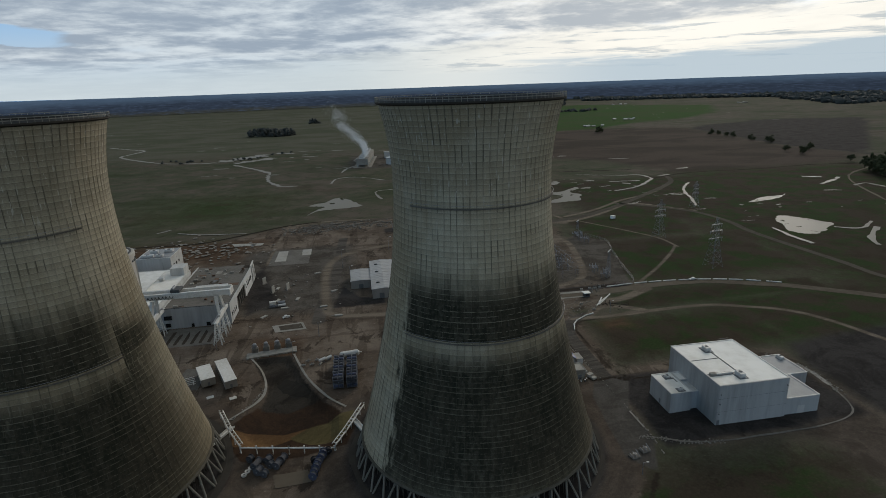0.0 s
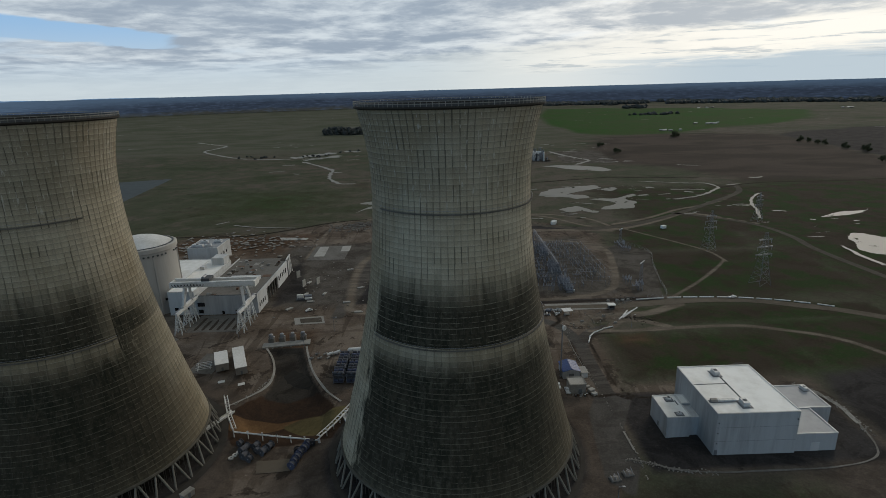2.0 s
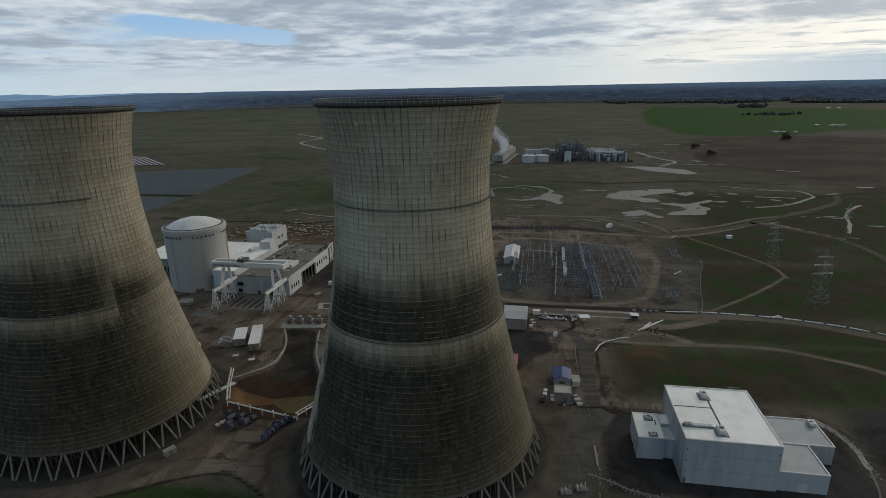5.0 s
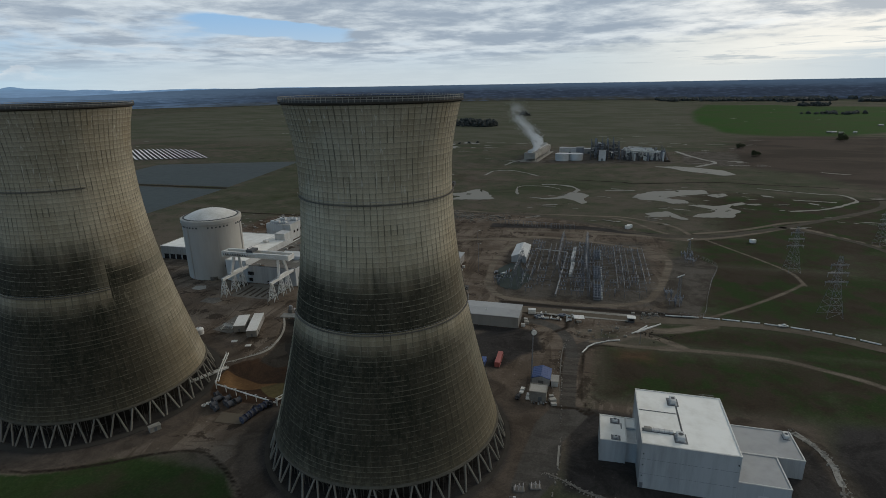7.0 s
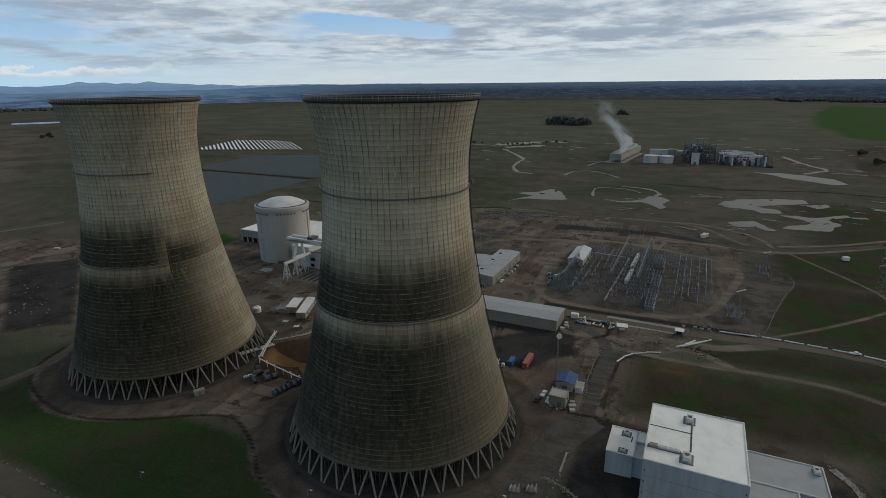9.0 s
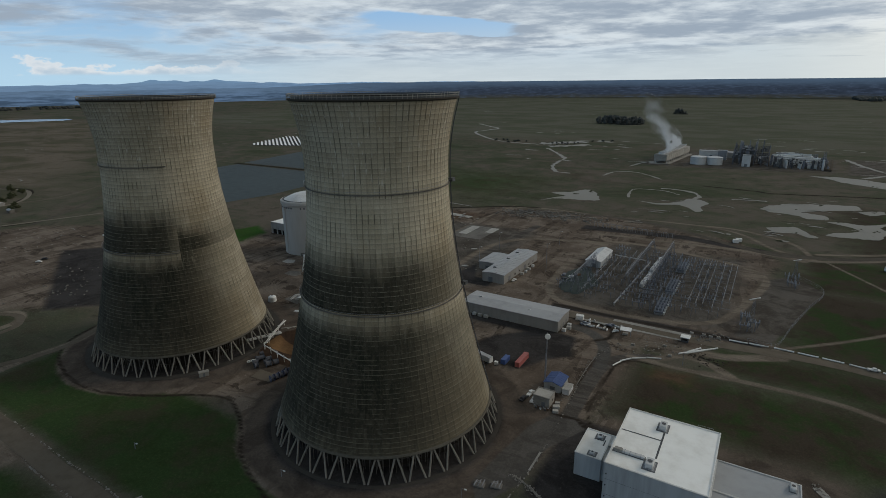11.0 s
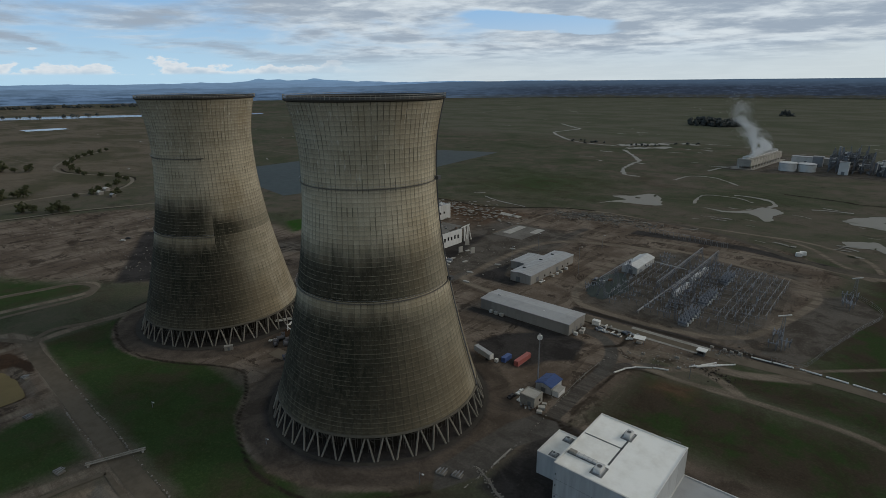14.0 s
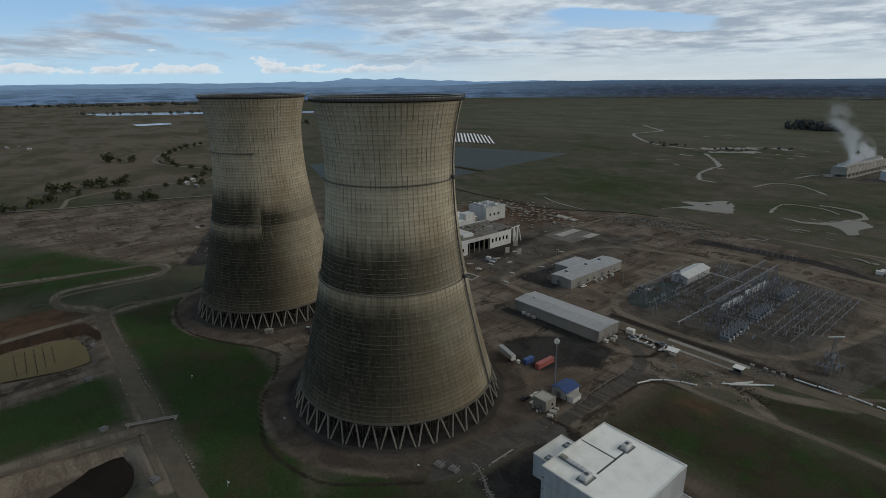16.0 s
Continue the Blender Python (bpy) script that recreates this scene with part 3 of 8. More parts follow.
M_LAGOON = surface("lagoon_silt", (0.042, 0.060, 0.067), (0.032, 0.044, 0.050), rough=0.75, size=14, amount=0.7, relief=0.01, spec=0.25)
M_LEAF = leaf_material("oak_leaves", (0.030, 0.042, 0.018), (0.058, 0.060, 0.030))
# leaf colour lifted to grey to stand in for distance haze
M_WOOD_FAR = leaf_material("hazed_far_woods", (0.034, 0.041, 0.040), (0.066, 0.070, 0.066))
M_BARK = surface("bark", (0.075, 0.060, 0.045), rough=0.95)
# panel base painted pale in place of the sky mirrored in the glass
M_SOLAR = surface("sky_pale_solar_glass", (0.70, 0.71, 0.72), (0.56, 0.57, 0.58), rough=0.35, size=3)
M_HAZE_NEAR = haze_material("hazy_wooded_distance", (0.032, 0.034, 0.028), (0.023, 0.033, 0.052), (0.062, 0.100, 0.155), 22, 118)
M_HAZE_FAR = haze_material("haze_painted_hills", (0.09, 0.17, 0.29), (0.11, 0.20, 0.34), (0.17, 0.30, 0.46), 20, 175)
M_STEAM = surface("steam", (0.80, 0.82, 0.84), (0.7, 0.72, 0.74), rough=1.0, relief=0.0, spec=0.0)

# ---------------------------------------------------------------- building kit
def thing(name, x, y, z=0.0, label="", category="", group="", turn=0.0, kind=""):
    ob = new(name)
    ob.empty_display_size = 0.5
    ob.matrix_world = pose(x, y, z, 0, 0, turn)
    return tagged(ob, label, category, group, kind)


def finish(name, bm, material, smooth=False):
    me = bpy.data.meshes.new(name)
    bm.to_mesh(me)
    bm.free()
    me.materials.append(material)
    if smooth:
        me.polygons.foreach_set("use_smooth", [True] * len(me.polygons))
    return me


def part(name, bm, material, parent, label="", smooth=False):
    """Links a bmesh as one mesh object under a thing or a part; its coordinates are those of the parent."""
    ob = new(name, finish(name, bm, material, smooth))
    ob.parent = parent
    return tagged(ob, label)


def piece(name, me, parent, m):
    """One more object on a mesh that alike pieces share."""
    ob = new(name, me)
    ob.parent = parent
    ob.matrix_basis = m
    return ob


def solo(name, bm, material, label="", category="", kind="", group="", smooth=False):
    return tagged(new(name, finish(name, bm, material, smooth)), label, category, group, kind)


def box(bm, x0, y0, z0, x1, y1, z1, bevel=0.0):
    v = [bm.verts.new(c) for c in ((x0, y0, z0), (x1, y0, z0), (x1, y1, z0), (x0, y1, z0), (x0, y0, z1), (x1, y0, z1), (x1, y1, z1), (x0, y1, z1))]
    f = [bm.faces.new([v[i] for i in q]) for q in ((0, 3, 2, 1), (4, 5, 6, 7), (0, 1, 5, 4), (1, 2, 6, 5), (2, 3, 7, 6), (3, 0, 4, 7))]
    if bevel:
        bmesh.ops.bevel(bm, geom=list({e for q in f for e in q.edges}), offset=bevel, segments=1, affect="EDGES")
    return bm


def fresh():
    return bmesh.new()


def cbox(x0, y0, z0, x1, y1, z1, bevel=0.0):
    return box(bmesh.new(), x0, y0, z0, x1, y1, z1, bevel)


def bar(bm, a, b, r, n=6, r2=None):
    """A round or square bar from a to b."""
    a, b = Vector(a), Vector(b)
    d = b - a
    side = d.orthogonal().normalized()
    if abs(d.z) < 0.99 * d.length:
        side = Vector((0, 0, 1)).cross(d).normalized()
    up = d.normalized().cross(side)
    r2 = r if r2 is None else r2
    rings = []
    for c, rr in ((a, r), (b, r2)):
        rings.append([bm.verts.new(c + side * (rr * math.cos(2 * math.pi * (k + 0.5) / n)) + up * (rr * math.sin(2 * math.pi * (k + 0.5) / n))) for k in range(n)])
    for k in range(n):
        j = (k + 1) % n
        bm.faces.new((rings[0][k], rings[0][j], rings[1][j], rings[1][k]))
    bm.faces.new(rings[0][::-1])
    bm.faces.new(rings[1])
    return bm


def lathe(bm, profile, n=48, cx=0.0, cy=0.0, start=0.0, sweep=360.0, close=False):
    """Turns (radius, height) pairs round a vertical axis."""
    full = sweep >= 360
    cols = n if full else n + 1
    grid = []
    for k in range(cols):
        a = radians(start + sweep * k / n)
        grid.append([bm.verts.new((cx + r * math.cos(a), cy + r * math.sin(a), z)) for r, z in profile])
    m = len(profile)
    for k in range(n):
        p, q = grid[k], grid[(k + 1) % cols]
        for i in range(m if close else m - 1):
            j = (i + 1) % m
            bm.faces.new((p[i], q[i], q[j], p[j]))
    return bm


def lattice(bm, a, b, w0, w1, bays, r, chords=4):
    """A square lattice mast or girder from a to b, w0 wide at a and w1 at b: corner chords, rungs and diagonals."""
    a, b = Vector(a), Vector(b)
    d = (b - a).normalized()
    side = Vector((1, 0, 0)) if abs(d.z) > 0.7 else Vector((0, 0, 1)).cross(d).normalized()
    up = d.cross(side)
    rows = []
    for i in range(bays + 1):
        f = i / bays
        c, w = a.lerp(b, f), (w0 + (w1 - w0) * f) / 2
        rows.append([c + side * sx * w + up * sy * w for sx, sy in ((-1, -1), (1, -1), (1, 1), (-1, 1))])
    for k in range(4):
        bar(bm, rows[0][k], rows[-1][k], r, 4)
    for i in range(bays):
        for k in range(4):
            j = (k + 1) % 4
            bar(bm, rows[i][k], rows[i + 1][j], r * 0.6, 3)
            bar(bm, rows[i + 1][k], rows[i + 1][j], r * 0.6, 3)
    return bm


def spline(pts, per=8):
    """A smooth line through a few points of the plan."""
    p = [Vector((*q, 0)) for q in pts]
    p = [p[0] * 2 - p[1]] + p + [p[-1] * 2 - p[-2]]
    out = []
    for i in range(1, len(p) - 2):
        for k in range(per):
            t = k / per
            a, b, c, d = p[i - 1:i + 3]
            out.append(0.5 * ((2 * b) + (c - a) * t + (2 * a - 5 * b + 4 * c - d) * t * t + (3 * b - a - 3 * c + d) * t ** 3))
    out.append(p[-2])
    return out


def smooth01(t):
    t = np.clip(t, 0, 1)
    return t * t * (3 - 2 * t)


# the lie of the land: level, a little lower round the far tower, with dug basins
def seg_poly(X, Y, pts):
    """Signed distance to a polygon, negative inside."""
    P = np.asarray(pts, float)
    best = np.full(np.shape(X), 1e9)
    inside = np.zeros(np.shape(X), bool)
    for (ax, ay), (bx, by) in zip(P, np.roll(P, -1, 0)):
        dx, dy = bx - ax, by - ay
        t = np.clip(((X - ax) * dx + (Y - ay) * dy) / (dx * dx + dy * dy), 0, 1)
        best = np.minimum(best, np.hypot(X - ax - t * dx, Y - ay - t * dy))
        cross = ((ay > Y) != (by > Y)) & (X < (bx - ax) * (Y - ay) / ((by - ay) if by != ay else 1e-9) + ax)
        inside ^= cross
    return np.where(inside, -best, best)


def seg_line(X, Y, pts):
    P = np.asarray(pts, float)
    best = np.full(np.shape(X), 1e9)
    for (ax, ay), (bx, by) in zip(P[:-1], P[1:]):
        dx, dy = bx - ax, by - ay
        t = np.clip(((X - ax) * dx + (Y - ay) * dy) / (dx * dx + dy * dy), 0, 1)
        best = np.minimum(best, np.hypot(X - ax - t * dx, Y - ay - t * dy))
    return best


TOWER_NEAR, TOWER_FAR = (37.8, 181.4), (-107.7, 184.0)
FORE = [(-65, 271), (-43, 271), (-31, 240), (-17, 215), (-14, 197), (-20, 190), (-54, 196), (-63, 212), (-57, 230), (-54, 242)]
SETTLING = [(-134, 32), (-134, 62), (-127, 79), (-104, 81), (-80, 79), (-80, 60), (-86, 32)]
SUMP = [(-8, 18), (-4, 54), (2, 77), (36, 76), (64, 18)]


def lie(X, Y):
    X, Y = np.asarray(X, float), np.asarray(Y, float)
    z = -2.7 * smooth01((98 - np.hypot(X - TOWER_FAR[0], Y - TOWER_FAR[1])) / 34)
    z = z - 1.1 * smooth01((96 - np.hypot(X - TOWER_NEAR[0], Y - TOWER_NEAR[1])) / 34)
    z = z - 2.2 * smooth01(-seg_poly(X, Y, FORE) / 6)
    z = z - 2.0 * smooth01(-seg_poly(X, Y, SETTLING) / 7)
    z = z - 4.5 * smooth01(-seg_poly(X, Y, SUMP) / 11)
    far = smooth01((np.hypot(X, Y - 250) - 900) / 900)
    return z + far * 1.4 * np.sin(X / 310.0) * np.sin(Y / 270.0 + 1)


def level(x, y):
    return float(lie(x, y))


def ribbon(name, pts, width, material, lift=0.07, label="", category="road", kind="structure", per=8, wob=0.08, thick=0.0):
    """A road, track or creek laid along the ground."""
    line = spline(pts, per)
    bm = bmesh.new()
    prev = None
    for i, c in enumerate(line):
        d = (line[min(i + 1, len(line) - 1)] - line[max(i - 1, 0)]).normalized()
        n = Vector((-d.y, d.x, 0))
        w = [width / 2 * (1 + wob * 2 * noise.noise(Vector((c.x * 0.09, c.y * 0.09, s * 7 + lift)))) for s in (1, 2)]
        a, b = c + n * w[0], c - n * w[1]
        row = [bm.verts.new((q.x, q.y, level(q.x, q.y) + lift + h)) for q, h in ((a, 0), (c, thick), (b, 0))]
        if prev:
            bm.faces.new((prev[0], prev[1], row[1], row[0]))
            bm.faces.new((prev[1], prev[2], row[2], row[1]))
        prev = row
    return solo(name, bm, material, label, category, kind)


def pool(name, pts, material, z, label="", category="pond", kind="structure", wob=0.12, seg=6, drape=False, parent=None, bed=0.2):
    """A flat patch with an uneven shore round a few corner points."""
    P = [Vector((*p, 0)) for p in pts]
    mid = sum(P, Vector()) / len(P)
    size = sum((p - mid).length for p in P) / len(P)
    line = []
    for i in range(len(P)):
        a, b, c, d = P[i - 1], P[i], P[(i + 1) % len(P)], P[(i + 2) % len(P)]
        for k in range(seg):
            t = k / seg
            q = 0.5 * ((2 * b) + (c - a) * t + (2 * a - 5 * b + 4 * c - d) * t * t + (3 * b - a - 3 * c + d) * t ** 3)
            q = q.lerp(b.lerp(c, t), 0.6 if wob > 0.02 else 1.0)
            out = (q - mid).normalized() if (q - mid).length > 1e-6 else Vector((1, 0, 0))
            q = q + out * size * wob * (noise.noise(q * (2.2 / size)) + 0.6 * noise.noise(q * (7.0 / size)))
            line.append(q)
    if z is None:
        z = float(np.median([level(q.x, q.y) for q in (mid.lerp(p, 0.5) for p in P)])) + bed
    bm = bmesh.new()
    f = bm.faces.new([bm.verts.new((q.x, q.y, z + (level(q.x, q.y) if drape else 0))) for q in line])
    bmesh.ops.triangulate(bm, faces=[f])
    bmesh.ops.recalc_face_normals(bm, faces=bm.faces)
    if parent:
        return part(name, bm, material, parent)
    return solo(name, bm, material, label, category, kind)

# ---------------------------------------------------------------- ground: one sheet out to the horizon
def spread(lo, hi, fine, far_lo, far_hi, grow=1.13):
    xs = list(np.arange(lo, hi + 0.01, fine))
    s, x = fine, hi
    while x < far_hi:
        s *= grow
        x = min(x + s, far_hi)
        xs.append(x)
    s, x = fine, lo
    while x > far_lo:
        s *= grow
        x = max(x - s, far_lo)
        xs.insert(0, x)
    return np.array(xs)


def build_ground():
    xs, ys = spread(-260, 262, 1.7, -5200, 5200, 1.08), spread(30, 580, 1.7, -5000, 5300, 1.08)
    X, Y = np.meshgrid(xs, ys)
    Z = lie(X, Y)
    n, m = len(xs), len(ys)
    co = np.stack([X, Y, Z], -1).reshape(-1, 3)
    i = (np.arange(m - 1)[:, None] * n + np.arange(n - 1)[None]).reshape(-1)
    faces = np.stack([i, i + 1, i + n + 1, i + n], 1)
    me = bpy.data.meshes.new("ground")
    me.from_pydata(co.tolist(), [], faces.tolist())
    me.materials.append(M_GROUND)

    def rect(x0, y0, x1, y1, soft=10.0):
        return seg_poly(X, Y, [(x0, y0), (x1, y0), (x1, y1), (x0, y1)]) / soft

    def poly(pts, soft=10.0):
        return seg_poly(X, Y, pts) / soft

    def disc(c, r, soft=8.0):
        return (np.hypot(X - c[0], Y - c[1]) - r) / soft

    def lay(attr, inside, outside=()):
        d = np.minimum.reduce(inside)
        for o in outside:
            d = np.maximum(d, -o)
        v = np.clip(0.5 - d * 0.5, 0, 1).reshape(-1).astype(np.float32)
        me.attributes.new(attr, "FLOAT", "POINT").data.foreach_set("value", v)

    rings = [disc(TOWER_NEAR, 63, 4), disc(TOWER_FAR, 63, 4)]
    lay("yard", [poly([(-232, 300), (-236, 420), (-218, 512), (-152, 504), (-84, 564), (29, 576), (150, 535), (185, 490), (172, 430),
                       (180, 332), (190, 327), (152, 313), (148, 291), (122, 292), (117, 200), (90, 165), (60, 190), (-215, 200)], 14),
                 *rings, poly([(-62, 139), (-48, 147), (-32, 152), (-18, 147), (0, 136), (0, 210), (-62, 210)], 4), poly([(-543, 40), (-464, 258), (-330, 330), (-215, 320), (-180, 190), (-260, 120), (-420, 40)], 25),
                 rect(118, 160, 205, 222), rect(-165, 78, 35, 91, 5), rect(-150, 30, -60, 80), rect(-12, 20, 70, 84),
                 ], [rect(-62, 60, 100, 112)])
    lay("lush", [poly([(-140, 94), (-155, 150), (20, 140), (80, 112), (70, 60), (60, 84), (30, 92)], 6), rect(-66, 30, -14, 78, 8),
                 rect(-240, 610, -120, 750, 140), rect(-330, 40, -215, 130, 25), rect(-240, 96, -215, 140, 8), rect(146, 240, 196, 260, 14)], [*[r + 0.6 for r in rings]])
    lay("dry", [poly([(-4500, -900), (-4500, 1300), (-1900, 1100), (-1000, 620), (-620, 330), (-600, -300), (-1500, -900)], 120)])
    # the far stretch that gets the haze-lightened colour
    lay("plain", [poly([(-1900, 1300), (-700, 1250), (-200, 1290), (300, 1260), (420, 1600), (520, 2700), (700, 3600), (300, 4600), (-2600, 4300)], 120)])
    lay("plough", [poly([(300, 1010), (470, 1470), (660, 1540), (927, 1451), (839, 974), (868, 807), (640, 700), (470, 740), (420, 900)], 40)])
    lay("turf", [rect(240, 470, 480, 720, 40), rect(450, 560, 900, 740, 50), rect(300, -200, 1400, 560, 80), rect(124, 226, 225, 276, 16), rect(156, 287, 300, 311, 8), rect(185, 322, 330, 430, 25), rect(215, 225, 420, 292, 20), poly([(195, 430), (300, 430), (330, 520), (200, 520)], 20), rect(70, 95, 160, 150, 20), rect(360, 250, 700, 700, 60), rect(150, 60, 400, 150, 25)], [r + 0.6 for r in rings])
    lay("green", [poly([(437, 1951), (460, 1790), (440, 1590), (553, 1515), (704, 1532), (908, 1699), (1117, 1773), (1456, 2070), (1772, 2547), (1368, 3125), (734, 3480), (540, 2700)], 40), poly([(-272, 339), (-213, 304), (-214, 345), (-263, 369)], 8)])
    lay("rust", [poly([(-210, 450), (-110, 462), (-90, 520), (-215, 520)], 30), rect(-64, 268, -40, 292), rect(132, 264, 148, 275, 12),
                 rect(-180, 30, -146, 80, 10)])
    lay("gravel", [rect(60, 335, 160, 480, 20), rect(-100, 330, -10, 480, 20),
                   poly([(163, 331), (180, 330), (190, 362), (209, 430), (192, 456), (176, 441), (170, 403), (163, 366)], 3), poly([(262, 985), (285, 1180), (385, 1180), (352, 975)], 14), poly([(-18, 960), (-15, 1180), (262, 1180), (252, 990)], 18), poly([(51, 362), (49, 387), (55, 404), (64, 405), (74, 378), (74, 361), (69, 345), (60, 345)], 5)])
    lay("dark", [rect(109, 162, 168, 214, 6), rect(166, 164, 200, 206, 8), poly([(-345, 228), (-214, 156), (-190, 182), (-312, 262)], 8), poly([(40, 250), (47, 268), (71, 288), (88, 287), (93, 264), (83, 256), (75, 242), (59, 240)], 5), poly([(205, 150), (206, 206), (214, 226), (300, 236), (300, 100), (210, 110)], 12), disc((37, 181), 51, 5),
                 disc(TOWER_FAR, 51, 5), poly([(927, 1451), (1277, 1584), (1592, 1521), (868, 807), (839, 974)], 25), poly([(-90, 395), (-82, 430), (-60, 350), (-78, 330)], 8),
                 poly([(20, 512), (110, 520), (200, 500), (200, 512), (110, 534), (20, 528)], 5), poly([(60, 321), (110, 322), (176, 323), (176, 329), (110, 329), (60, 328)], 4), poly([(-18, 371), (-6, 346), (10, 342), (10, 332), (-24, 331)], 4), rect(10, 280, 80, 287, 4)])
    lay("apron", [disc(TOWER_NEAR, 61, 3), disc(TOWER_FAR, 61, 3), poly([(88, 150), (104, 165), (108, 210), (92, 212), (84, 190)], 8), rect(165, 120, 205, 222, 14)])
    def strip(pts, w, soft=2.0):
        return (seg_line(X, Y, [tuple(q)[:2] for q in spline(pts, 6)]) - w / 2) / soft

    lay("asphalt", [strip([(108, 206), (108, 222), (107.8, 240), (108.2, 256), (111, 269), (118, 278), (128, 284)], 7.2),
                    strip([(-20, 500), (-21, 477), (-22, 419), (-26, 377), (-30, 345), (-32, 311)], 8.0, 3.0)])
    lay("pave", [poly([(104.5, 214), (111.5, 216), (117, 209), (107.5, 190), (106.5, 168), (98, 150), (91, 160), (93, 181), (96, 201), (101, 212)], 2.5),
                 strip([(60, 300), (90, 298), (104, 284), (108, 262)], 7.0, 3.0)])
    lay("seep", [strip([(-168, 166), (-161, 147), (-147, 134), (-126, 126.5), (-108, 124), (-89, 125.5), (-66, 135), (-48, 146), (-32, 151), (-18, 146), (-4, 137), (8, 127), (26, 119), (44, 115), (70, 120), (84, 132), (97, 149)], 1.8, 1.7),
                 strip([(134, 277), (120, 275), (114.8, 267), (113.4, 250), (113.2, 232), (115, 219), (120, 211), (132, 209)], 1.6, 1.7), strip([(104.4, 268), (103.9, 250), (104.3, 226)], 0.9, 1.7),
                 strip([(99, 217), (104, 213.2), (111, 214), (117, 209.5)], 1.8, 1.7), strip([(20, 311), (76, 311), (100, 308), (104, 296), (98, 288)], 2.6, 2.4), strip([(62, 326), (110, 324.5), (140, 326), (172, 327)], 2.6, 2.2)])
    lay("silt", [poly([(-64, 270), (-44, 270), (-33, 240), (-22, 218), (-34, 214), (-55, 222), (-52, 232), (-52, 243)], 3)])
    lay("ochre", [poly([(-62, 211), (-52, 209), (-40, 206), (-30, 208), (-33, 204), (-42, 200), (-52, 197), (-60, 199)], 1.6)])
    lay("olive", [poly([(-10, 213), (-11, 203), (-17, 193), (-27, 195), (-38, 203), (-30, 208), (-22, 209), (-15, 212)], 1.6)])
    lay("mudred", [poly([(-146, 30), (-144, 62), (-141, 80), (-119, 85), (-104, 82), (-124, 77), (-129, 60), (-128, 30)], 3), poly([(-62, 216), (-54, 228), (-30, 230), (-17, 214), (-10, 200), (-13, 189), (-30, 187), (-54, 188), (-62, 200)], 2)], [poly([(-64, 270), (-44, 270), (-33, 240), (-26, 226), (-40, 221), (-53, 226), (-52, 243)], 3)])
    tracks = [(seg_line(X, Y, [tuple(q)[:2] for q in spline(pts, 6)]) - w / 2) / soft for pts, w, soft in (
        ([(40, 79), (16, 81), (-21, 84.5), (-73, 86), (-120, 89), (-148, 91), (-168, 84)], 8.0, 3.0),
        ([(-166, 84), (-180, 74), (-192, 70.5), (-206, 73), (-212, 82), (-210, 107), (-207, 134), (-214, 144), (-227, 145), (-236, 133), (-240, 112), (-257, 45), (-275, 0)], 5.5, 2.5),
        ([(-146, 93), (-151, 109), (-156, 130), (-157, 150), (-168, 172)], 5.0, 3.0), ([(-140, 10), (-142, 40), (-146, 66), (-148, 84)], 5.0, 3.0), ([(-69, 15), (-69, 37), (-70, 58), (-72, 82)], 5.0, 3.0),
        ([(-13, 15), (-11, 34), (-8, 56), (-3, 82)], 5.0, 3.0), ([(-4, 15), (0, 40), (3, 58), (9, 74), (22, 76), (34, 75)], 7.0, 2.5), ([(118, 280), (137, 279), (170, 281), (205, 281), (228, 273), (247, 262), (258, 245), (266, 219), (280, 180), (310, 120)], 3.4, 2.6),
        ([(160, 365), (153, 348), (138, 337), (110, 330), (76, 330.5), (60, 334), (49, 349), (45, 374), (43, 408), (49, 450), (57, 481), (85, 485), (120, 477), (159, 463), (175, 440), (170, 403), (161, 366)], 5.0, 2.5),
        ([(257, 400), (240, 380), (215, 354), (193, 334), (180, 322)], 2.4, 2.0), ([(-72, 549), (16, 571), (75, 564), (120, 540), (148, 522), (199, 499)], 5.0, 4.0),
        ([(111, 577), (143, 580), (172, 567), (195, 545), (206, 508)], 4.0, 2.6), ([(-68, 568), (-31, 577), (27, 573), (78, 577), (127, 576), (154, 561), (178, 526), (202, 506)], 4.0, 2.6),
        ([(41, 503), (102, 505), (154, 509), (202, 504), (238, 521), (271, 544), (296, 563), (314, 556), (332, 530), (350, 508)], 6.0, 2.6),
        ([(209, 525), (249, 545), (280, 568), (301, 584), (354, 612), (403, 660)], 4.5, 2.6), ([(214, 505), (229, 479), (244, 453), (257, 425), (258, 398)], 2.4, 2.0), ([(-76, 573), (-79, 522), (-80, 478), (-80, 436)], 3.0, 2.2),
        ([(128, 281), (142, 294), (153, 291), (165, 282), (153, 280)], 5.0, 2.6), 
        ([(70, 480), (30, 470), (-10, 455), (-30, 420), (-28, 340), (-20, 318), (20, 312)], 6.0, 5.0), ([(112, 290), (128, 300), (160, 303), (185, 316)], 7.0, 3.0))]
    lay("track", tracks)
    me.update()
    return tagged(new("ground", me), "wet winter pasture and bare brown plant yard", "ground", kind="structure")


build_ground()


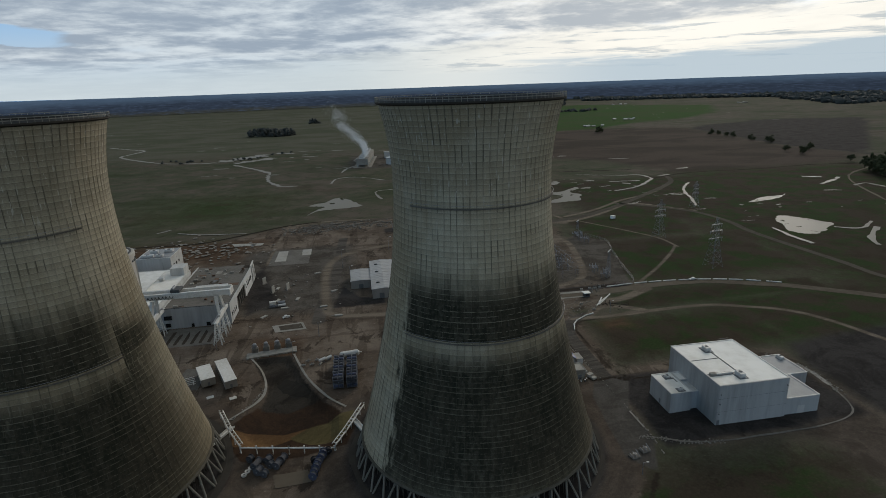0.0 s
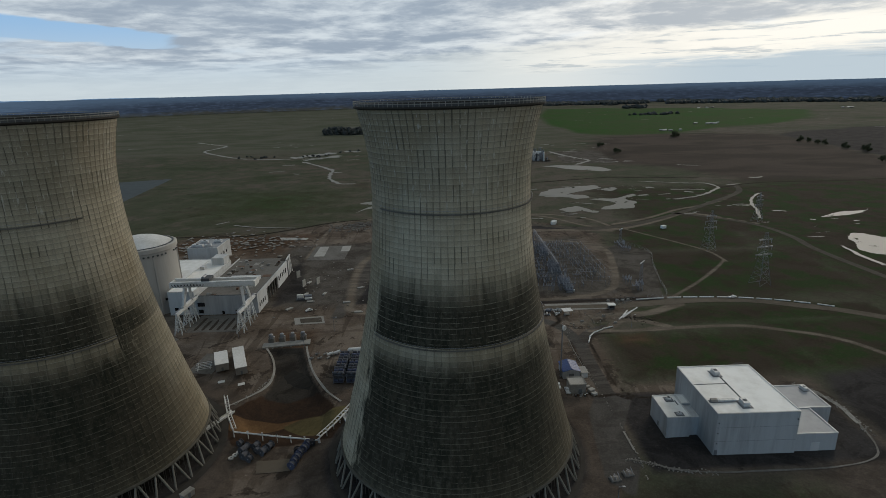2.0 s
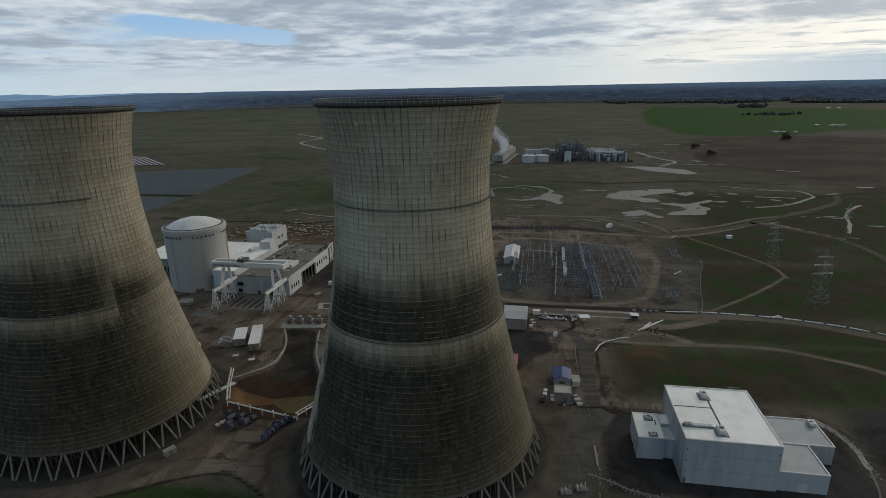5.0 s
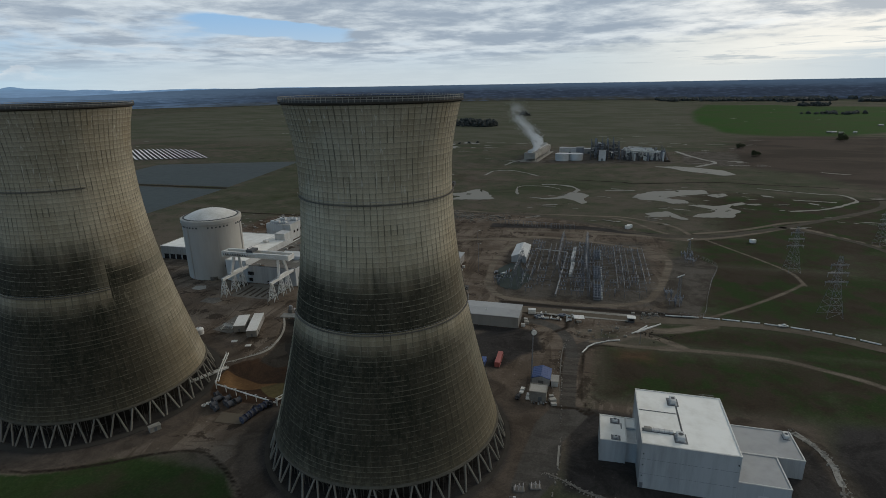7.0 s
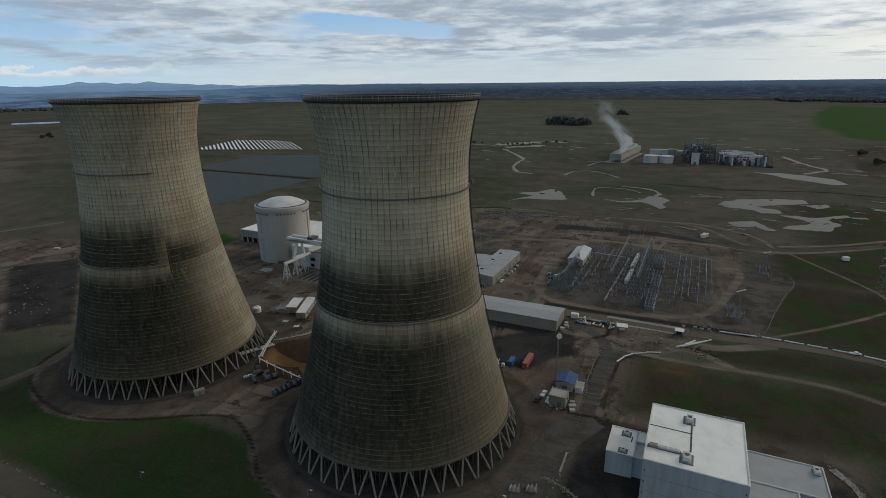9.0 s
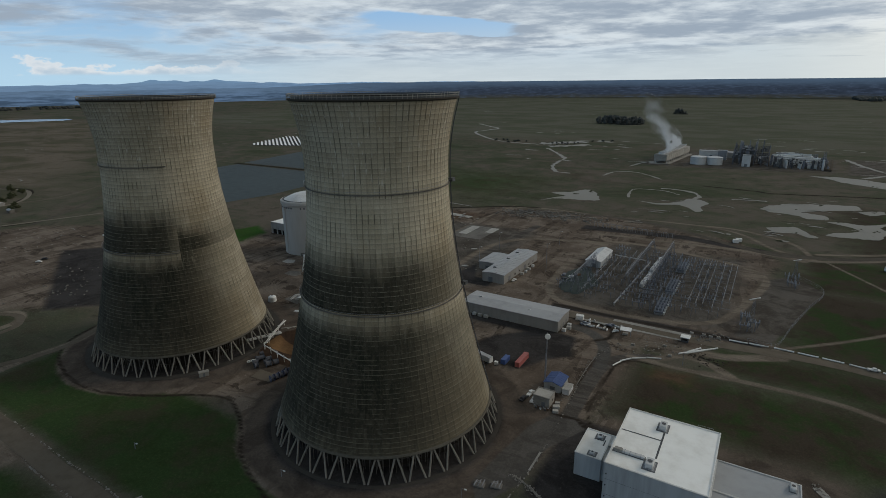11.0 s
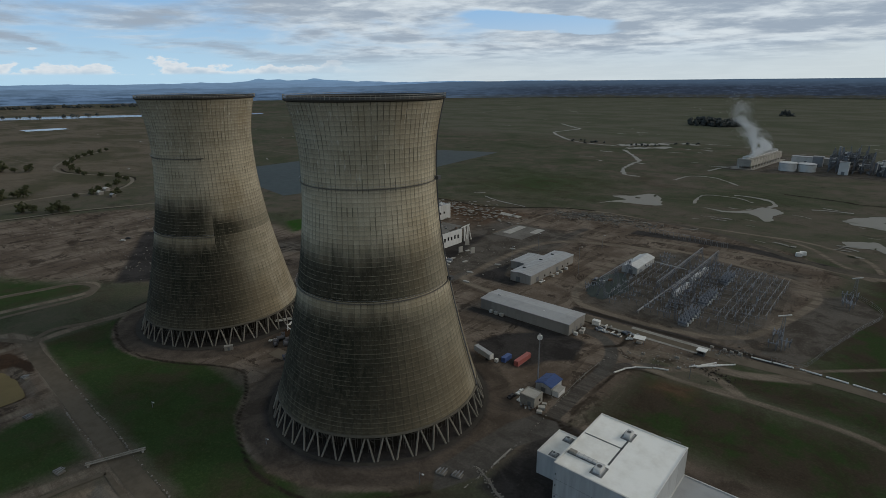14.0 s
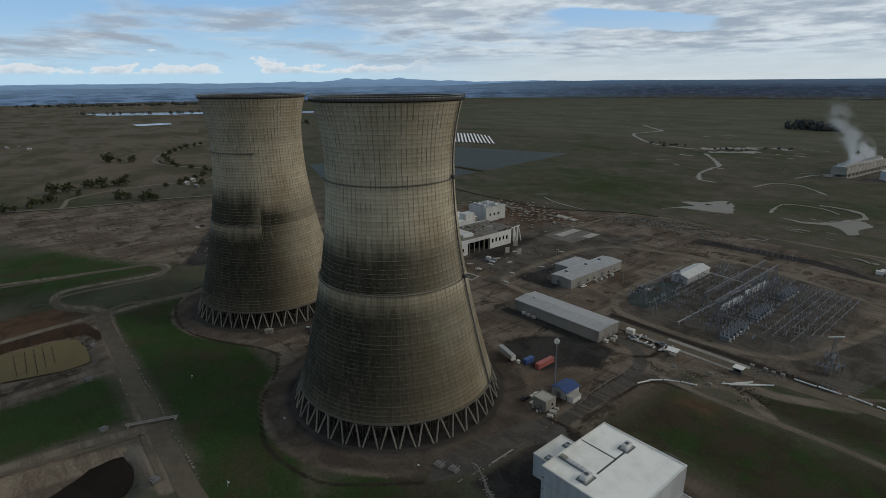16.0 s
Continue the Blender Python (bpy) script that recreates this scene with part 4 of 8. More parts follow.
def build_distance():
    """Wooded rises on the horizon and hills behind them, both rings glowing with painted haze."""
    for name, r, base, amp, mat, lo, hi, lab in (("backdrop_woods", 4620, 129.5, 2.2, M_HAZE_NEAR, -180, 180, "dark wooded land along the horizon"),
                                                ("backdrop_hills", 4740, 126.0, 62.0, M_HAZE_FAR, -125, -18, "hills painted haze-blue far beyond the plain")):
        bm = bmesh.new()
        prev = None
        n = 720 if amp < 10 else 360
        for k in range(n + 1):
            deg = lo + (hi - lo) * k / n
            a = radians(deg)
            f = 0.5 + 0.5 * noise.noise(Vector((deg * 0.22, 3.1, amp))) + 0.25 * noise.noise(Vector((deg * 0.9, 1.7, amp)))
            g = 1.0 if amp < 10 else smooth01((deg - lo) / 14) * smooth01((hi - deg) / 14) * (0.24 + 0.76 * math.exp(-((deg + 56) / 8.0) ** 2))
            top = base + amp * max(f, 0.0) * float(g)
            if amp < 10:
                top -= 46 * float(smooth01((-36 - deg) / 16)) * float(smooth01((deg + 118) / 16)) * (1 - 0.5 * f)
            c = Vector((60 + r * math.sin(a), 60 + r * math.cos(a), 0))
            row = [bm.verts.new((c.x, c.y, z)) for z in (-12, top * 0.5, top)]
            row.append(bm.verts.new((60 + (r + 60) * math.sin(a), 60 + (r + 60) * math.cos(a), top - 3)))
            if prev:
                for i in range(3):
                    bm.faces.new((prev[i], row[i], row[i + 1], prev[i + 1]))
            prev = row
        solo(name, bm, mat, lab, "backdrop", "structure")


build_distance()

# ---------------------------------------------------------------- cooling towers
SHELL_LOW, SHELL_TOP, RIBS, LIFTS = 7.4, 130.4, 84, 72


def shell_radius(z):
    b = 75.53 if z < 105.8 else 46.2
    return 26.93 * math.sqrt(1 + ((z - 105.8) / b) ** 2)


def shell_mesh(material):
    """The hyperbolic shell: upright ribs, a slight ledge at every cast lift, a plain inside face."""
    rows = []
    for i in range(LIFTS):
        z0 = SHELL_LOW + (SHELL_TOP - SHELL_LOW) * i / LIFTS
        z1 = SHELL_LOW + (SHELL_TOP - SHELL_LOW) * (i + 1) / LIFTS
        rows += [(shell_radius(z0) + 0.06, z0), (shell_radius(z1), z1 - 0.002)]
    co, fa = [], []
    cols = []
    for k in range(RIBS):
        a = 2 * math.pi * k / RIBS
        cols += [(a - 0.0085, 0.0), (a - 0.0060, 0.055), (a + 0.0060, 0.055), (a + 0.0085, 0.0)]
    n = len(cols)
    for r, z in rows:
        for a, d in cols:
            co.append(((r + d) * math.cos(a), (r + d) * math.sin(a), z))
    for i in range(len(rows) - 1):
        for k in range(n):
            j = (k + 1) % n
            fa.append((i * n + k, i * n + j, (i + 1) * n + j, (i + 1) * n + k))
    base, m, inner = len(co), 112, 24
    for i in range(inner + 1):
        z = SHELL_LOW + (SHELL_TOP - SHELL_LOW) * i / inner
        t = 0.9 - 0.5 * min(1, i / 4)
        for k in range(m):
            a = 2 * math.pi * k / m
            co.append(((shell_radius(z) - t) * math.cos(a), (shell_radius(z) - t) * math.sin(a), z))
    outer_faces = len(fa)
    for i in range(inner):
        for k in range(m):
            j = (k + 1) % m
            fa.append((base + i * m + j, base + i * m + k, base + (i + 1) * m + k, base + (i + 1) * m + j))
    # lower and upper edge of the shell
    for row, irow in ((0, 0), (len(rows) - 1, inner)):
        for k in range(m):
            j = (k + 1) % m
            a, b = row * n + 3 * k, row * n + (3 * k + 3) % n
            fa.append((a, row * n + 3 * k + 1, row * n + 3 * k + 2, b, base + irow * m + j, base + irow * m + k) if row else
                      (base + k, base + j, b, 3 * k + 2, 3 * k + 1, a))
    me = bpy.data.meshes.new("shell")
    me.from_pydata(co, [], fa)
    me.materials.append(material)
    me.materials.append(M_SHELL_IN)
    idx = np.zeros(len(fa), np.int32)
    idx[outer_faces:outer_faces + inner * m] = 1
    me.polygons.foreach_set("material_index", idx)
    me.update()
    return me


def cooling_tower(x, y, z, material, first, last, label):
    t = thing("cooling_tower", x, y, z, label, "cooling tower", "pair of cooling towers")
    shell = new("shell", shell_mesh(material))
    shell.parent = t
    tagged(shell, "ribbed stained concrete shell")
    # flared curb at the rim, dark parapet and a close railing
    R = shell_radius(130)
    part("rim_beam", lathe(fresh(), [(R + 0.1, 129.7), (R + 0.9, 130.1), (R + 0.9, 130.55), (R - 0.7, 130.55), (R - 0.7, 129.7)], 120, close=True), M_BASIN, t, "dark rim walkway")
    part("parapet", lathe(fresh(), [(R - 0.7, 130.55), (R - 0.45, 130.55), (R - 0.45, 131.5), (R - 0.7, 131.5)], 120, close=True), M_SEAM, t, "dark inner parapet of the rim")
    R += 0.8
    rail = fresh()
    for h in (131.3, 132.0):
        lathe(rail, [(R - 0.07, h - 0.08), (R + 0.07, h - 0.08), (R + 0.07, h + 0.08), (R - 0.07, h + 0.08)], 120, close=True)
    rim_rail = part("rim_railing", rail, M_CONC, t, "pale steel railing")
    post = finish("railing_post", bar(fresh(), (0, 0, 0), (0, 0, 1.5), 0.09, 4), M_CONC)
    for k in range(112):
        a = 2 * math.pi * k / 112
        piece("railing_post", post, rim_rail, pose(R * math.cos(a), R * math.sin(a), 130.55))
    # walkways round part of the shell
    for h in (57.3, 99.4):
        r = shell_radius(h)
        w = part("walkway", lathe(fresh(), [(r - 0.1, h - 0.40), (r + 0.70, h - 0.32), (r + 0.78, h + 0.14), (r + 0.62, h + 0.14), (r + 0.58, h - 0.08), (r - 0.1, h - 0.08)],
                                  90, start=first, sweep=last - first, close=True), M_CONCD, t, "weathered walkway ring")
        part("handrail", lathe(fresh(), [(r + 0.72, h + 0.95), (r + 0.80, h + 0.95), (r + 0.80, h + 1.03), (r + 0.72, h + 1.03)], 90, start=first, sweep=last - first, close=True),
             M_STEEL, w)
    # raking columns in zigzag
    n, top, foot = 40, (44.0, 7.6), (47.4, -1.5)
    ra = 2 * math.pi / n
    for s in (-1, 1):
        a = Vector((top[0] * math.cos(s * ra * 0.045), top[0] * math.sin(s * ra * 0.045), top[1]))
        b = Vector((foot[0] * math.cos(s * ra * 0.43), foot[0] * math.sin(s * ra * 0.43), foot[1]))
        me = finish("column", bar(fresh(), b, a, 0.40, 8, 0.36), M_COLUMN)
        for k in range(n):
            piece("column", me, t, pose(0, 0, 0, 0, 0, 360 * (k + 0.5) / n))
    part("ring_beam", lathe(fresh(), [(44.4, 7.2), (44.75, 7.6), (44.45, 8.3), (43.2, 8.3), (43.2, 7.2)], 108, close=True), M_RIM, t)
    part("basin_curb", lathe(fresh(), [(46.4, -2.2), (46.4, -1.25), (48.1, -1.0), (48.4, -1.05), (50.5, -1.15), (50.5, -2.2)], 108, close=True), M_BASIN, t, "wet dark concrete curb")
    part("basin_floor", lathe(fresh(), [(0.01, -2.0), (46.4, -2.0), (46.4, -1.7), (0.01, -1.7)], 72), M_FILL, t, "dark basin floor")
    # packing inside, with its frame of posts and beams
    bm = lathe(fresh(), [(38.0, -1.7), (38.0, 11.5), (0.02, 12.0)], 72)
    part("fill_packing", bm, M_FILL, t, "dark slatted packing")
    frame_bm = fresh()
    rnd = random.Random(int(x))
    for k in range(108):
        a = 2 * math.pi * (k + 0.2) / 108
        for r in (39.2, 41.6):
            bar(frame_bm, (r * math.cos(a), r * math.sin(a), -1.7), (r * math.cos(a), r * math.sin(a), 8.8), 0.13, 4)
        if rnd.random() < 0.5:
            b = 2 * math.pi * (k + 1.2) / 108
            h = rnd.choice((2.4, 4.6, 6.4))
            bar(frame_bm, (41.6 * math.cos(a), 41.6 * math.sin(a), h), (41.6 * math.cos(b), 41.6 * math.sin(b), h), 0.12, 4)
        if rnd.random() < 0.25:
            b = 2 * math.pi * (k + 2.2) / 108
            bar(frame_bm, (41.6 * math.cos(a), 41.6 * math.sin(a), 7.4), (41.6 * math.cos(b), 41.6 * math.sin(b), 3.0), 0.12, 4)
    part("fill_frame", frame_bm, M_POST, t, "worn posts and braces of the packing")
    return t


near_tower = cooling_tower(*TOWER_NEAR, 0.0, M_SHELL_NEAR, -146, 33, "tall ribbed concrete cooling tower with black algae bands, on raking columns")
far_tower = cooling_tower(*TOWER_FAR, -1.4, M_SHELL_FAR, -150, -27, "tall tan concrete cooling tower, dark stains ending at an upright edge")
# ladder and riser pipe up the near shell
bm = fresh()
for off in (-0.012, 0.012):
    last_pt = None
    for i in range(40):
        z = 8 + (130.2 - 8) * i / 39
        r = shell_radius(z) + 0.75
        a = radians(30) + off * 30 / r
        pnt = Vector((r * math.cos(a), r * math.sin(a), z))
        if last_pt:
            bar(bm, last_pt, pnt, 0.24, 4)
        last_pt = pnt
for i in range(70):
    z = 8 + 122 * i / 69
    r = shell_radius(z) + 0.75
    a0, a1 = radians(30) - 0.36 / r, radians(30) + 0.36 / r
    bar(bm, (r * math.cos(a0), r * math.sin(a0), z), (r * math.cos(a1), r * math.sin(a1), z), 0.06, 3)
part("ladder", bm, M_SEAM, near_tower, "dark steel ladder and riser")
for z in (57.3, 99.4):
    r = shell_radius(z)
    c = Vector((math.cos(radians(30)), math.sin(radians(30)), 0))
    part("landing", cbox(c.x * (r + 1.2) - 1, c.y * (r + 1.2) - 1, z - 0.2, c.x * (r + 1.2) + 1, c.y * (r + 1.2) + 1, z + 1.2, 0.05), M_SEAM, near_tower, "small steel landing")
# doghouse by the far tower's foot
dog = thing("valve_house", -59.6, 159.6, level(-59.6, 159.6), "small pale concrete valve house at a tower foot", "hut", turn=-30)
part("walls", cbox(-1.2, -2.2, 0, 1.2, 2.2, 2.2, 0.06), M_CONC, dog)
part("roof_slab", cbox(-1.35, -2.35, 2.2, 1.35, 2.35, 2.4, 0.05), M_CONC, dog)
part("door", cbox(1.2, -0.5, 0.0, 1.26, 0.5, 1.9, 0.01), M_DOOR, dog)

# ---------------------------------------------------------------- roads, tracks and yard slabs
ribbon("road_main", [(60, 315), (100, 315.5), (140, 315), (169, 318), (200, 321), (231, 318), (256, 308), (278, 297), (318, 268), (370, 225), (450, 150)], 8, M_TRACK, 0.10, "pale main road east of the yard")
ribbon("road_north", [(-72, 549), (16, 571), (75, 564), (120, 540), (148, 522), (180, 508), (219, 516)], 7, M_TRACKD, 0.11, "dirt road along the north of the yard")
ribbon("road_northeast", [(170, 513), (219, 517), (258, 540), (297, 568), (345, 608), (418, 675), (445, 750)], 7, M_TRACKD, 0.12, "pale track to the wetland")
ribbon("road_east", [(285, 569), (320, 540), (344, 506), (350, 465), (345, 423), (346, 380), (349, 330), (352, 290), (390, 230)], 6, M_TRACKD, 0.12, "pale dirt road across the pasture")
ribbon("road_far_west", [(-575, -20), (-560, 20), (-547, 57), (-528, 104), (-510, 160), (-502, 213), (-482, 265), (-455, 335)], 4.5, M_LANE, 0.14, "pale country road")
ribbon("road_far_verge", [(-571, -20), (-556, 20), (-542, 57), (-523, 104), (-505, 160), (-497, 213), (-477, 265)], 2.6, M_DITCH, 0.12, "dark verge of the country road", "verge", wob=0.5)
ribbon("road_hill", [(-521, 111), (-550, 119), (-580, 128), (-603, 164), (-614, 200), (-615, 240), (-605, 291), (-650, 330), (-704, 343), (-770, 318), (-831, 295), (-912, 303), (-1005, 351), (-1121, 454)], 5, M_LANE, 0.13,
       "winding pale country road with trees")
ribbon("road_hill_verge", [(-604, 291), (-655, 334), (-704, 349), (-770, 324), (-831, 301), (-890, 306)], 3.5, M_DITCH, 0.12, "dark verge of the winding road", "verge", wob=0.5)
ribbon("road_lagoon", [(-470, 258), (-520, 330), (-600, 420), (-700, 520), (-760, 600)], 5, M_TRACKD, 0.13, "track beside the lagoons")
ribbon("dam_track", [(-650, 652), (-520, 653), (-380, 651)], 8, M_DITCH, 0.25, "dark lagoon embankment", "embankment")
for nm, pts in (("field_track", [(-1100, 150), (-940, 300), (-800, 420), (-640, 482)]), ("field_track_north", [(-1500, 300), (-1100, 600), (-860, 660), (-645, 655)]),
                ("field_track_south", [(-900, 0), (-700, 140), (-640, 230), (-600, 330), (-640, 420)]), ("field_track_far", [(-2200, 600), (-1500, 1100), (-900, 1300), (-500, 1320)]),
                ("field_track_west", [(-1700, 100), (-1250, 260), (-900, 300)]), ("field_track_east", [(420, 300), (520, 420), (640, 620), (760, 700)]), ("field_track_plain", [(-250, 1700), (100, 1620), (500, 1500), (900, 1460)])):
    ribbon(nm, pts, 3.0, M_TRACK, 0.2, "faint pale farm track in the pasture", "track", wob=0.5, per=12)
ribbon("road_plant", [(-150, 91), (-137, 88.8), (-106, 88), (-72, 87), (-45, 86), (-21, 86), (-3, 85), (23, 84.5), (45, 84), (75, 85)], 7.6, M_TRACK, 0.12, "pale worn road past the settling basins", wob=0.05)
ribbon("road_loop", [(-262, 0), (-250, 44), (-244, 77), (-240, 115), (-232, 138), (-216, 144), (-202, 136.5), (-199, 123), (-200.5, 105), (-201, 84.5), (-198, 73), (-188, 70), (-174, 73), (-162, 82), (-148, 90)], 4.2, M_TRACK, 0.13, "pale dirt loop beside the far tower", wob=0.1)
ribbon("road_tower", [(-150, 92), (-157, 105), (-154, 131), (-157, 150), (-168, 172)], 4.0, M_TRACK, 0.14, "pale dirt track to the far tower", wob=0.15)
# dark ditches
ribbon("ditch_east", [(400, 700), (462, 728), (520, 734), (585, 730), (690, 738), (781, 724), (900, 720)], 4, M_DITCH, 0.2, "dark overgrown ditch across the pasture", "ditch", wob=0.6)
ribbon("fence_berm", [(-331, 526), (-259, 520), (-203, 521), (-159, 519), (-135, 530), (-112, 545), (-85, 564), (-62, 573), (-45, 576)], 3.4, M_DITCH, 0.13, "dark boundary ditch of the yard", "ditch")
# concrete strips and slabs
for name, pts, m, lab in (
        ("slab_pad", [(-41, 178.5), (-28, 178.5), (-26, 171), (-39, 171)], M_TRACK, "square concrete pad between the towers"),
        ("slab_bare", [(-79, 432), (-47, 432), (-47, 474), (-79, 474)], M_CONCD, "broad bare concrete slab in the yard"),
        ("slab_white", [(-75, 442), (-66, 442), (-67, 472), (-75, 472)], M_PLAINW, "white patch of a bare slab"),
        ("slab_white_end", [(-54, 456), (-46.5, 456), (-47, 473), (-55, 473)], M_PLAINW, "white patch of a bare slab"),
        ("slab_pump", [(-59, 311), (-41, 313), (-38, 302), (-56, 301)], M_CONC, "low concrete slab with worn edges"),
        ("slab_north", [(-123, 510), (-108, 508), (-93, 505), (-94, 498), (-118, 500)], M_PLAINW, "pale slab at the yard's edge"),
        ("slab_disc", [(-155, 300), (-148, 299), (-145, 303), (-149, 308), (-156, 306)], M_CONC, "round pale slab by the containment"),
        ("slab_pump_inset", [(-55, 309.5), (-42, 311), (-40, 304), (-53, 303)], M_TRACKD, "brown soil inside a worn concrete slab"),
        ("slab_oval", [(-133, 281), (-122, 280), (-119, 285), (-125, 290), (-133, 288)], M_CONCD, "oval pale slab in the yard"),
        ("slab_yard", [(-100, 250), (-86, 248), (-84, 266), (-96, 268)], M_CONCD, "concrete yard slab beside the trailers"),
        ("slab_strip", [(100, 321.5), (142, 321.5), (142.5, 318.5), (100, 318.5)], M_CONC, "pale concrete strip beside the main road"),
        ("slab_strip_low", [(84, 313), (112, 313), (142, 312.5), (142, 310.8), (84, 310.8)], M_CONC, "pale concrete strip beside the main road"),
        ("slab_crane", [(-120, 294), (-88, 294), (-88, 319), (-120, 319)], M_CONCD, "slotted concrete floor under the gantry crane")):
    pool(name, pts, m, 0.16 + 0.05 * ("white" in name or "inset" in name), lab, "slab", wob=0.01, seg=3, drape=True)
for i in range(6):
    pool("floor_slot", [(-116 + i * 4.6, 297), (-114.2 + i * 4.6, 297), (-114.2 + i * 4.6, 315 - (i % 3) * 4), (-116 + i * 4.6, 314 - (i % 2) * 5)], M_SOIL, 0.20, "dark slot in the crane floor", "slab", wob=0.03, seg=2, drape=True)

# ---------------------------------------------------------------- mud basin between the towers, settling basins, ponds
pool("puddle", [(-47, 241), (-45, 249), (-37, 244), (-30, 234), (-32, 230), (-41, 234)], M_MUDD, 0.06, "dark puddle on the silt", "puddle", wob=0.25, drape=True)
pool("settling_pond", [(-124, 30), (-126, 45), (-127, 57), (-122, 72), (-106, 75), (-86, 73.5), (-85, 61), (-91, 37), (-94, 30)], M_WATERB, -1.15, "brown water in a settling basin", "pond", wob=0.04)
pool("sump_floor", [(15, 20), (12, 46), (6, 59), (7, 71), (27, 70), (50, 20)], M_MUDR, 0.14, "dark wet floor of a drained sump", "mud", wob=0.03, drape=True)
for a, b in (((-121, 44), (-93, 44)), ((-123, 49), (-92, 48)), ((-122, 53), (-87, 52)), ((-122, 57), (-94, 56)), ((-121, 61), (-96, 60))):
    ribbon("pond_baffle", [a, ((a[0] + b[0]) / 2, (a[1] + b[1]) / 2), b], 0.28, M_SOIL, 1.0, "dark baffle line in the settling basin", "baffle")

for i, (name, pts) in enumerate((
        ("wet_meadow_pond", [(-65, 664), (-46, 680), (-35, 703), (-28, 706), (-17, 691), (-1, 648), (-10, 642), (-31, 637), (-51, 633), (-62, 614), (-53, 639), (-44, 654)]),
        ("wet_meadow_pool", [(89, 705), (101, 706), (113, 687), (106, 670), (111, 647), (105, 637), (94, 657), (82, 664), (60, 655), (39, 667), (60, 662), (81, 676)]),
        ("wetland_pool", [(166, 685), (172, 707), (186, 724), (212, 738), (234, 746), (254, 746), (256, 727), (240, 716), (219, 704), (200, 686), (221, 680), (224, 664), (206, 656), (194, 669), (174, 673)]),
        ("wetland_pond", [(221, 651), (237, 656), (251, 651), (281, 677), (285, 669), (262, 648), (270, 630), (257, 600), (240, 594), (217, 593), (225, 608), (238, 616), (246, 628), (235, 641)]),
        ("wetland_arm", [(172, 600), (194, 615), (202, 601), (212, 580), (204, 578), (195, 589), (178, 583)]),
        ("wetland_eye", [(252, 715), (273, 730), (276, 716), (261, 701)]),
        ("east_pond", [(395, 454), (412, 467), (420, 460), (430, 438), (431, 425), (394, 401), (382, 404), (379, 418)]),
        ("east_pool", [(422, 529), (456, 549), (486, 553), (498, 563), (479, 545), (450, 533)]),
        ("plant_pond", [(216, 953), (250, 956), (284, 946), (309, 925), (322, 882), (301, 873), (273, 896), (250, 911), (240, 932)]))):
    pool(name, pts, M_WATER, 0.14 + 0.02 * i, "shallow flood water on the pasture, sky reflection painted pale", "pond", wob=0.11, seg=14)
for name, pts in (("lagoon_upper", [(-640, 662), (-668, 845), (-420, 925), (-385, 662)]), ("lagoon_lower", [(-636, 645), (-382, 642), (-372, 485), (-388, 412), (-488, 430), (-640, 485)])):
    pool(name, pts, M_LAGOON, 0.18, "grey evaporation lagoon with straight banks", "pond", wob=0.0, seg=1)
for name, pts in (("reservoir", [(-2900, 480), (-2560, 980), (-2380, 1180), (-2250, 1120), (-2420, 840), (-2640, 520)]), ("reservoir_arm", [(-1930, 480), (-1930, 580), (-1850, 590), (-1850, 480)]),
                  ("reservoir_pool", [(-2300, 1250), (-2150, 1450), (-2080, 1400), (-2200, 1200)])):
    pool(name, pts, M_LAKE, 0.8, "distant glossy reservoir with sky-shine painted into its colour", "lake", wob=0.1, seg=8, drape=True)
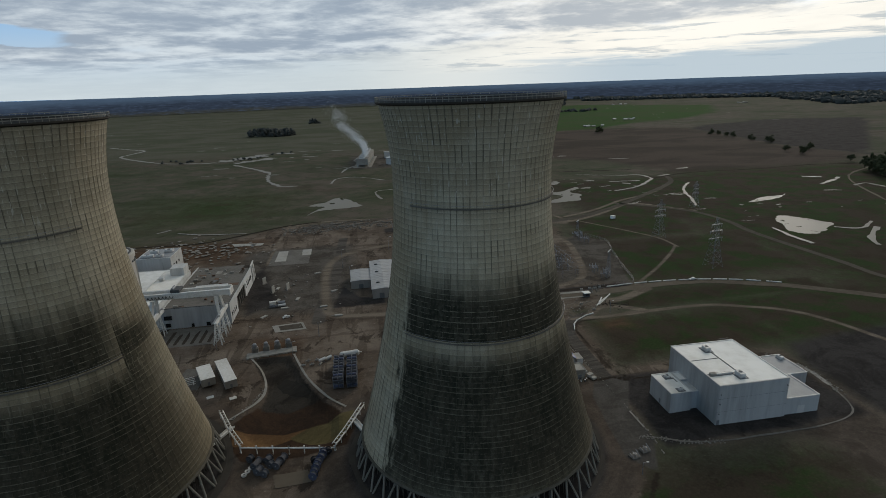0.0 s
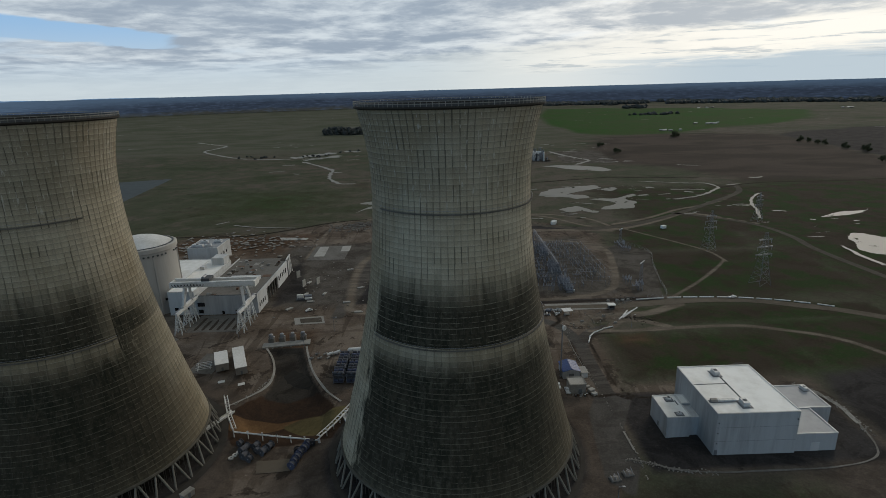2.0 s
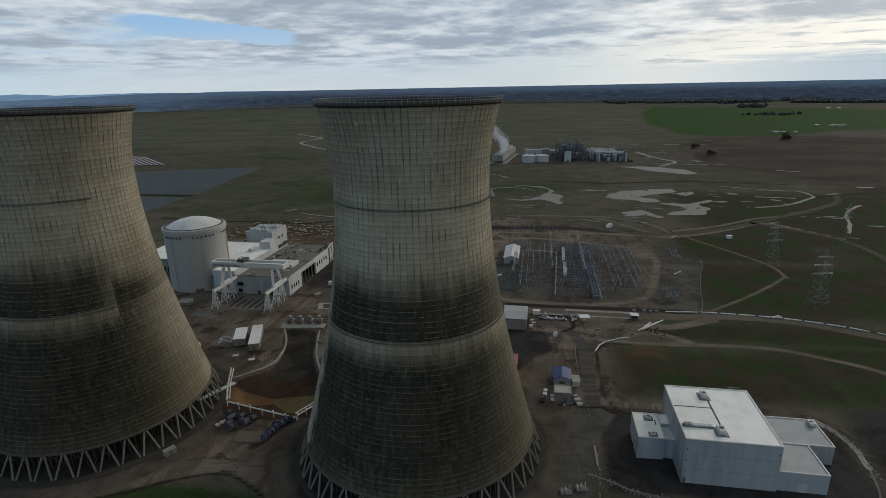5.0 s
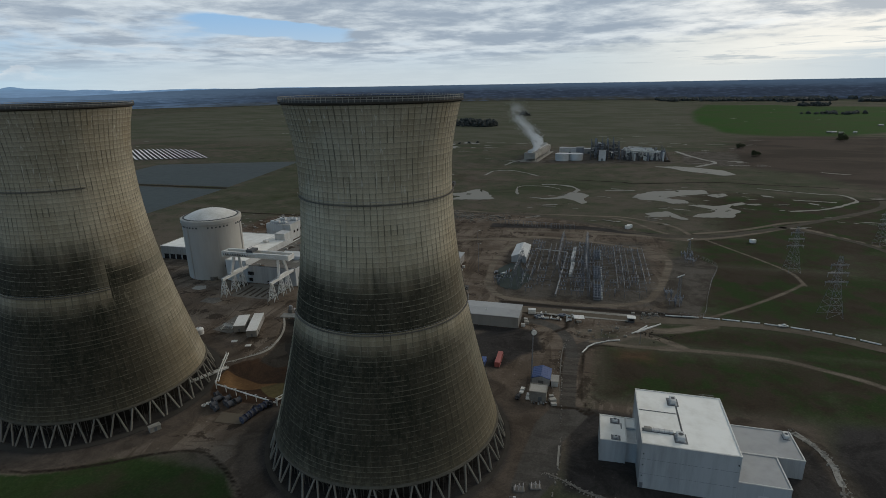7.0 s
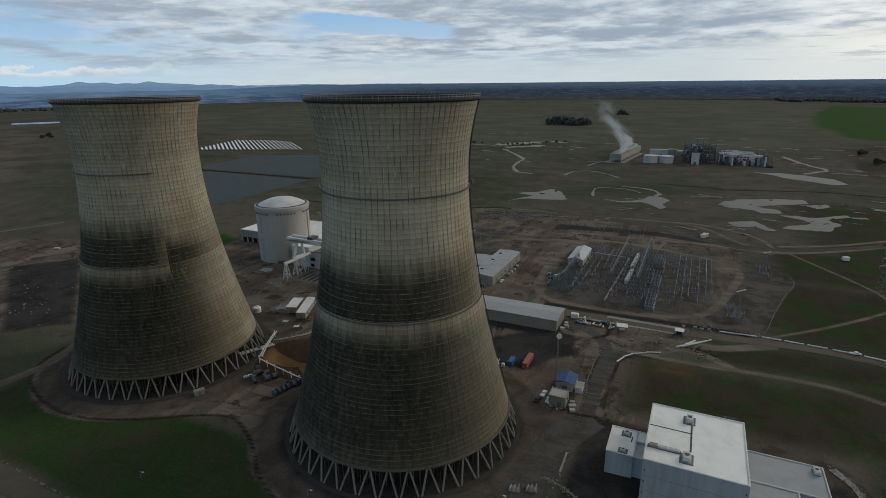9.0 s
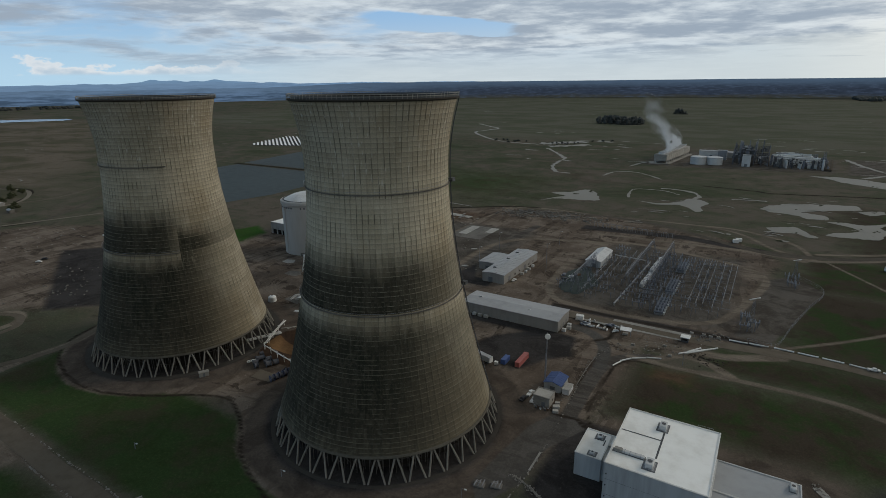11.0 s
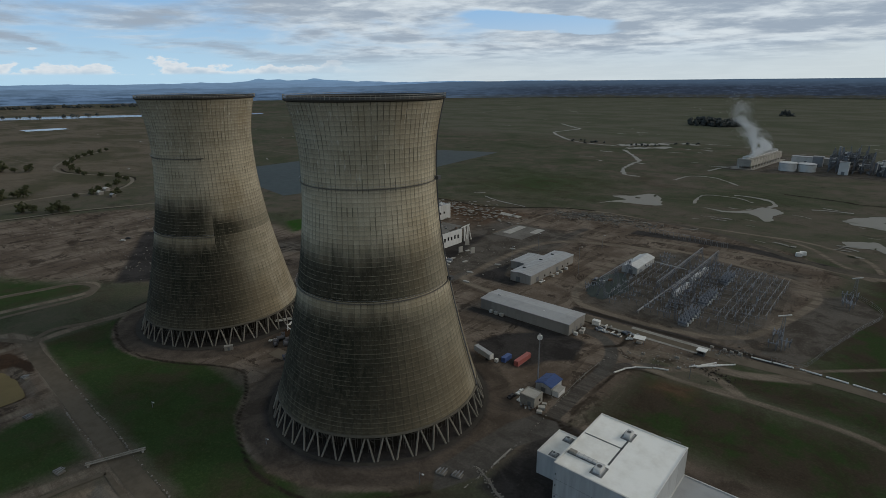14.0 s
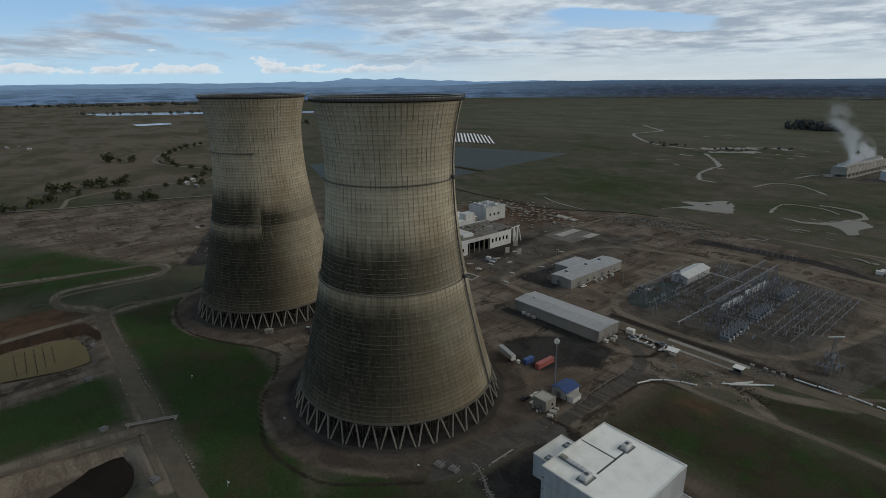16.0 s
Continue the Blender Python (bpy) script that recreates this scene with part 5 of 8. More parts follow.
for i, (name, pts, w) in enumerate((("creek", [(-682, 1657), (-600, 1570), (-543, 1510), (-546, 1440), (-546, 1369), (-467, 1267), (-391, 1195), (-325, 1170), (-280, 1165)], 9),
                     ("creek_lower", [(-241, 1110), (-198, 1048), (-156, 975), (-150, 925), (-140, 870), (-116, 824), (-92, 820)], 8),
                     ("creek_lake", [(-283, 1181), (-262, 1203), (-238, 1225), (-203, 1257)], 48), ("creek_lake_lower", [(-246, 1140), (-222, 1157), (-200, 1182), (-177, 1203)], 34),
                     ("creek_lake_end", [(-184, 1290), (-165, 1286), (-143, 1272)], 24),
                     ("creek_plant", [(0, 1130), (-8, 1080), (10, 1040), (-20, 980), (-30, 930)], 5),
                     ("ditch_water", [(-44, 822), (-36, 864), (-11, 874), (13, 855), (38, 825)], 5),
                     ("wetland_channel", [(321, 771), (378, 745), (405, 739), (407, 707), (387, 683), (356, 653), (319, 637)], 5),
                     ("wetland_channel_west", [(49, 755), (68, 757), (90, 744), (98, 722), (95, 706)], 6), ("wetland_loop", [(25, 679), (19, 724), (27, 740), (57, 740), (76, 723)], 3.5),
                     ("wetland_drain", [(133, 723), (150, 728), (169, 731)], 6), ("wetland_streak", [(310, 726), (324, 717)], 9), ("wetland_streak", [(341, 700), (362, 698), (383, 694)], 7), ("wetland_streak", [(352, 684), (360, 676)], 8),
                     ("wetland_streak", [(487, 774), (508, 776)], 9), ("wetland_streak", [(427, 723), (447, 726)], 6), ("wetland_streak", [(314, 716), (325, 715)], 8), ("wetland_streak", [(285, 666), (299, 669)], 7),
                     ("yard_streak", [(-187, 566), (-165, 556), (-142, 550)], 3.5), ("yard_streak", [(-209, 573), (-199, 584)], 4), ("yard_streak", [(-176, 560), (-150, 552), (-116, 546)], 3),
                     ("east_creek", [(434, 659), (412, 634), (390, 596), (380, 568), (361, 531)], 4), ("east_streak", [(371, 428), (367, 401), (365, 376)], 5), ("east_streak", [(598, 652), (617, 639)], 8),
                     ("east_streak", [(578, 598), (618, 619), (636, 632)], 6), ("east_streak", [(605, 577), (630, 585), (629, 557)], 6), ("east_streak", [(548, 561), (566, 555)], 6), ("east_drain", [(458, 406), (428, 383), (409, 360)], 5),
                     ("pond_outlet", [(423, 416), (435, 407), (449, 409), (471, 425)], 3.5))):
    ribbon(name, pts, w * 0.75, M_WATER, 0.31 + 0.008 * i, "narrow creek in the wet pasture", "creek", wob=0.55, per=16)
ribbon("ditch_far", [(94, 800), (153, 792), (174, 785), (235, 800), (291, 811), (344, 800), (420, 790)], 4, M_DITCH, 0.22, "dark overgrown ditch across the wetland", "ditch", wob=0.5, per=14)


def scatter_water():
    """Small puddles all over the winter pasture."""
    rnd = random.Random(5)
    bm = bmesh.new()
    areas = [(120, -330, 480, 900, 1500, 26), (70, 20, 420, 545, 770, 13), (60, -1500, -300, 1300, 3000, 26), (50, 300, 1500, 1500, 3000, 22),
             (60, -260, -70, 460, 560, 5), (30, 330, 560, 330, 640, 9), (14, -460, -280, 1170, 1270, 14), (36, -1700, -700, 200, 1400, 14), (30, -250, 20, 520, 640, 7), (40, -520, -340, 180, 330, 4)]
    for n, x0, x1, y0, y1, s in areas:
        for _ in range(n):
            x, y = rnd.uniform(x0, x1), rnd.uniform(y0, y1)
            if noise.noise(Vector((x * 0.004, y * 0.004, 2))) < -0.05:
                continue
            w, h = s * rnd.uniform(0.2, 0.9), s * rnd.uniform(0.04, 0.16)
            turn, bend = rnd.uniform(-0.5, 0.5), rnd.uniform(-0.35, 0.35)
            ring = []
            for k in range(18):
                a = 2 * math.pi * k / 18
                r = 0.85 + 0.45 * noise.noise(Vector((math.cos(a) * 1.3 + x, math.sin(a) * 1.3 + y, 0.5)))
                px = w * r * math.cos(a)
                py = h * r * math.sin(a) + bend * px * px / w
                qx, qy = x + px * math.cos(turn) - py * math.sin(turn), y + px * math.sin(turn) + py * math.cos(turn)
                ring.append(bm.verts.new((qx, qy, level(x, y) + 0.45)))
            bm.faces.new(ring)
    solo("puddles", bm, M_WATER, "many small puddles painted sky-pale in the pasture", "puddle", "stuff")


scatter_water()

# ---------------------------------------------------------------- buildings
def walls(t, x0, y0, x1, y1, h, material, th=0.3, z0=-1.5, joints=0.0, seam=None, names=("wall", "wall", "wall", "wall")):
    """Four walls with thickness, butted, with upright panel joints as shallow battens."""
    for nm, (a, b, c, d) in zip(names, ((x0, y0, x1, y0 + th), (x1 - th, y0 + th, x1, y1 - th), (x0, y1 - th, x1, y1), (x0, y0 + th, x0 + th, y1 - th))):
        w = part(nm, cbox(a, b, z0, c, d, h), material, t)
        if joints:
            long_x = (c - a) > (d - b)
            n = max(1, int(((c - a) if long_x else (d - b)) / joints))
            for k in range(1, n):
                if long_x:
                    u = a + (c - a) * k / n
                    y = y0 - 0.03 if b == y0 else y1
                    bmj = cbox(u - 0.05, y, 0, u + 0.05, y + 0.03, h - 0.1)
                else:
                    u = b + (d - b) * k / n
                    xx = x1 if c == x1 else x0 - 0.03
                    bmj = cbox(xx, u - 0.05, 0, xx + 0.03, u + 0.05, h - 0.1)
                part("joint", bmj, seam or M_SEAM, w)


def flat_roof(t, x0, y0, x1, y1, h, material, kerb=0.35, edge=M_WHITE):
    part("roof", cbox(x0 + 0.3, y0 + 0.3, h - 0.5, x1 - 0.3, y1 - 0.3, h - 0.12), material, t)
    bm = fresh()
    for a, b, c, d in ((x0 - 0.06, y0 - 0.06, x1 + 0.06, y0 + kerb), (x0 - 0.06, y1 - kerb, x1 + 0.06, y1 + 0.06), (x0 - 0.06, y0 + kerb, x0 + kerb, y1 - kerb), (x1 - kerb, y0 + kerb, x1 + 0.06, y1 - kerb)):
        box(bm, a, b, h - 0.02, c, d, h + 0.18)
    part("parapet", bm, edge, t)


def roof_unit(x, y, z, sx, sy, h, label="pale rooftop air unit on a dark kerb", kerb=0.9):
    u = thing("rooftop_unit", x, y, z, label, "rooftop unit", "rooftop units")
    part("kerb", cbox(-sx / 2 - kerb, -sy / 2 - kerb, 0, sx / 2 + kerb, sy / 2 + kerb, 0.12, 0.03), M_CURB, u, "dark kerb")
    part("mat", cbox(-sx / 2 - kerb * 0.4, -sy / 2 - kerb * 0.4, 0.12, sx / 2 + kerb * 0.4, sy / 2 + kerb * 0.4, 0.16), M_ROOFG, u)
    part("casing", cbox(-sx / 2, -sy / 2, 0.16, sx / 2, sy / 2, h, 0.12), M_UNIT, u)
    part("hood", cbox(-sx / 2 + 0.2, -sy / 2 - 0.25, h * 0.45, sx / 2 - 0.2, -sy / 2, h * 0.9, 0.04), M_UNIT, u)
    part("fan_guard", lathe(fresh(), [(0.01, h + 0.01), (min(sx, sy) * 0.3, h + 0.01), (min(sx, sy) * 0.34, h + 0.12), (min(sx, sy) * 0.30, h + 0.12), (0.01, h + 0.05)], 14), M_SEAM, u)
    return u


def door(t, x, y, face, w=1.2, h=2.2, material=M_DOOR):
    """face: 's','n','e','w', the wall on which it sits."""
    b = {"s": (x - w / 2, y - 0.08, x + w / 2, y - 0.01), "n": (x - w / 2, y + 0.01, x + w / 2, y + 0.08), "e": (x + 0.01, y - w / 2, x + 0.08, y + w / 2), "w": (x - 0.08, y - w / 2, x - 0.01, y + w / 2)}[face]
    return part("door", cbox(b[0], b[1], 0, b[2], b[3], h), material, t)


def window(t, x, y, z, face, w, h, material=M_GLASS_SHADE):
    b = {"s": (x - w / 2, y - 0.06, x + w / 2, y - 0.01), "n": (x - w / 2, y + 0.01, x + w / 2, y + 0.06), "e": (x + 0.01, y - w / 2, x + 0.06, y + w / 2), "w": (x - 0.06, y - w / 2, x - 0.01, y + w / 2)}[face]
    o = part("window", cbox(b[0], b[1], z, b[2], b[3], z + h), material, t, "dark window opening")
    e = 0.12
    if face in "sn":
        part("sill", cbox(b[0] - e, b[1] - 0.05, z - 0.12, b[2] + e, b[3] + 0.05, z), M_CONC, o)
    else:
        part("sill", cbox(b[0] - 0.05, b[1] - e, z - 0.12, b[2] + 0.05, b[3] + e, z), M_CONC, o)
    return o


# --- white windowless storage building beside the service road
store = thing("storage_building", 149.5, 187, 0, "white windowless storage building with a tall flat-roofed block", "building")
def L(x, y):
    return x - 149.5, y - 187
x0, y0 = L(134, 169.5); x1, y1 = L(164.8, 204.6)
walls(store, x0, y0, x1, y1, 17.7, M_WALL, joints=7.5, seam=M_WALL)
flat_roof(store, x0, y0, x1, y1, 17.9, M_ROOFW)
for a, b, c, d in ((134.4, 190.0, 148.2, 190.45), (147.6, 179.6, 148.2, 195.2)):
    p0, p1 = L(a, b), L(c, d)
    part("roof_seam", cbox(*p0, 17.7, *p1, 17.86), M_SEAM, store, "dark cable tray across the roof")
for z in (5.9, 11.8):
    part("wall_band", cbox(x0 - 0.03, y0 - 0.03, z, x1 + 0.03, y0, z + 0.06), M_CURB, store)
a0, b0 = L(121, 181.2); a1, b1 = L(130.4, 197.2)
walls(store, a0, b0, a1, b1, 8.8, M_WALL, joints=5, seam=M_WALL)
flat_roof(store, a0, b0, a1, b1, 9.0, M_ROOFW)
a0, b0 = L(130.4, 182.2); a1, b1 = L(133.97, 190.5)
walls(store, a0, b0, a1, b1, 8.0, M_WALL)
flat_roof(store, a0, b0, a1, b1, 8.15, M_WALLW)
a0, b0 = L(130.4, 190.5); a1, b1 = L(133.97, 197.2)
walls(store, a0, b0, a1, b1, 8.8, M_WALL)
flat_roof(store, a0, b0, a1, b1, 9.0, M_ROOFW)
a0, b0 = L(164.83, 170.3); a1, b1 = L(181, 187)
walls(store, a0, b0, a1, b1, 7.4, M_WALL, joints=8, seam=M_WALL)
flat_roof(store, a0, b0, a1, b1, 7.6, M_ROOFG, edge=M_UNIT)
a0, b0 = L(164.83, 187); a1, b1 = L(190, 204)
walls(store, a0, b0, a1, b1, 7.4, M_WALL, joints=8, seam=M_WALL)
flat_roof(store, a0, b0, a1, b1, 7.6, M_ROOFG, edge=M_UNIT)
door(store, L(134, 172)[0] + 0.9, L(0, 169.5)[1], "s")
door(store, L(173, 0)[0], L(0, 170.3)[1], "s", 3.2, 3.6, M_WALLW)
door(store, L(121, 0)[0], L(0, 189)[1], "w")
for z in (5, 9.4, 13.8):
    part("wall_lamp", cbox(x0 + 0.6, y0 - 0.4, z, x0 + 1.0, y0, z + 0.3, 0.03), M_SEAM, store)
part("wall_lamp", cbox(x1 - 0.9, y0 - 0.4, 14.5, x1 - 0.5, y0, 14.9, 0.03), M_SEAM, store)
rail = fresh()
for k in range(5):
    xx = L(157.5 + k * 1.2, 0)[0]
    bar(rail, (xx, y1 - 0.2, 17.9), (xx, y1 - 0.2, 19.0), 0.05, 4)
bar(rail, (L(157.5, 0)[0], y1 - 0.2, 19), (L(162.3, 0)[0], y1 - 0.2, 19), 0.05, 4)
part("roof_railing", rail, M_STEEL, store)
roof_unit(147.0, 198.0, 17.79, 2.2, 3.6, 1.8)
roof_unit(146.8, 175.2, 17.79, 2.4, 3.8, 1.8)
duct = thing("roof_duct", 139.8, 177.7, 17.79, "low stained duct in a dark kerb on a white roof", "duct")
part("kerb", cbox(-5.2, -1.0, 0, 5.2, 1.0, 0.12, 0.03), M_CURB, duct)
part("duct_body", cbox(-2.0, -0.65, 0.12, 5.0, 0.65, 0.85, 0.08), M_UNIT, duct, "pale sheet-metal duct")
part("filter_box", cbox(-4.6, -0.75, 0.12, -2.1, 0.75, 1.1, 0.08), M_CONC, duct, "stained filter box")
for k in range(4):
    part("flange", cbox(-1.4 + k * 1.7, -0.72, 0.12, -1.3 + k * 1.7, 0.72, 0.92), M_STEEL, duct)
roof_unit(126.6, 193.9, 8.88, 1.7, 1.7, 1.1)
roof_unit(126.6, 183.4, 8.88, 1.5, 1.2, 0.9)
roof_unit(187.6, 200.5, 7.48, 1.8, 3.0, 1.5, kerb=0.3)
part("gable_strip", cbox(*L(128.6, 189.6), 8.88, *L(129.0, 193.0), 9.0), M_SEAM, store)

# --- long metal warehouse
def gable(name, x0, y0, x1, y1, h, rise, along, wall_m, roof_m, label, category="warehouse", over=0.4, joints=6.0, ribs=0):
    cx, cy = (x0 + x1) / 2, (y0 + y1) / 2
    t = thing(name, cx, cy, level(cx, cy), label, category)
    hx, hy = (x1 - x0) / 2, (y1 - y0) / 2
    walls(t, -hx, -hy, hx, hy, h, wall_m, joints=joints, seam=wall_m)
    bm = fresh()
    ox, oy = hx + over, hy + over
    if along == "x":
        prof = [(-oy, h - 0.05), (0, h + rise), (oy, h - 0.05), (oy, h + 0.2), (0, h + rise + 0.25), (-oy, h + 0.2)]
        ends = [[(s * ox, p, q) for p, q in prof] for s in (-1, 1)]
    else:
        prof = [(-ox, h - 0.05), (0, h + rise), (ox, h - 0.05), (ox, h + 0.2), (0, h + rise + 0.25), (-ox, h + 0.2)]
        ends = [[(p, s * oy, q) for p, q in prof] for s in (-1, 1)]
    va, vb = ([bm.verts.new(c) for c in e] for e in ends)
    for i in range(6):
        j = (i + 1) % 6
        bm.faces.new((va[i], va[j], vb[j], vb[i]))
    for v in (va, vb):
        bm.faces.new((v[0], v[1], v[4], v[5])), bm.faces.new((v[1], v[2], v[3], v[4]))
    bmesh.ops.recalc_face_normals(bm, faces=bm.faces)
    roof = part("roof", bm, roof_m, t)
    n = ribs
    for k in range(n):
        f = (k + 0.5) / n * 2 - 1
        for s in (-1, 1):
            if along == "x":
                part("seam", bar(fresh(), (f * ox, s * oy, h + 0.22), (f * ox, 0.0, h + rise + 0.27), 0.06, 4), roof_m, roof)
            else:
                part("seam", bar(fresh(), (s * ox, f * oy, h + 0.22), (0.0, f * oy, h + rise + 0.27), 0.06, 4), roof_m, roof)
    # gable infill
    g = fresh()
    for s in (-1, 1):
        tri = [(s * hx, -hy, h - 0.02), (s * hx, hy, h - 0.02), (s * hx, 0, h + rise - 0.02)] if along == "x" else [(-hx, s * hy, h - 0.02), (hx, s * hy, h - 0.02), (0, s * hy, h + rise - 0.02)]
        inn = [(c[0] * (1 if along == "y" else 0.99), c[1] * (0.99 if along == "y" else 1), c[2]) for c in tri]
        a, b = [bm2 for bm2 in ([g.verts.new(c) for c in tri], [g.verts.new(c) for c in inn])]
        g.faces.new(a), g.faces.new(b[::-1])
        for i in range(3):
            j = (i + 1) % 3
            g.faces.new((a[i], b[i], b[j], a[j]))
    part("gable_end", g, wall_m, t)
    return t


long_store = gable("warehouse", 16.2, 287.5, 77, 306.5, 6.6, 0.8, "x", M_METALW, M_METALR, "long low grey metal warehouse beside the main road", ribs=20)
for dx in (-22, -14, -3, 8, 19):
    door(long_store, dx, -9.5, "s", 3.0, 3.4, M_METALW)
for dy in (-5, 0, 5):
    door(long_store, 30.4, dy, "e", 1.4, 2.4)
part("ridge_vent", cbox(-24, -0.4, 7.6, -22, 0.4, 8.2, 0.08), M_UNIT, long_store)
part("ridge_vent", cbox(10, -3.4, 7.0, 11.4, -2.8, 7.6, 0.08), M_UNIT, long_store)
mid_store = gable("warehouse", 2.3, 341, 19, 403, 6.6, 0.7, "y", M_METALW, M_METALR, "grey metal warehouse with a side wing", ribs=18)
door(mid_store, 8.35, -22, "e", 3.2, 3.6)
door(mid_store, 8.35, 6, "e", 3.2, 3.6)
door(mid_store, -2, -31, "s", 3.2, 3.8)
for dy in (-12, -4, 14, 22):
    window(mid_store, 8.35, dy, 1.4, "e", 1.6, 1.2)
wing = gable("warehouse_wing", -12, 363, 2.2, 388, 5.6, 0.5, "y", M_METALW, M_METALR, "low metal wing of a warehouse", ribs=8)
door(wing, 0, -12.5, "s", 3, 3.2)
for dx, dy in ((-4, -20), (-4, 3), (-4, 20)):
    part("roof_vent", cbox(dx - 1.2, dy - 0.6, 7.0, dx + 1.2, dy + 0.6, 7.8, 0.1), M_SEAM, mid_store)

# --- containment building
cont = thing("containment_building", -160.8, 338, level(-160.8, 338), "round grey concrete containment with a shallow white dome", "containment")
part("cylinder", lathe(fresh(), [(20.6, -0.5), (20.6, 41.6), (0.02, 41.6)], 96), M_CONT, cont, "smooth stained grey concrete wall", smooth=False)
part("ring_girder", lathe(fresh(), [(20.3, 41.0), (21.3, 41.5), (21.3, 44.0), (20.6, 44.4), (18.4, 44.4), (18.4, 43.4), (20.3, 43.4)], 96, close=True), M_CONT, cont, "thick concrete ring girder")
part("dome", lathe(fresh(), [(19.0, 43.9), (17.2, 45.0), (14.4, 46.4), (11.0, 47.8), (7.2, 48.8), (3.4, 49.4), (0.02, 49.6)], 64), M_WHITE, cont, "white painted dome", smooth=True)
part("dome_gutter", lathe(fresh(), [(18.5, 44.2), (19.6, 44.2), (19.6, 44.75), (18.5, 44.75)], 96, close=True), M_SEAM, cont)
cap = finish("anchor_cap", cbox(-0.3, -0.55, -0.55, 0.12, 0.55, 0.55, 0.06), M_SEAM)
for k in range(48):
    a = 2 * math.pi * k / 48
    if k % 8 < 6:
        piece("anchor_cap", cap, cont, pose(21.0 * math.cos(a), 21.0 * math.sin(a), 39.4, 0, 0, math.degrees(a)))
for k in range(6):
    a = radians(-75 + 60 * k + 30)
    part("buttress", bar(fresh(), (20.6 * math.cos(a), 20.6 * math.sin(a), 0), (20.6 * math.cos(a), 20.6 * math.sin(a), 40), 0.7, 4), M_CONT, cont, "upright buttress with dark anchors")
part("hatch", lathe(fresh(), [(0.02, 0), (2.6, 0), (2.6, 2.4), (0.02, 2.4)], 16, 20.2 * math.cos(radians(-62)), 20.2 * math.sin(radians(-62))), M_CONCD, cont)
part("vent_hole", cbox(20.3 * math.cos(radians(-35)) - 0.5, 20.3 * math.sin(radians(-35)) - 0.9, 9, 20.3 * math.cos(radians(-35)) + 0.9, 20.3 * math.sin(radians(-35)) + 0.4, 10.4), M_GLASS_SHADE, cont)

# --- auxiliary building, low white hall and the tall block behind
aux = thing("auxiliary_building", -132.5, 355, 0, "pale concrete auxiliary building with a white roof", "building")
walls(aux, -8.5, -33, 8.3, 33, 15.5, M_WALLW, joints=8, seam=M_WALL)
flat_roof(aux, -8.5, -33, 8.3, 33, 15.7, M_ROOFW)
for x, y in ((-4, -30), (3, -30)):
    window(aux, x, -33, 3, "s", 2.4, 2.0)
part("roof_house", cbox(-1.5, 22, 15.6, 7.5, 33, 21, 0.1), M_WALLW, aux, "box-shaped roof house")
part("roof_hatch", cbox(-6, 12, 15.6, -3, 16, 17.8, 0.1), M_UNIT, aux)
hall = thing("low_hall", -185, 383, 0, "broad low hall with a bright white roof", "building")
walls(hall, -45, -26, 42, 26, 10.5, M_METALW, joints=9)
flat_roof(hall, -45, -26, 42, 26, 10.7, M_ROOFW)
for k in range(7):
    door(hall, -40 + k * 6, -26, "s", 4.4, 4.2, M_GLASS_SHADE)
block = thing("office_block", -158, 442, 0, "pale concrete block with air plant on its roof", "building")
walls(block, -17, -14, 8, 14, 14.4, M_WALLW, joints=6, seam=M_WALL)
flat_roof(block, -17, -14, 8, 14, 14.6, M_ROOFG)
for k in range(3):
    window(block, 8, -8 + k * 6, 6, "e", 2.2, 2.2)
for dx, dy, sx, sy in ((-10, -9, 9, 3.2), (-1, -9, 5, 3.2), (-9, 3, 6, 3), (2, 4, 6, 4)):
    roof_unit(-158 + dx, 442 + dy, 14.45, sx, sy, 2.2, kerb=0.3)
rl = fresh()
for k in range(9):
    bar(rl, (-16 + k * 2.9, -13.7, 14.6), (-16 + k * 2.9, -13.7, 15.8), 0.06, 4)
bar(rl, (-16, -13.7, 15.8), (7.4, -13.7, 15.8), 0.06, 4)
part("roof_railing", rl, M_STEEL, block)

# --- half-ruined turbine hall
turb = thing("turbine_hall", -103.6, 363, 0, "half-demolished turbine hall with open deck and dark bays", "building")
part("wall_south", cbox(-19.9, -42, -0.3, 19.6, -41.4, 12.8), M_WALL, turb, "pale panel wall")
part("wall_west", cbox(-19.9, -41.4, -0.3, -19.3, 40, 12.6), M_WALLW, turb)
part("wall_north", cbox(-19.3, 39.4, -0.3, 10, 40, 11), M_WALLW, turb)
e = 19.0
for a, b, z0_, z1_ in ((-41.4, -22, -0.3, 12.8), (-22, 4, 9.6, 12.6), (4, 30, -0.3, 12.6), (33, 35, -0.3, 13.5), (37.5, 39.4, -0.3, 14.5)):
    part("wall_east", cbox(e, a, z0_, e + 0.6, b, z1_), M_WALLW, turb)
part("end_beam", bar(fresh(), (e + 0.3, 30, 13.2), (e + 0.3, 41, 14.2), 0.5, 4), M_WHITE, turb)
part("leaning_column", bar(fresh(), (e + 0.2, 43.5, 0), (e + 0.2, 39.5, 14.3), 0.55, 4), M_WHITE, turb, "leaning white column")
part("leaning_column", bar(fresh(), (e + 0.2, 37.5, 0), (e + 0.2, 34.5, 13.5), 0.5, 4), M_WHITE, turb)
for k in range(5):
    window(turb, e + 0.6, 7 + k * 4.4, 5.0 + (k % 2) * 0.4, "e", 2.0, 3.2)
for k in range(4):
    window(turb, e + 0.6, -38 + k * 3.6, 3.5, "e", 1.7, 2.6)
for k in range(5):
    part("bay_column", cbox(e - 0.4, -20 + k * 5.6, -0.3, e + 0.3, -19.2 + k * 5.6, 9.6), M_CONCD, turb)
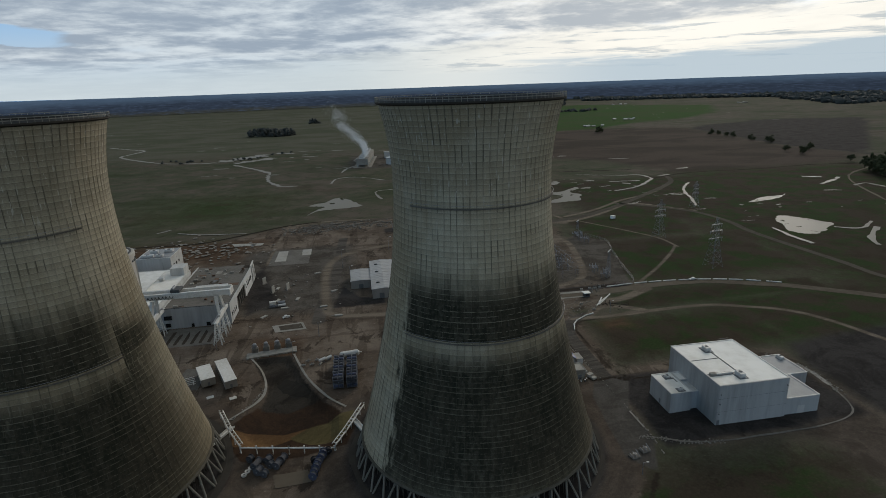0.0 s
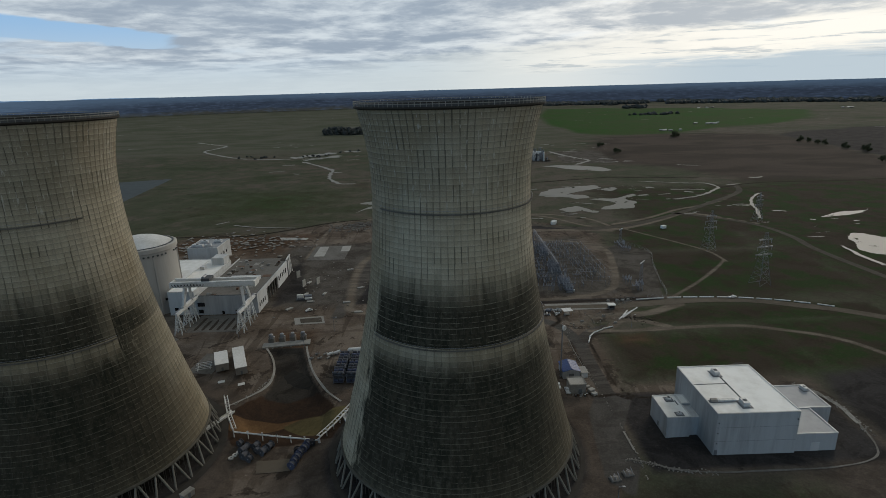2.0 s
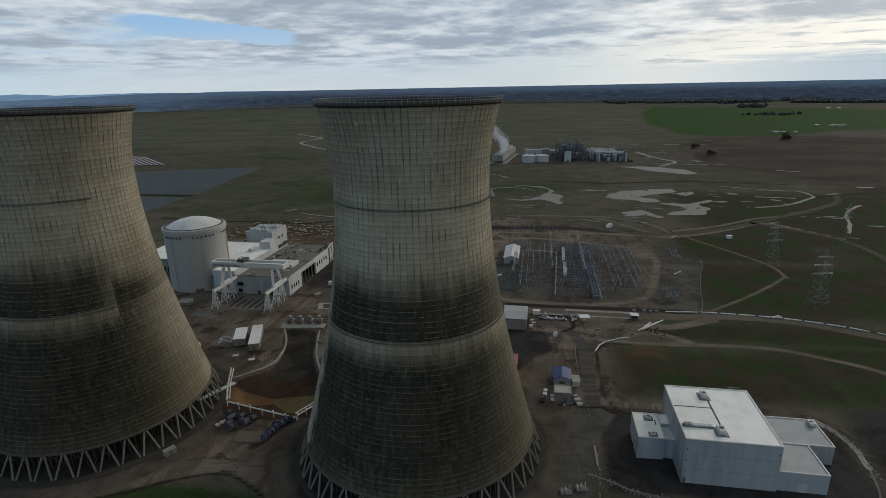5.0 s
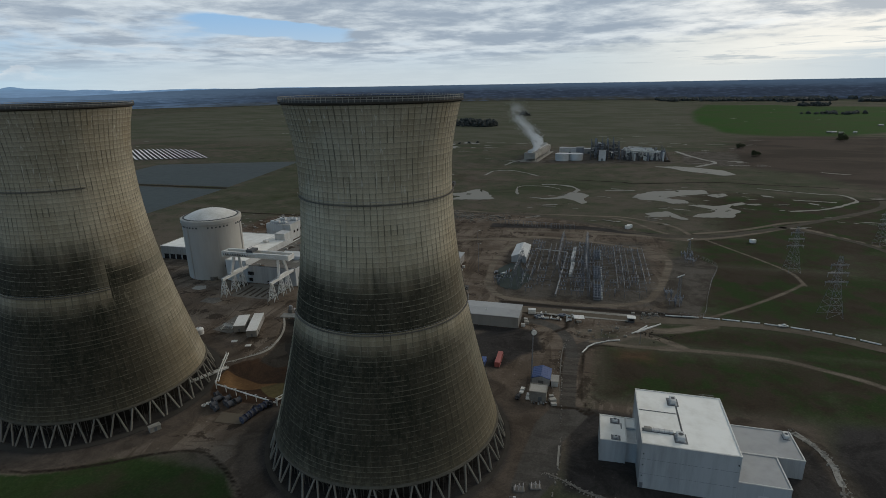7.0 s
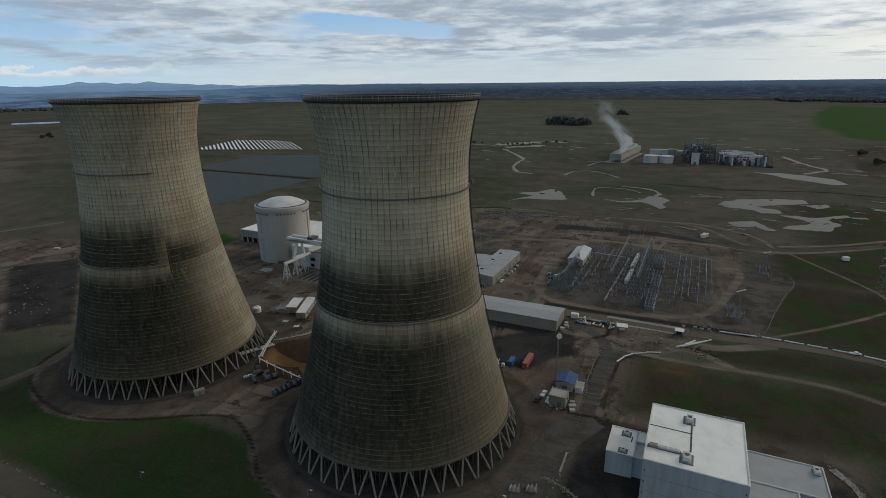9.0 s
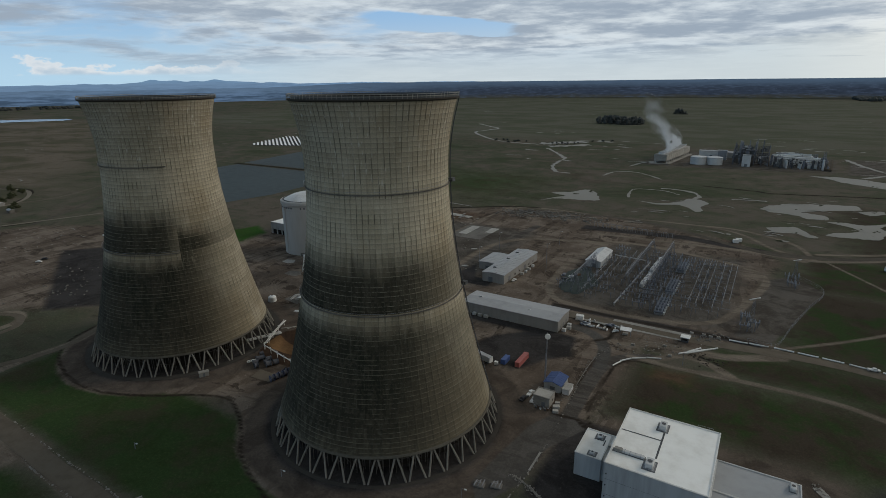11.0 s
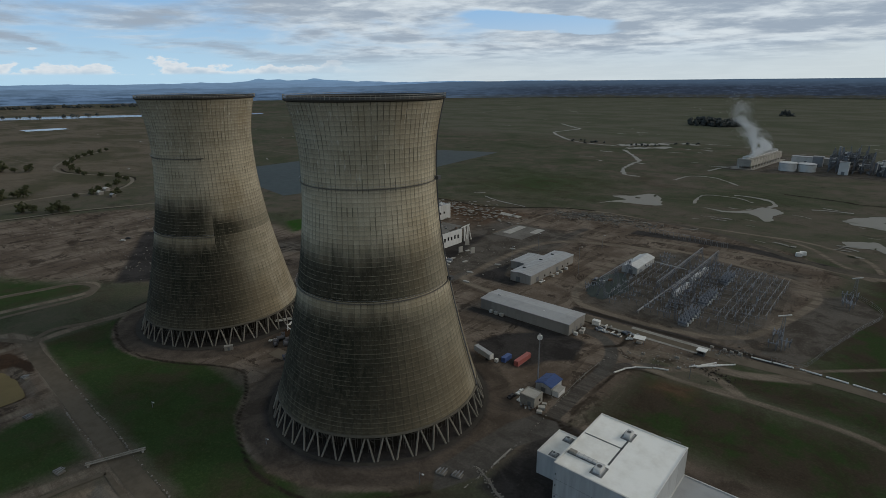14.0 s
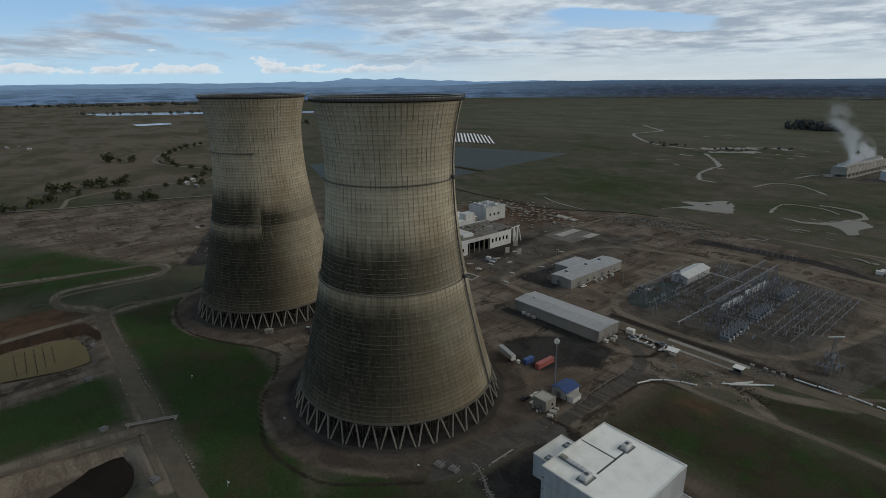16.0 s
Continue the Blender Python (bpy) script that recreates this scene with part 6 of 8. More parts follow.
# black sheet painted in for the shaded depth behind the bays
part("bay_back", cbox(e - 9, -22, -0.2, e - 8.6, 4, 9.5), M_GLASS_SHADE, turb, "near-black panel for the shade in open bays")
for x, z, w, h in ((-16.5, 5.8, 4.6, 2.6), (-17, 1.2, 3.0, 2.4), (-3, 0.2, 1.6, 2.2), (6, 0.2, 2.4, 2.4)):
    window(turb, x, -42, z, "s", w, h)
deck = part("deck", cbox(-19.3, -41.4, 11.3, 19.0, 39.4, 11.9), M_CONCD, turb, "bare brown roof deck")
rnd = random.Random(11)
for k in range(26):
    x, y = rnd.uniform(-17, 14), rnd.uniform(-39, 34)
    w, h = rnd.uniform(1.5, 6), rnd.uniform(2, 9)
    # flat patches on the closed deck; near-black ones stand in for shaded openings
    part("deck_opening", cbox(x, y, 11.88, min(x + w, 18.5), min(y + h, 39), 11.94 + 0.002 * k), (M_SOIL, M_GLASS_SHADE, M_CONC, M_RUST, M_SOIL)[k % 5], deck)
for k in range(22):
    x, y = rnd.uniform(-18, 17), rnd.uniform(-40, 38)
    part("deck_rubble", cbox(x, y, 11.95, x + rnd.uniform(0.5, 3), y + rnd.uniform(0.5, 2), 12.3 + rnd.random() * 0.8, 0.1), (M_PLAINW, M_CONC, M_RUST)[k % 3], deck)
part("deck_kerb", cbox(-19.9, -42, 12.8, 19.6, -41.2, 13.1), M_SEAM, turb)
part("low_shed", cbox(-8, -20, 11.95, 12, -8, 14.6, 0.15), M_WALLW, turb, "low pale roof house")

# --- gantry crane on its runway
def runway(x):
    t = thing("crane_runway", x, 293, level(x, 293), "white steel trestle runway of a gantry crane", "crane runway", "crane runways")
    part("rail_beam", cbox(-0.7, -1.0, 11.4, 0.7, 30, 13.0, 0.08), M_WHITE, t)
    part("walkway", cbox(-1.6, -1.0, 12.9, -0.7, 30, 13.1), M_STEEL, t)
    for y in (0.3, 11.5, 20.0):
        tr = part("trestle", fresh(), M_WHITE, t)
        b2 = fresh()
        for sx in (-1, 1):
            for sy in (-1, 1):
                bar(b2, (sx * 2.2, y + sy * 2.2, 0), (sx * 0.6, y + sy * 0.7, 11.4), 0.30, 4)
        for h0, h1 in ((0.4, 4.2), (4.2, 7.8), (7.8, 11.0)):
            w0, w1 = 2.2 - 1.6 * h0 / 11.4, 2.2 - 1.6 * h1 / 11.4
            v0, v1 = 2.2 - 1.5 * h0 / 11.4, 2.2 - 1.5 * h1 / 11.4
            for s in (-1, 1):
                bar(b2, (s * w0, y - v0, h0), (s * w1, y + v1, h1), 0.17, 4)
                bar(b2, (-w0, y + s * v0, h0), (w1, y + s * v1, h1), 0.17, 4)
                bar(b2, (s * w1, y - v1, h1), (s * w1, y + v1, h1), 0.15, 4)
                bar(b2, (-w1, y + s * v1, h1), (w1, y + s * v1, h1), 0.15, 4)
        b2.to_mesh(tr.data)
        b2.free()
    return t


runway(-122)
runway(-85.5)
crane = thing("gantry_crane", -103.7, 308, level(-103.7, 308) + 13.0, "white double-girder gantry crane standing on a trestle runway", "crane")
for y in (-3.2, 3.2):
    part("girder", cbox(-25.2, y - 0.8, 12.0, 25.2, y + 0.8, 15.4, 0.12), M_WHITE, crane, "deep white box girder")
for x in (-25.2, 25.2):
    part("end_tie", cbox(x - 0.5, -3.9, 11.4, x + 0.5, 3.9, 15.0, 0.1), M_WHITE, crane)
for sx in (-1, 1):
    for sy in (-1, 1):
        part("leg", bar(fresh(), (sx * 18.3, sy * 5.6, 0.6), (sx * 17.0, sy * 2.8, 11.3), 1.0, 4, 1.25), M_WHITE, crane)
    part("sill_beam", cbox(sx * 18.3 - 0.7, -7, 0.1, sx * 18.3 + 0.7, 7, 1.3, 0.08), M_WHITE, crane)
part("trolley", cbox(-6.5, -3.6, 15.4, -1.5, 3.6, 17.2, 0.2), M_SEAM, crane, "dark trolley")
part("hoist_drum", bar(fresh(), (-5.6, -2.4, 17.4), (-5.6, 2.4, 17.4), 0.8, 10), M_STEEL, crane)
for k in range(10):
    a, b2 = -24 + k * 1.9, -24 + (k + 1) * 1.9
    m2 = (a + b2) / 2
    loop = fresh()
    ring_a = None
    for x_, z_ in ((a, 14.2), (m2 - 0.55, 12.9), (m2, 12.5), (m2 + 0.55, 12.9), (b2, 14.2)):
        row = [loop.verts.new((x_ + dx, -4.3 + dy, z_)) for dx, dy in ((-0.12, -0.12), (0.12, -0.12), (0.12, 0.12), (-0.12, 0.12))]
        if ring_a:
            for i in range(4):
                loop.faces.new((ring_a[i], ring_a[(i + 1) % 4], row[(i + 1) % 4], row[i]))
        ring_a = row
    part("cable_loop", loop, M_CABLE, crane, "looped black festoon cable")

# ---------------------------------------------------------------- things in the yard
def here(name, x, y, label, category, group="", turn=0.0, up=0.0):
    return thing(name, x, y, level(x, y) + up, label, category, group, turn)


# white pipeline on posts round the mud basin
def pipeline(pts, label, step_m=5.4, high=2.6, ladder=False):
    a0 = Vector((*pts[0], 0))
    t = here("pipeline", *pts[0], label, "pipeline", "white pipelines round the basin")
    loc = [Vector((p[0] - a0.x, p[1] - a0.y, high)) for p in pts]
    for a, b in zip(loc[:-1], loc[1:]):
        part("pipe", bar(fresh(), a, b, 0.33, 8), M_WHITE, t)
        n = max(1, int((b - a).length / step_m))
        for k in range(n + 1):
            c = a.lerp(b, k / n)
            p = part("post", bar(fresh(), (c.x, c.y, -1.5), (c.x, c.y, high + 0.9), 0.2, 6), M_WHITE, t)
            part("cap", bar(fresh(), (c.x - 0.4, c.y, high + 0.9), (c.x + 0.4, c.y, high + 0.9), 0.18, 4), M_WHITE, p)
        if ladder:
            d = (b - a).normalized()
            s = Vector((-d.y, d.x, 0)) * 1.3
            part("pipe", bar(fresh(), a + s + Vector((0, 0, 0.5)), b + s + Vector((0, 0, 0.5)), 0.22, 6), M_WHITE, t)
            for k in range(int((b - a).length / 2.2)):
                c = a + d * (1 + k * 2.2)
                part("rung", bar(fresh(), c, c + s + Vector((0, 0, 0.5)), 0.14, 4), M_WHITE, t)
    return t


pipeline([(-69, 221), (-62, 206), (-55.5, 194.5)], "white double pipe with rungs on posts beside the basin", 6, 3.0, True)
pipeline([(-55.2, 194), (-36, 190), (-18, 186.5)], "white pipe on a row of posts between the towers", 5.5)
pipeline([(-17.6, 186.6), (-13.5, 195), (-6, 213)], "white double pipe with rungs on posts beside the basin", 4.5, 2.6, True)
for x, y, ln, tr in ((-66.5, 204, 19, 62), (-7.5, 198, 17, -66)):
    w = here("white_channel", x, y, "long white open steel channel lying beside the basin", "channel", "white channels", tr)
    part("base_plate", cbox(-ln / 2, -1.0, 0.5, ln / 2, 1.0, 0.7), M_WHITE, w)
    for s in (-1, 1):
        part("flange", cbox(-ln / 2, s * 0.9 - 0.1, 0.7, ln / 2, s * 0.9 + 0.1, 1.3), M_WHITE, w)
    for k in (-0.4, 0, 0.4):
        part("foot", cbox(k * ln - 0.3, -0.8, -0.8, k * ln + 0.3, 0.8, 0.5), M_CONC, w)


# cable reels
def reel(x, y, r, w, turn, flange, core, label):
    t = here("cable_reel", x, y, label, "cable reel", "cable reels between the towers", turn)
    part("drum", bar(fresh(), (0, -w / 2, r), (0, w / 2, r), r * 0.8, 18), core, t)
    for s in (-1, 1):
        f = fresh()
        n = 20
        rings = [[f.verts.new((rr * math.cos(2 * math.pi * k / n), s * w / 2 + yy, r + rr * math.sin(2 * math.pi * k / n))) for k in range(n)]
                 for rr, yy in ((r * 0.22, -0.06), (r, -0.06), (r, 0.06), (r * 0.22, 0.06))]
        for i in range(4):
            p, q = rings[i], rings[(i + 1) % 4]
            for k in range(n):
                f.faces.new((p[k], p[(k + 1) % n], q[(k + 1) % n], q[k]))
        bmesh.ops.recalc_face_normals(f, faces=f.faces)
        fl = part("flange", f, flange, t)
        for k in range(4):
            a = math.pi * k / 4
            part("spoke", bar(fresh(), (-r * 0.9 * math.cos(a), s * (w / 2 + 0.08), r - r * 0.9 * math.sin(a)), (r * 0.9 * math.cos(a), s * (w / 2 + 0.08), r + r * 0.9 * math.sin(a)), 0.06, 4), core, fl)
    part("hub", bar(fresh(), (0, -w / 2 - 0.2, r), (0, w / 2 + 0.2, r), r * 0.16, 10), M_STEEL, t)
    return t


for x, y, r, w, tr in ((-50.5, 188, 1.5, 1.6, -25), (-47.6, 184.5, 1.6, 4.2, -25), (-46.2, 180.4, 1.6, 2.6, -25), (-43.8, 178.6, 1.5, 1.6, -20), (-43.6, 186.4, 1.6, 2.6, -25),
                       (-42.2, 183.6, 1.5, 1.8, -25), (-39.6, 182.8, 1.7, 2.6, -25), (-38.0, 186.2, 1.6, 2.6, -25)):
    reel(x, y, r, w, tr, M_REELG, M_REELG, "grey wooden cable reel standing on its rims")
for k, (x, y) in enumerate(((-25.4, 172.4), (-25.0, 174.8), (-24.6, 177.2), (-24.1, 179.6), (-23.0, 182.4), (-22.2, 184.8))):
    reel(x, y, 1.65, 1.5, -18, M_REEL, M_REELG, "blue steel cable reel in a row")
for x, y in ((-20.6, 185.6), (-25.6, 181.6)):
    reel(x, y, 1.4, 1.4, 15, M_CABLE, M_CABLE, "black cable reel beside the blue row")
for k in range(3):
    w = here("white_drum", -51.6 + k * 0.9, 180.2 + k * 1.9, "white ring-shaped drum end on the soil", "drum", "white drums")
    part("ring", lathe(fresh(), [(0.45, 0), (1.0, 0), (1.0, 0.5), (0.45, 0.5)], 16, close=True), M_WHITE, w)
    part("core", lathe(fresh(), [(0.02, 0.02), (0.44, 0.02), (0.44, 0.3), (0.02, 0.3)], 12), M_SEAM, w)


# trailers, containers, huts
def trailer(x, y, lx, ly, h, turn, wall_m, roof_m, label, name="site_trailer", legs=0.9, doors=True):
    t = here(name, x, y, label, "trailer", turn=turn)
    part("body", cbox(-lx / 2, -ly / 2, legs, lx / 2, ly / 2, h - 0.2, 0.06), wall_m, t)
    part("roof", cbox(-lx / 2 - 0.15, -ly / 2 - 0.15, h - 0.2, lx / 2 + 0.15, ly / 2 + 0.15, h, 0.05), roof_m, t)
    for sx in (-0.4, 0.4):
        for sy in (-0.38, 0.38):
            part("pier", cbox(sx * lx - 0.2, sy * ly - 0.2, 0, sx * lx + 0.2, sy * ly + 0.2, legs), M_CONC, t)
    if doors:
        part("door", cbox(-0.5, -ly / 2 - 0.05, legs, 0.5, -ly / 2, legs + 2.0), M_DOOR, t)
        for k in (-0.3, 0.3):
            part("window", cbox(lx / 2, k * ly - 0.6, legs + 1.0, lx / 2 + 0.05, k * ly + 0.6, legs + 1.9), M_GLASS_SHADE, t)
    return t


trailer(-73.5, 255, 5.6, 25, 5.0, 23, M_METALW, M_WHITE, "long site trailer with a bright white roof")
trailer(-83.2, 255.5, 6.4, 15.5, 5.0, 23, M_METALW, M_WHITE, "short site trailer with a bright white roof")
skid = here("skid_frame", -93, 256, "white pipe skid lying on a concrete slab", "skid", turn=20)
for k in range(5):
    part("pipe", bar(fresh(), (-4, -4 + k * 1.8, 0.6), (4, -4 + k * 1.8, 0.6), 0.2, 6), M_WHITE, skid)
for s in (-3, 3):
    part("crossbeam", cbox(s - 0.2, -4.6, 0, s + 0.2, 4.4, 0.42), M_WHITE, skid)
for x, y in ((-78, 240), (-67, 237)):
    b = here("sheet_stack", x, y, "white square panel lying on the soil", "panel", "white panels", turn=20)
    part("sheet", cbox(-1.6, -1.2, 0.05, 1.6, 1.2, 0.25, 0.03), M_WHITE, b)
tk = here("white_tank", -104.4, 244, "small round white tank behind the tower", "tank")
part("tank_shell", lathe(fresh(), [(2.6, 0), (2.6, 3.0), (1.8, 3.6), (0.02, 3.8)], 20), M_WHITE, tk)
part("manway", lathe(fresh(), [(0.5, 3.6), (0.5, 4.0), (0.02, 4.0)], 10), M_STEEL, tk)


def container(x, y, lx, ly, h, material, label, turn=0.0):
    t = here("shipping_container", x, y, label, "container", turn=turn)
    bm = fresh()
    n = int(max(lx, ly) / 0.6)
    box(bm, -lx / 2, -ly / 2, 0.15, lx / 2, ly / 2, h, 0.04)
    part("body", bm, material, t)
    along_y = ly > lx
    for k in range(n):
        f = -0.5 + (k + 0.5) / n
        for s in (-1, 1):
            if along_y:
                part("corrugation", cbox(s * lx / 2 - 0.04, f * ly - 0.14, 0.3, s * lx / 2 + 0.04, f * ly + 0.14, h - 0.15), material, t)
            else:
                part("corrugation", cbox(f * lx - 0.14, s * ly / 2 - 0.04, 0.3, f * lx + 0.14, s * ly / 2 + 0.04, h - 0.15), material, t)
    for s in (-1, 1):
        if along_y:
            part("door_leaf", cbox(s * lx / 4 - lx / 4 + 0.05, -ly / 2 - 0.06, 0.3, s * lx / 4 + lx / 4 - 0.05, -ly / 2, h - 0.15), material, t)
        else:
            part("door_leaf", cbox(lx / 2, s * ly / 4 - ly / 4 + 0.05, 0.3, lx / 2 + 0.06, s * ly / 4 + ly / 4 - 0.05, h - 0.15), material, t)
    part("floor_rail", cbox(-lx / 2, -ly / 2, 0, lx / 2, ly / 2, 0.15), M_SEAM, t)
    return t


container(72.5, 247.5, 2.5, 12.2, 2.9, M_REDBOX, "faded red shipping container on dark soil")
container(65.0, 244.0, 2.5, 6.1, 2.7, M_BLUEBOX, "faded blue shipping container on dark soil")
semi = here("box_trailer", 53.5, 240.0, "grey box trailer parked beside the containers", "trailer", turn=-16)
part("box_body", cbox(-6.6, -1.3, 1.2, 6.6, 1.3, 4.0, 0.06), M_UNIT, semi)
part("roof_sheet", cbox(-6.6, -1.3, 4.0, 6.6, 1.3, 4.08), M_METALR, semi)
part("rear_door", cbox(6.6, -1.25, 1.25, 6.68, 1.25, 3.9), M_WHITE, semi)
part("landing_leg", cbox(-4.0, -0.8, 0, -3.7, 0.8, 1.2), M_STEEL, semi)
for x in (3.6, 5.0):
    for s in (-1, 1):
        w = part("wheel", bar(fresh(), (x, s * 1.0, 0.55), (x, s * 1.35, 0.55), 0.55, 12), M_RUBBER, semi)
        part("rim", bar(fresh(), (x, s * 1.34, 0.55), (x, s * 1.38, 0.55), 0.28, 10), M_STEEL, w)
b = here("white_box", 62.2, 239.2, "small white generator box beside a trailer", "generator")
part("casing", cbox(-0.8, -0.8, 0.2, 0.8, 0.8, 2.0, 0.08), M_WHITE, b)
part("skid_base", cbox(-0.9, -0.9, 0, 0.9, 0.9, 0.2), M_SEAM, b)

hut = here("pump_hut", 95, 219.6, "square concrete block hut with a pale flat roof", "hut")
walls(hut, -3.7, -3.4, 3.7, 3.4, 4.6, M_CONC, 0.3, -1.5)
flat_roof(hut, -3.9, -3.6, 3.9, 3.6, 4.8, M_PLAINW, edge=M_CONC)
door(hut, 1.0, -3.4, "s", 1.6, 2.4)
window(hut, 3.7, 1.0, 1.5, "e", 1.2, 1.2)
for k in range(7):
    j = here("drum", 92.5 + k * 1.05, 214.9 - (k % 2) * 0.9, "small drum and junk at a hut's foot", "drum", "junk round the hut")
    part("barrel", lathe(fresh(), [(0.38, 0), (0.40, 0.3), (0.38, 0.6), (0.40, 0.9), (0.02, 0.92)], 10), (M_PLAINW, M_SEAM, M_RUST, M_WHITE)[k % 4], j)
    part("lid", lathe(fresh(), [(0.40, 0.90), (0.42, 0.95), (0.02, 0.96)], 10), M_STEEL, j)
for x, y, s in ((101.5, 217.5, 1.5), (102.2, 214.6, 1.2), (100.8, 221, 1.0)):
    c = here("crate", x, y, "pale wooden crate on the soil", "crate", "junk round the hut", turn=20 * s)
    part("crate_body", cbox(-s, -s * 0.7, 0.12, s, s * 0.7, 1.0 * s, 0.05), M_PLAINW, c)
    part("pallet", cbox(-s, -s * 0.7, 0, s, s * 0.7, 0.12), M_TRACKD, c)
blue = gable("blue_shed", 91.2, 229.5, 99.2, 239.3, 3.6, 1.3, "y", M_WALL, M_BLUE, "small pale shed with a bright blue gable roof", "shed", joints=0, ribs=6)
door(blue, 0, -4.9, "s", 2.4, 2.5)
side = here("lean_to", 101.5, 232.5, "pale lean-to box beside a blue-roofed shed", "lean-to")
part("walls", cbox(-1.6, -3.0, -0.3, 1.6, 3.0, 2.6, 0.05), M_UNIT, side)
part("roof_sheet", cbox(-1.8, -3.2, 2.6, 1.8, 3.2, 2.75), M_PLAINW, side)


def car(x, y, turn, paint, label, pickup=False):
    t = here("pickup_truck" if pickup else "parked_car", x, y, label, "car", "parked vehicles", turn)
    bm = fresh()
    prof = [(-2.3, 0.45), (-2.3, 0.95), (-1.6, 1.05), (-0.9, 1.6), (0.9, 1.62), (1.5, 1.05), (2.3, 0.95), (2.35, 0.45)]
    if pickup:
        prof = [(-2.6, 0.5), (-2.6, 1.1), (-0.5, 1.1), (-0.4, 1.75), (1.0, 1.75), (1.5, 1.15), (2.6, 1.05), (2.65, 0.5)]
    va, vb = ([bm.verts.new((p, s * (0.9 if q < 1.3 else 0.72), q)) for p, q in prof] for s in (-1, 1))
    n = len(prof)
    for i in range(n):
        j = (i + 1) % n
        bm.faces.new((va[i], vb[i], vb[j], va[j]))
    bm.faces.new(va), bm.faces.new(vb[::-1])
    bmesh.ops.recalc_face_normals(bm, faces=bm.faces)
    body = part("body", bm, paint, t)
    part("windscreen", cbox(0.98, -0.7, 1.18, 1.3, 0.7, 1.6), M_GLASS_SHADE, body)
    part("side_window", cbox(-0.3, -0.84, 1.15, 0.9, 0.84, 1.5), M_GLASS_SHADE, body)
    for wx in (-1.5, 1.5):
        for s in (-1, 1):
            w = part("wheel", bar(fresh(), (wx, s * 0.7, 0.36), (wx, s * 0.95, 0.36), 0.36, 12), M_RUBBER, t)
            part("rim", bar(fresh(), (wx, s * 0.94, 0.36), (wx, s * 0.97, 0.36), 0.2, 8), M_STEEL, w)
    return t


car(86.2, 217.2, 82, M_CABLE, "dark parked car beside the pump hut")
car(87.4, 222.8, 85, M_WHITE, "white pickup truck beside the pump hut", True)
car(90.6, 218.5, 90, M_WHITE, "white pickup truck against the pump hut", True)
car(22.2, 351, 85, M_WHITE, "white pickup truck at a warehouse wall", True)
car(-52, 322, 30, M_WHITE, "white parked car on the wide yard")
car(223, 323, 8, M_WHITE, "white pickup truck on the main road", True)
car(-360, 272, 20, M_WHITE, "white pickup truck on the gravel lot", True)
car(-326, 202, 40, M_WHITE, "white parked car on the gravel lot")
car(-330, 208, 40, M_CABLE, "dark parked car on the gravel lot")
for x, y, w in ((22.0, 366, 2.4), (22.4, 372, 1.6), (22.0, 378, 2.8), (22.2, 386, 2.0), (79.5, 291, 2.2), (81, 295, 2.6), (80, 299, 2.0), (25, 286, 2.0), (29, 285.6, 2.4), (33, 285.6, 2.6)):
    c = here("storage_box", x, y, "pale storage box against a warehouse wall", "box", "boxes along the warehouses")
    part("box_body", cbox(-w / 2, -0.9, 0.1, w / 2, 0.9, 1.7, 0.06), M_PLAINW if w > 2.3 else M_UNIT, c)
    part("skid_base", cbox(-w / 2, -0.8, 0, w / 2, 0.8, 0.1), M_SEAM, c)

# tall mast with a round white lamp head
mast = here("light_mast", 90.6, 232.2, "tall grey mast with a round white lamp head", "mast")
part("pole", bar(fresh(), (0, 0, 0), (0, 0, 27.4), 0.42, 10, 0.26), M_STEEL, mast)
part("lamp_head", bar(fresh(), (0.35, -0.5, 26.0), (0.75, -1.1, 26.0), 1.25, 20), M_WHITE, mast, "round white lamp head")
part("rim", bar(fresh(), (0.30, -0.42, 26.0), (0.36, -0.51, 26.0), 1.35, 20), M_SEAM, mast)
for k in range(2):
    part("bracket", bar(fresh(), (0, 0, 25.4 + k), (0.5, -0.7, 25.4 + k), 0.09, 4), M_STEEL, mast)


def lamp_post(x, y, h, label="slim grey lamp post", arm=1.5):
    t = here("lamp_post", x, y, label, "lamp post", "yard lamp posts")
    part("pole", bar(fresh(), (0, 0, 0), (0, 0, h), 0.16, 6, 0.09), M_STEEL, t)
    part("arm", bar(fresh(), (0, 0, h - 0.2), (arm, 0, h), 0.07, 4), M_STEEL, t)
    part("lantern", cbox(arm - 0.3, -0.25, h - 0.1, arm + 0.6, 0.25, h + 0.14, 0.04), M_UNIT, t)
    return t


for x, y, h in ((-12, 364, 17), (35, 380, 22), (-19, 414, 15), (143, 283, 8), (-85, 286, 9), (-42, 266, 10), (-30, 290, 9), (20, 452, 12), (54, 95, 3), (30, 127, 3), (92, 150, 5), (-30, 108, 3)):
    lamp_post(x, y, h)

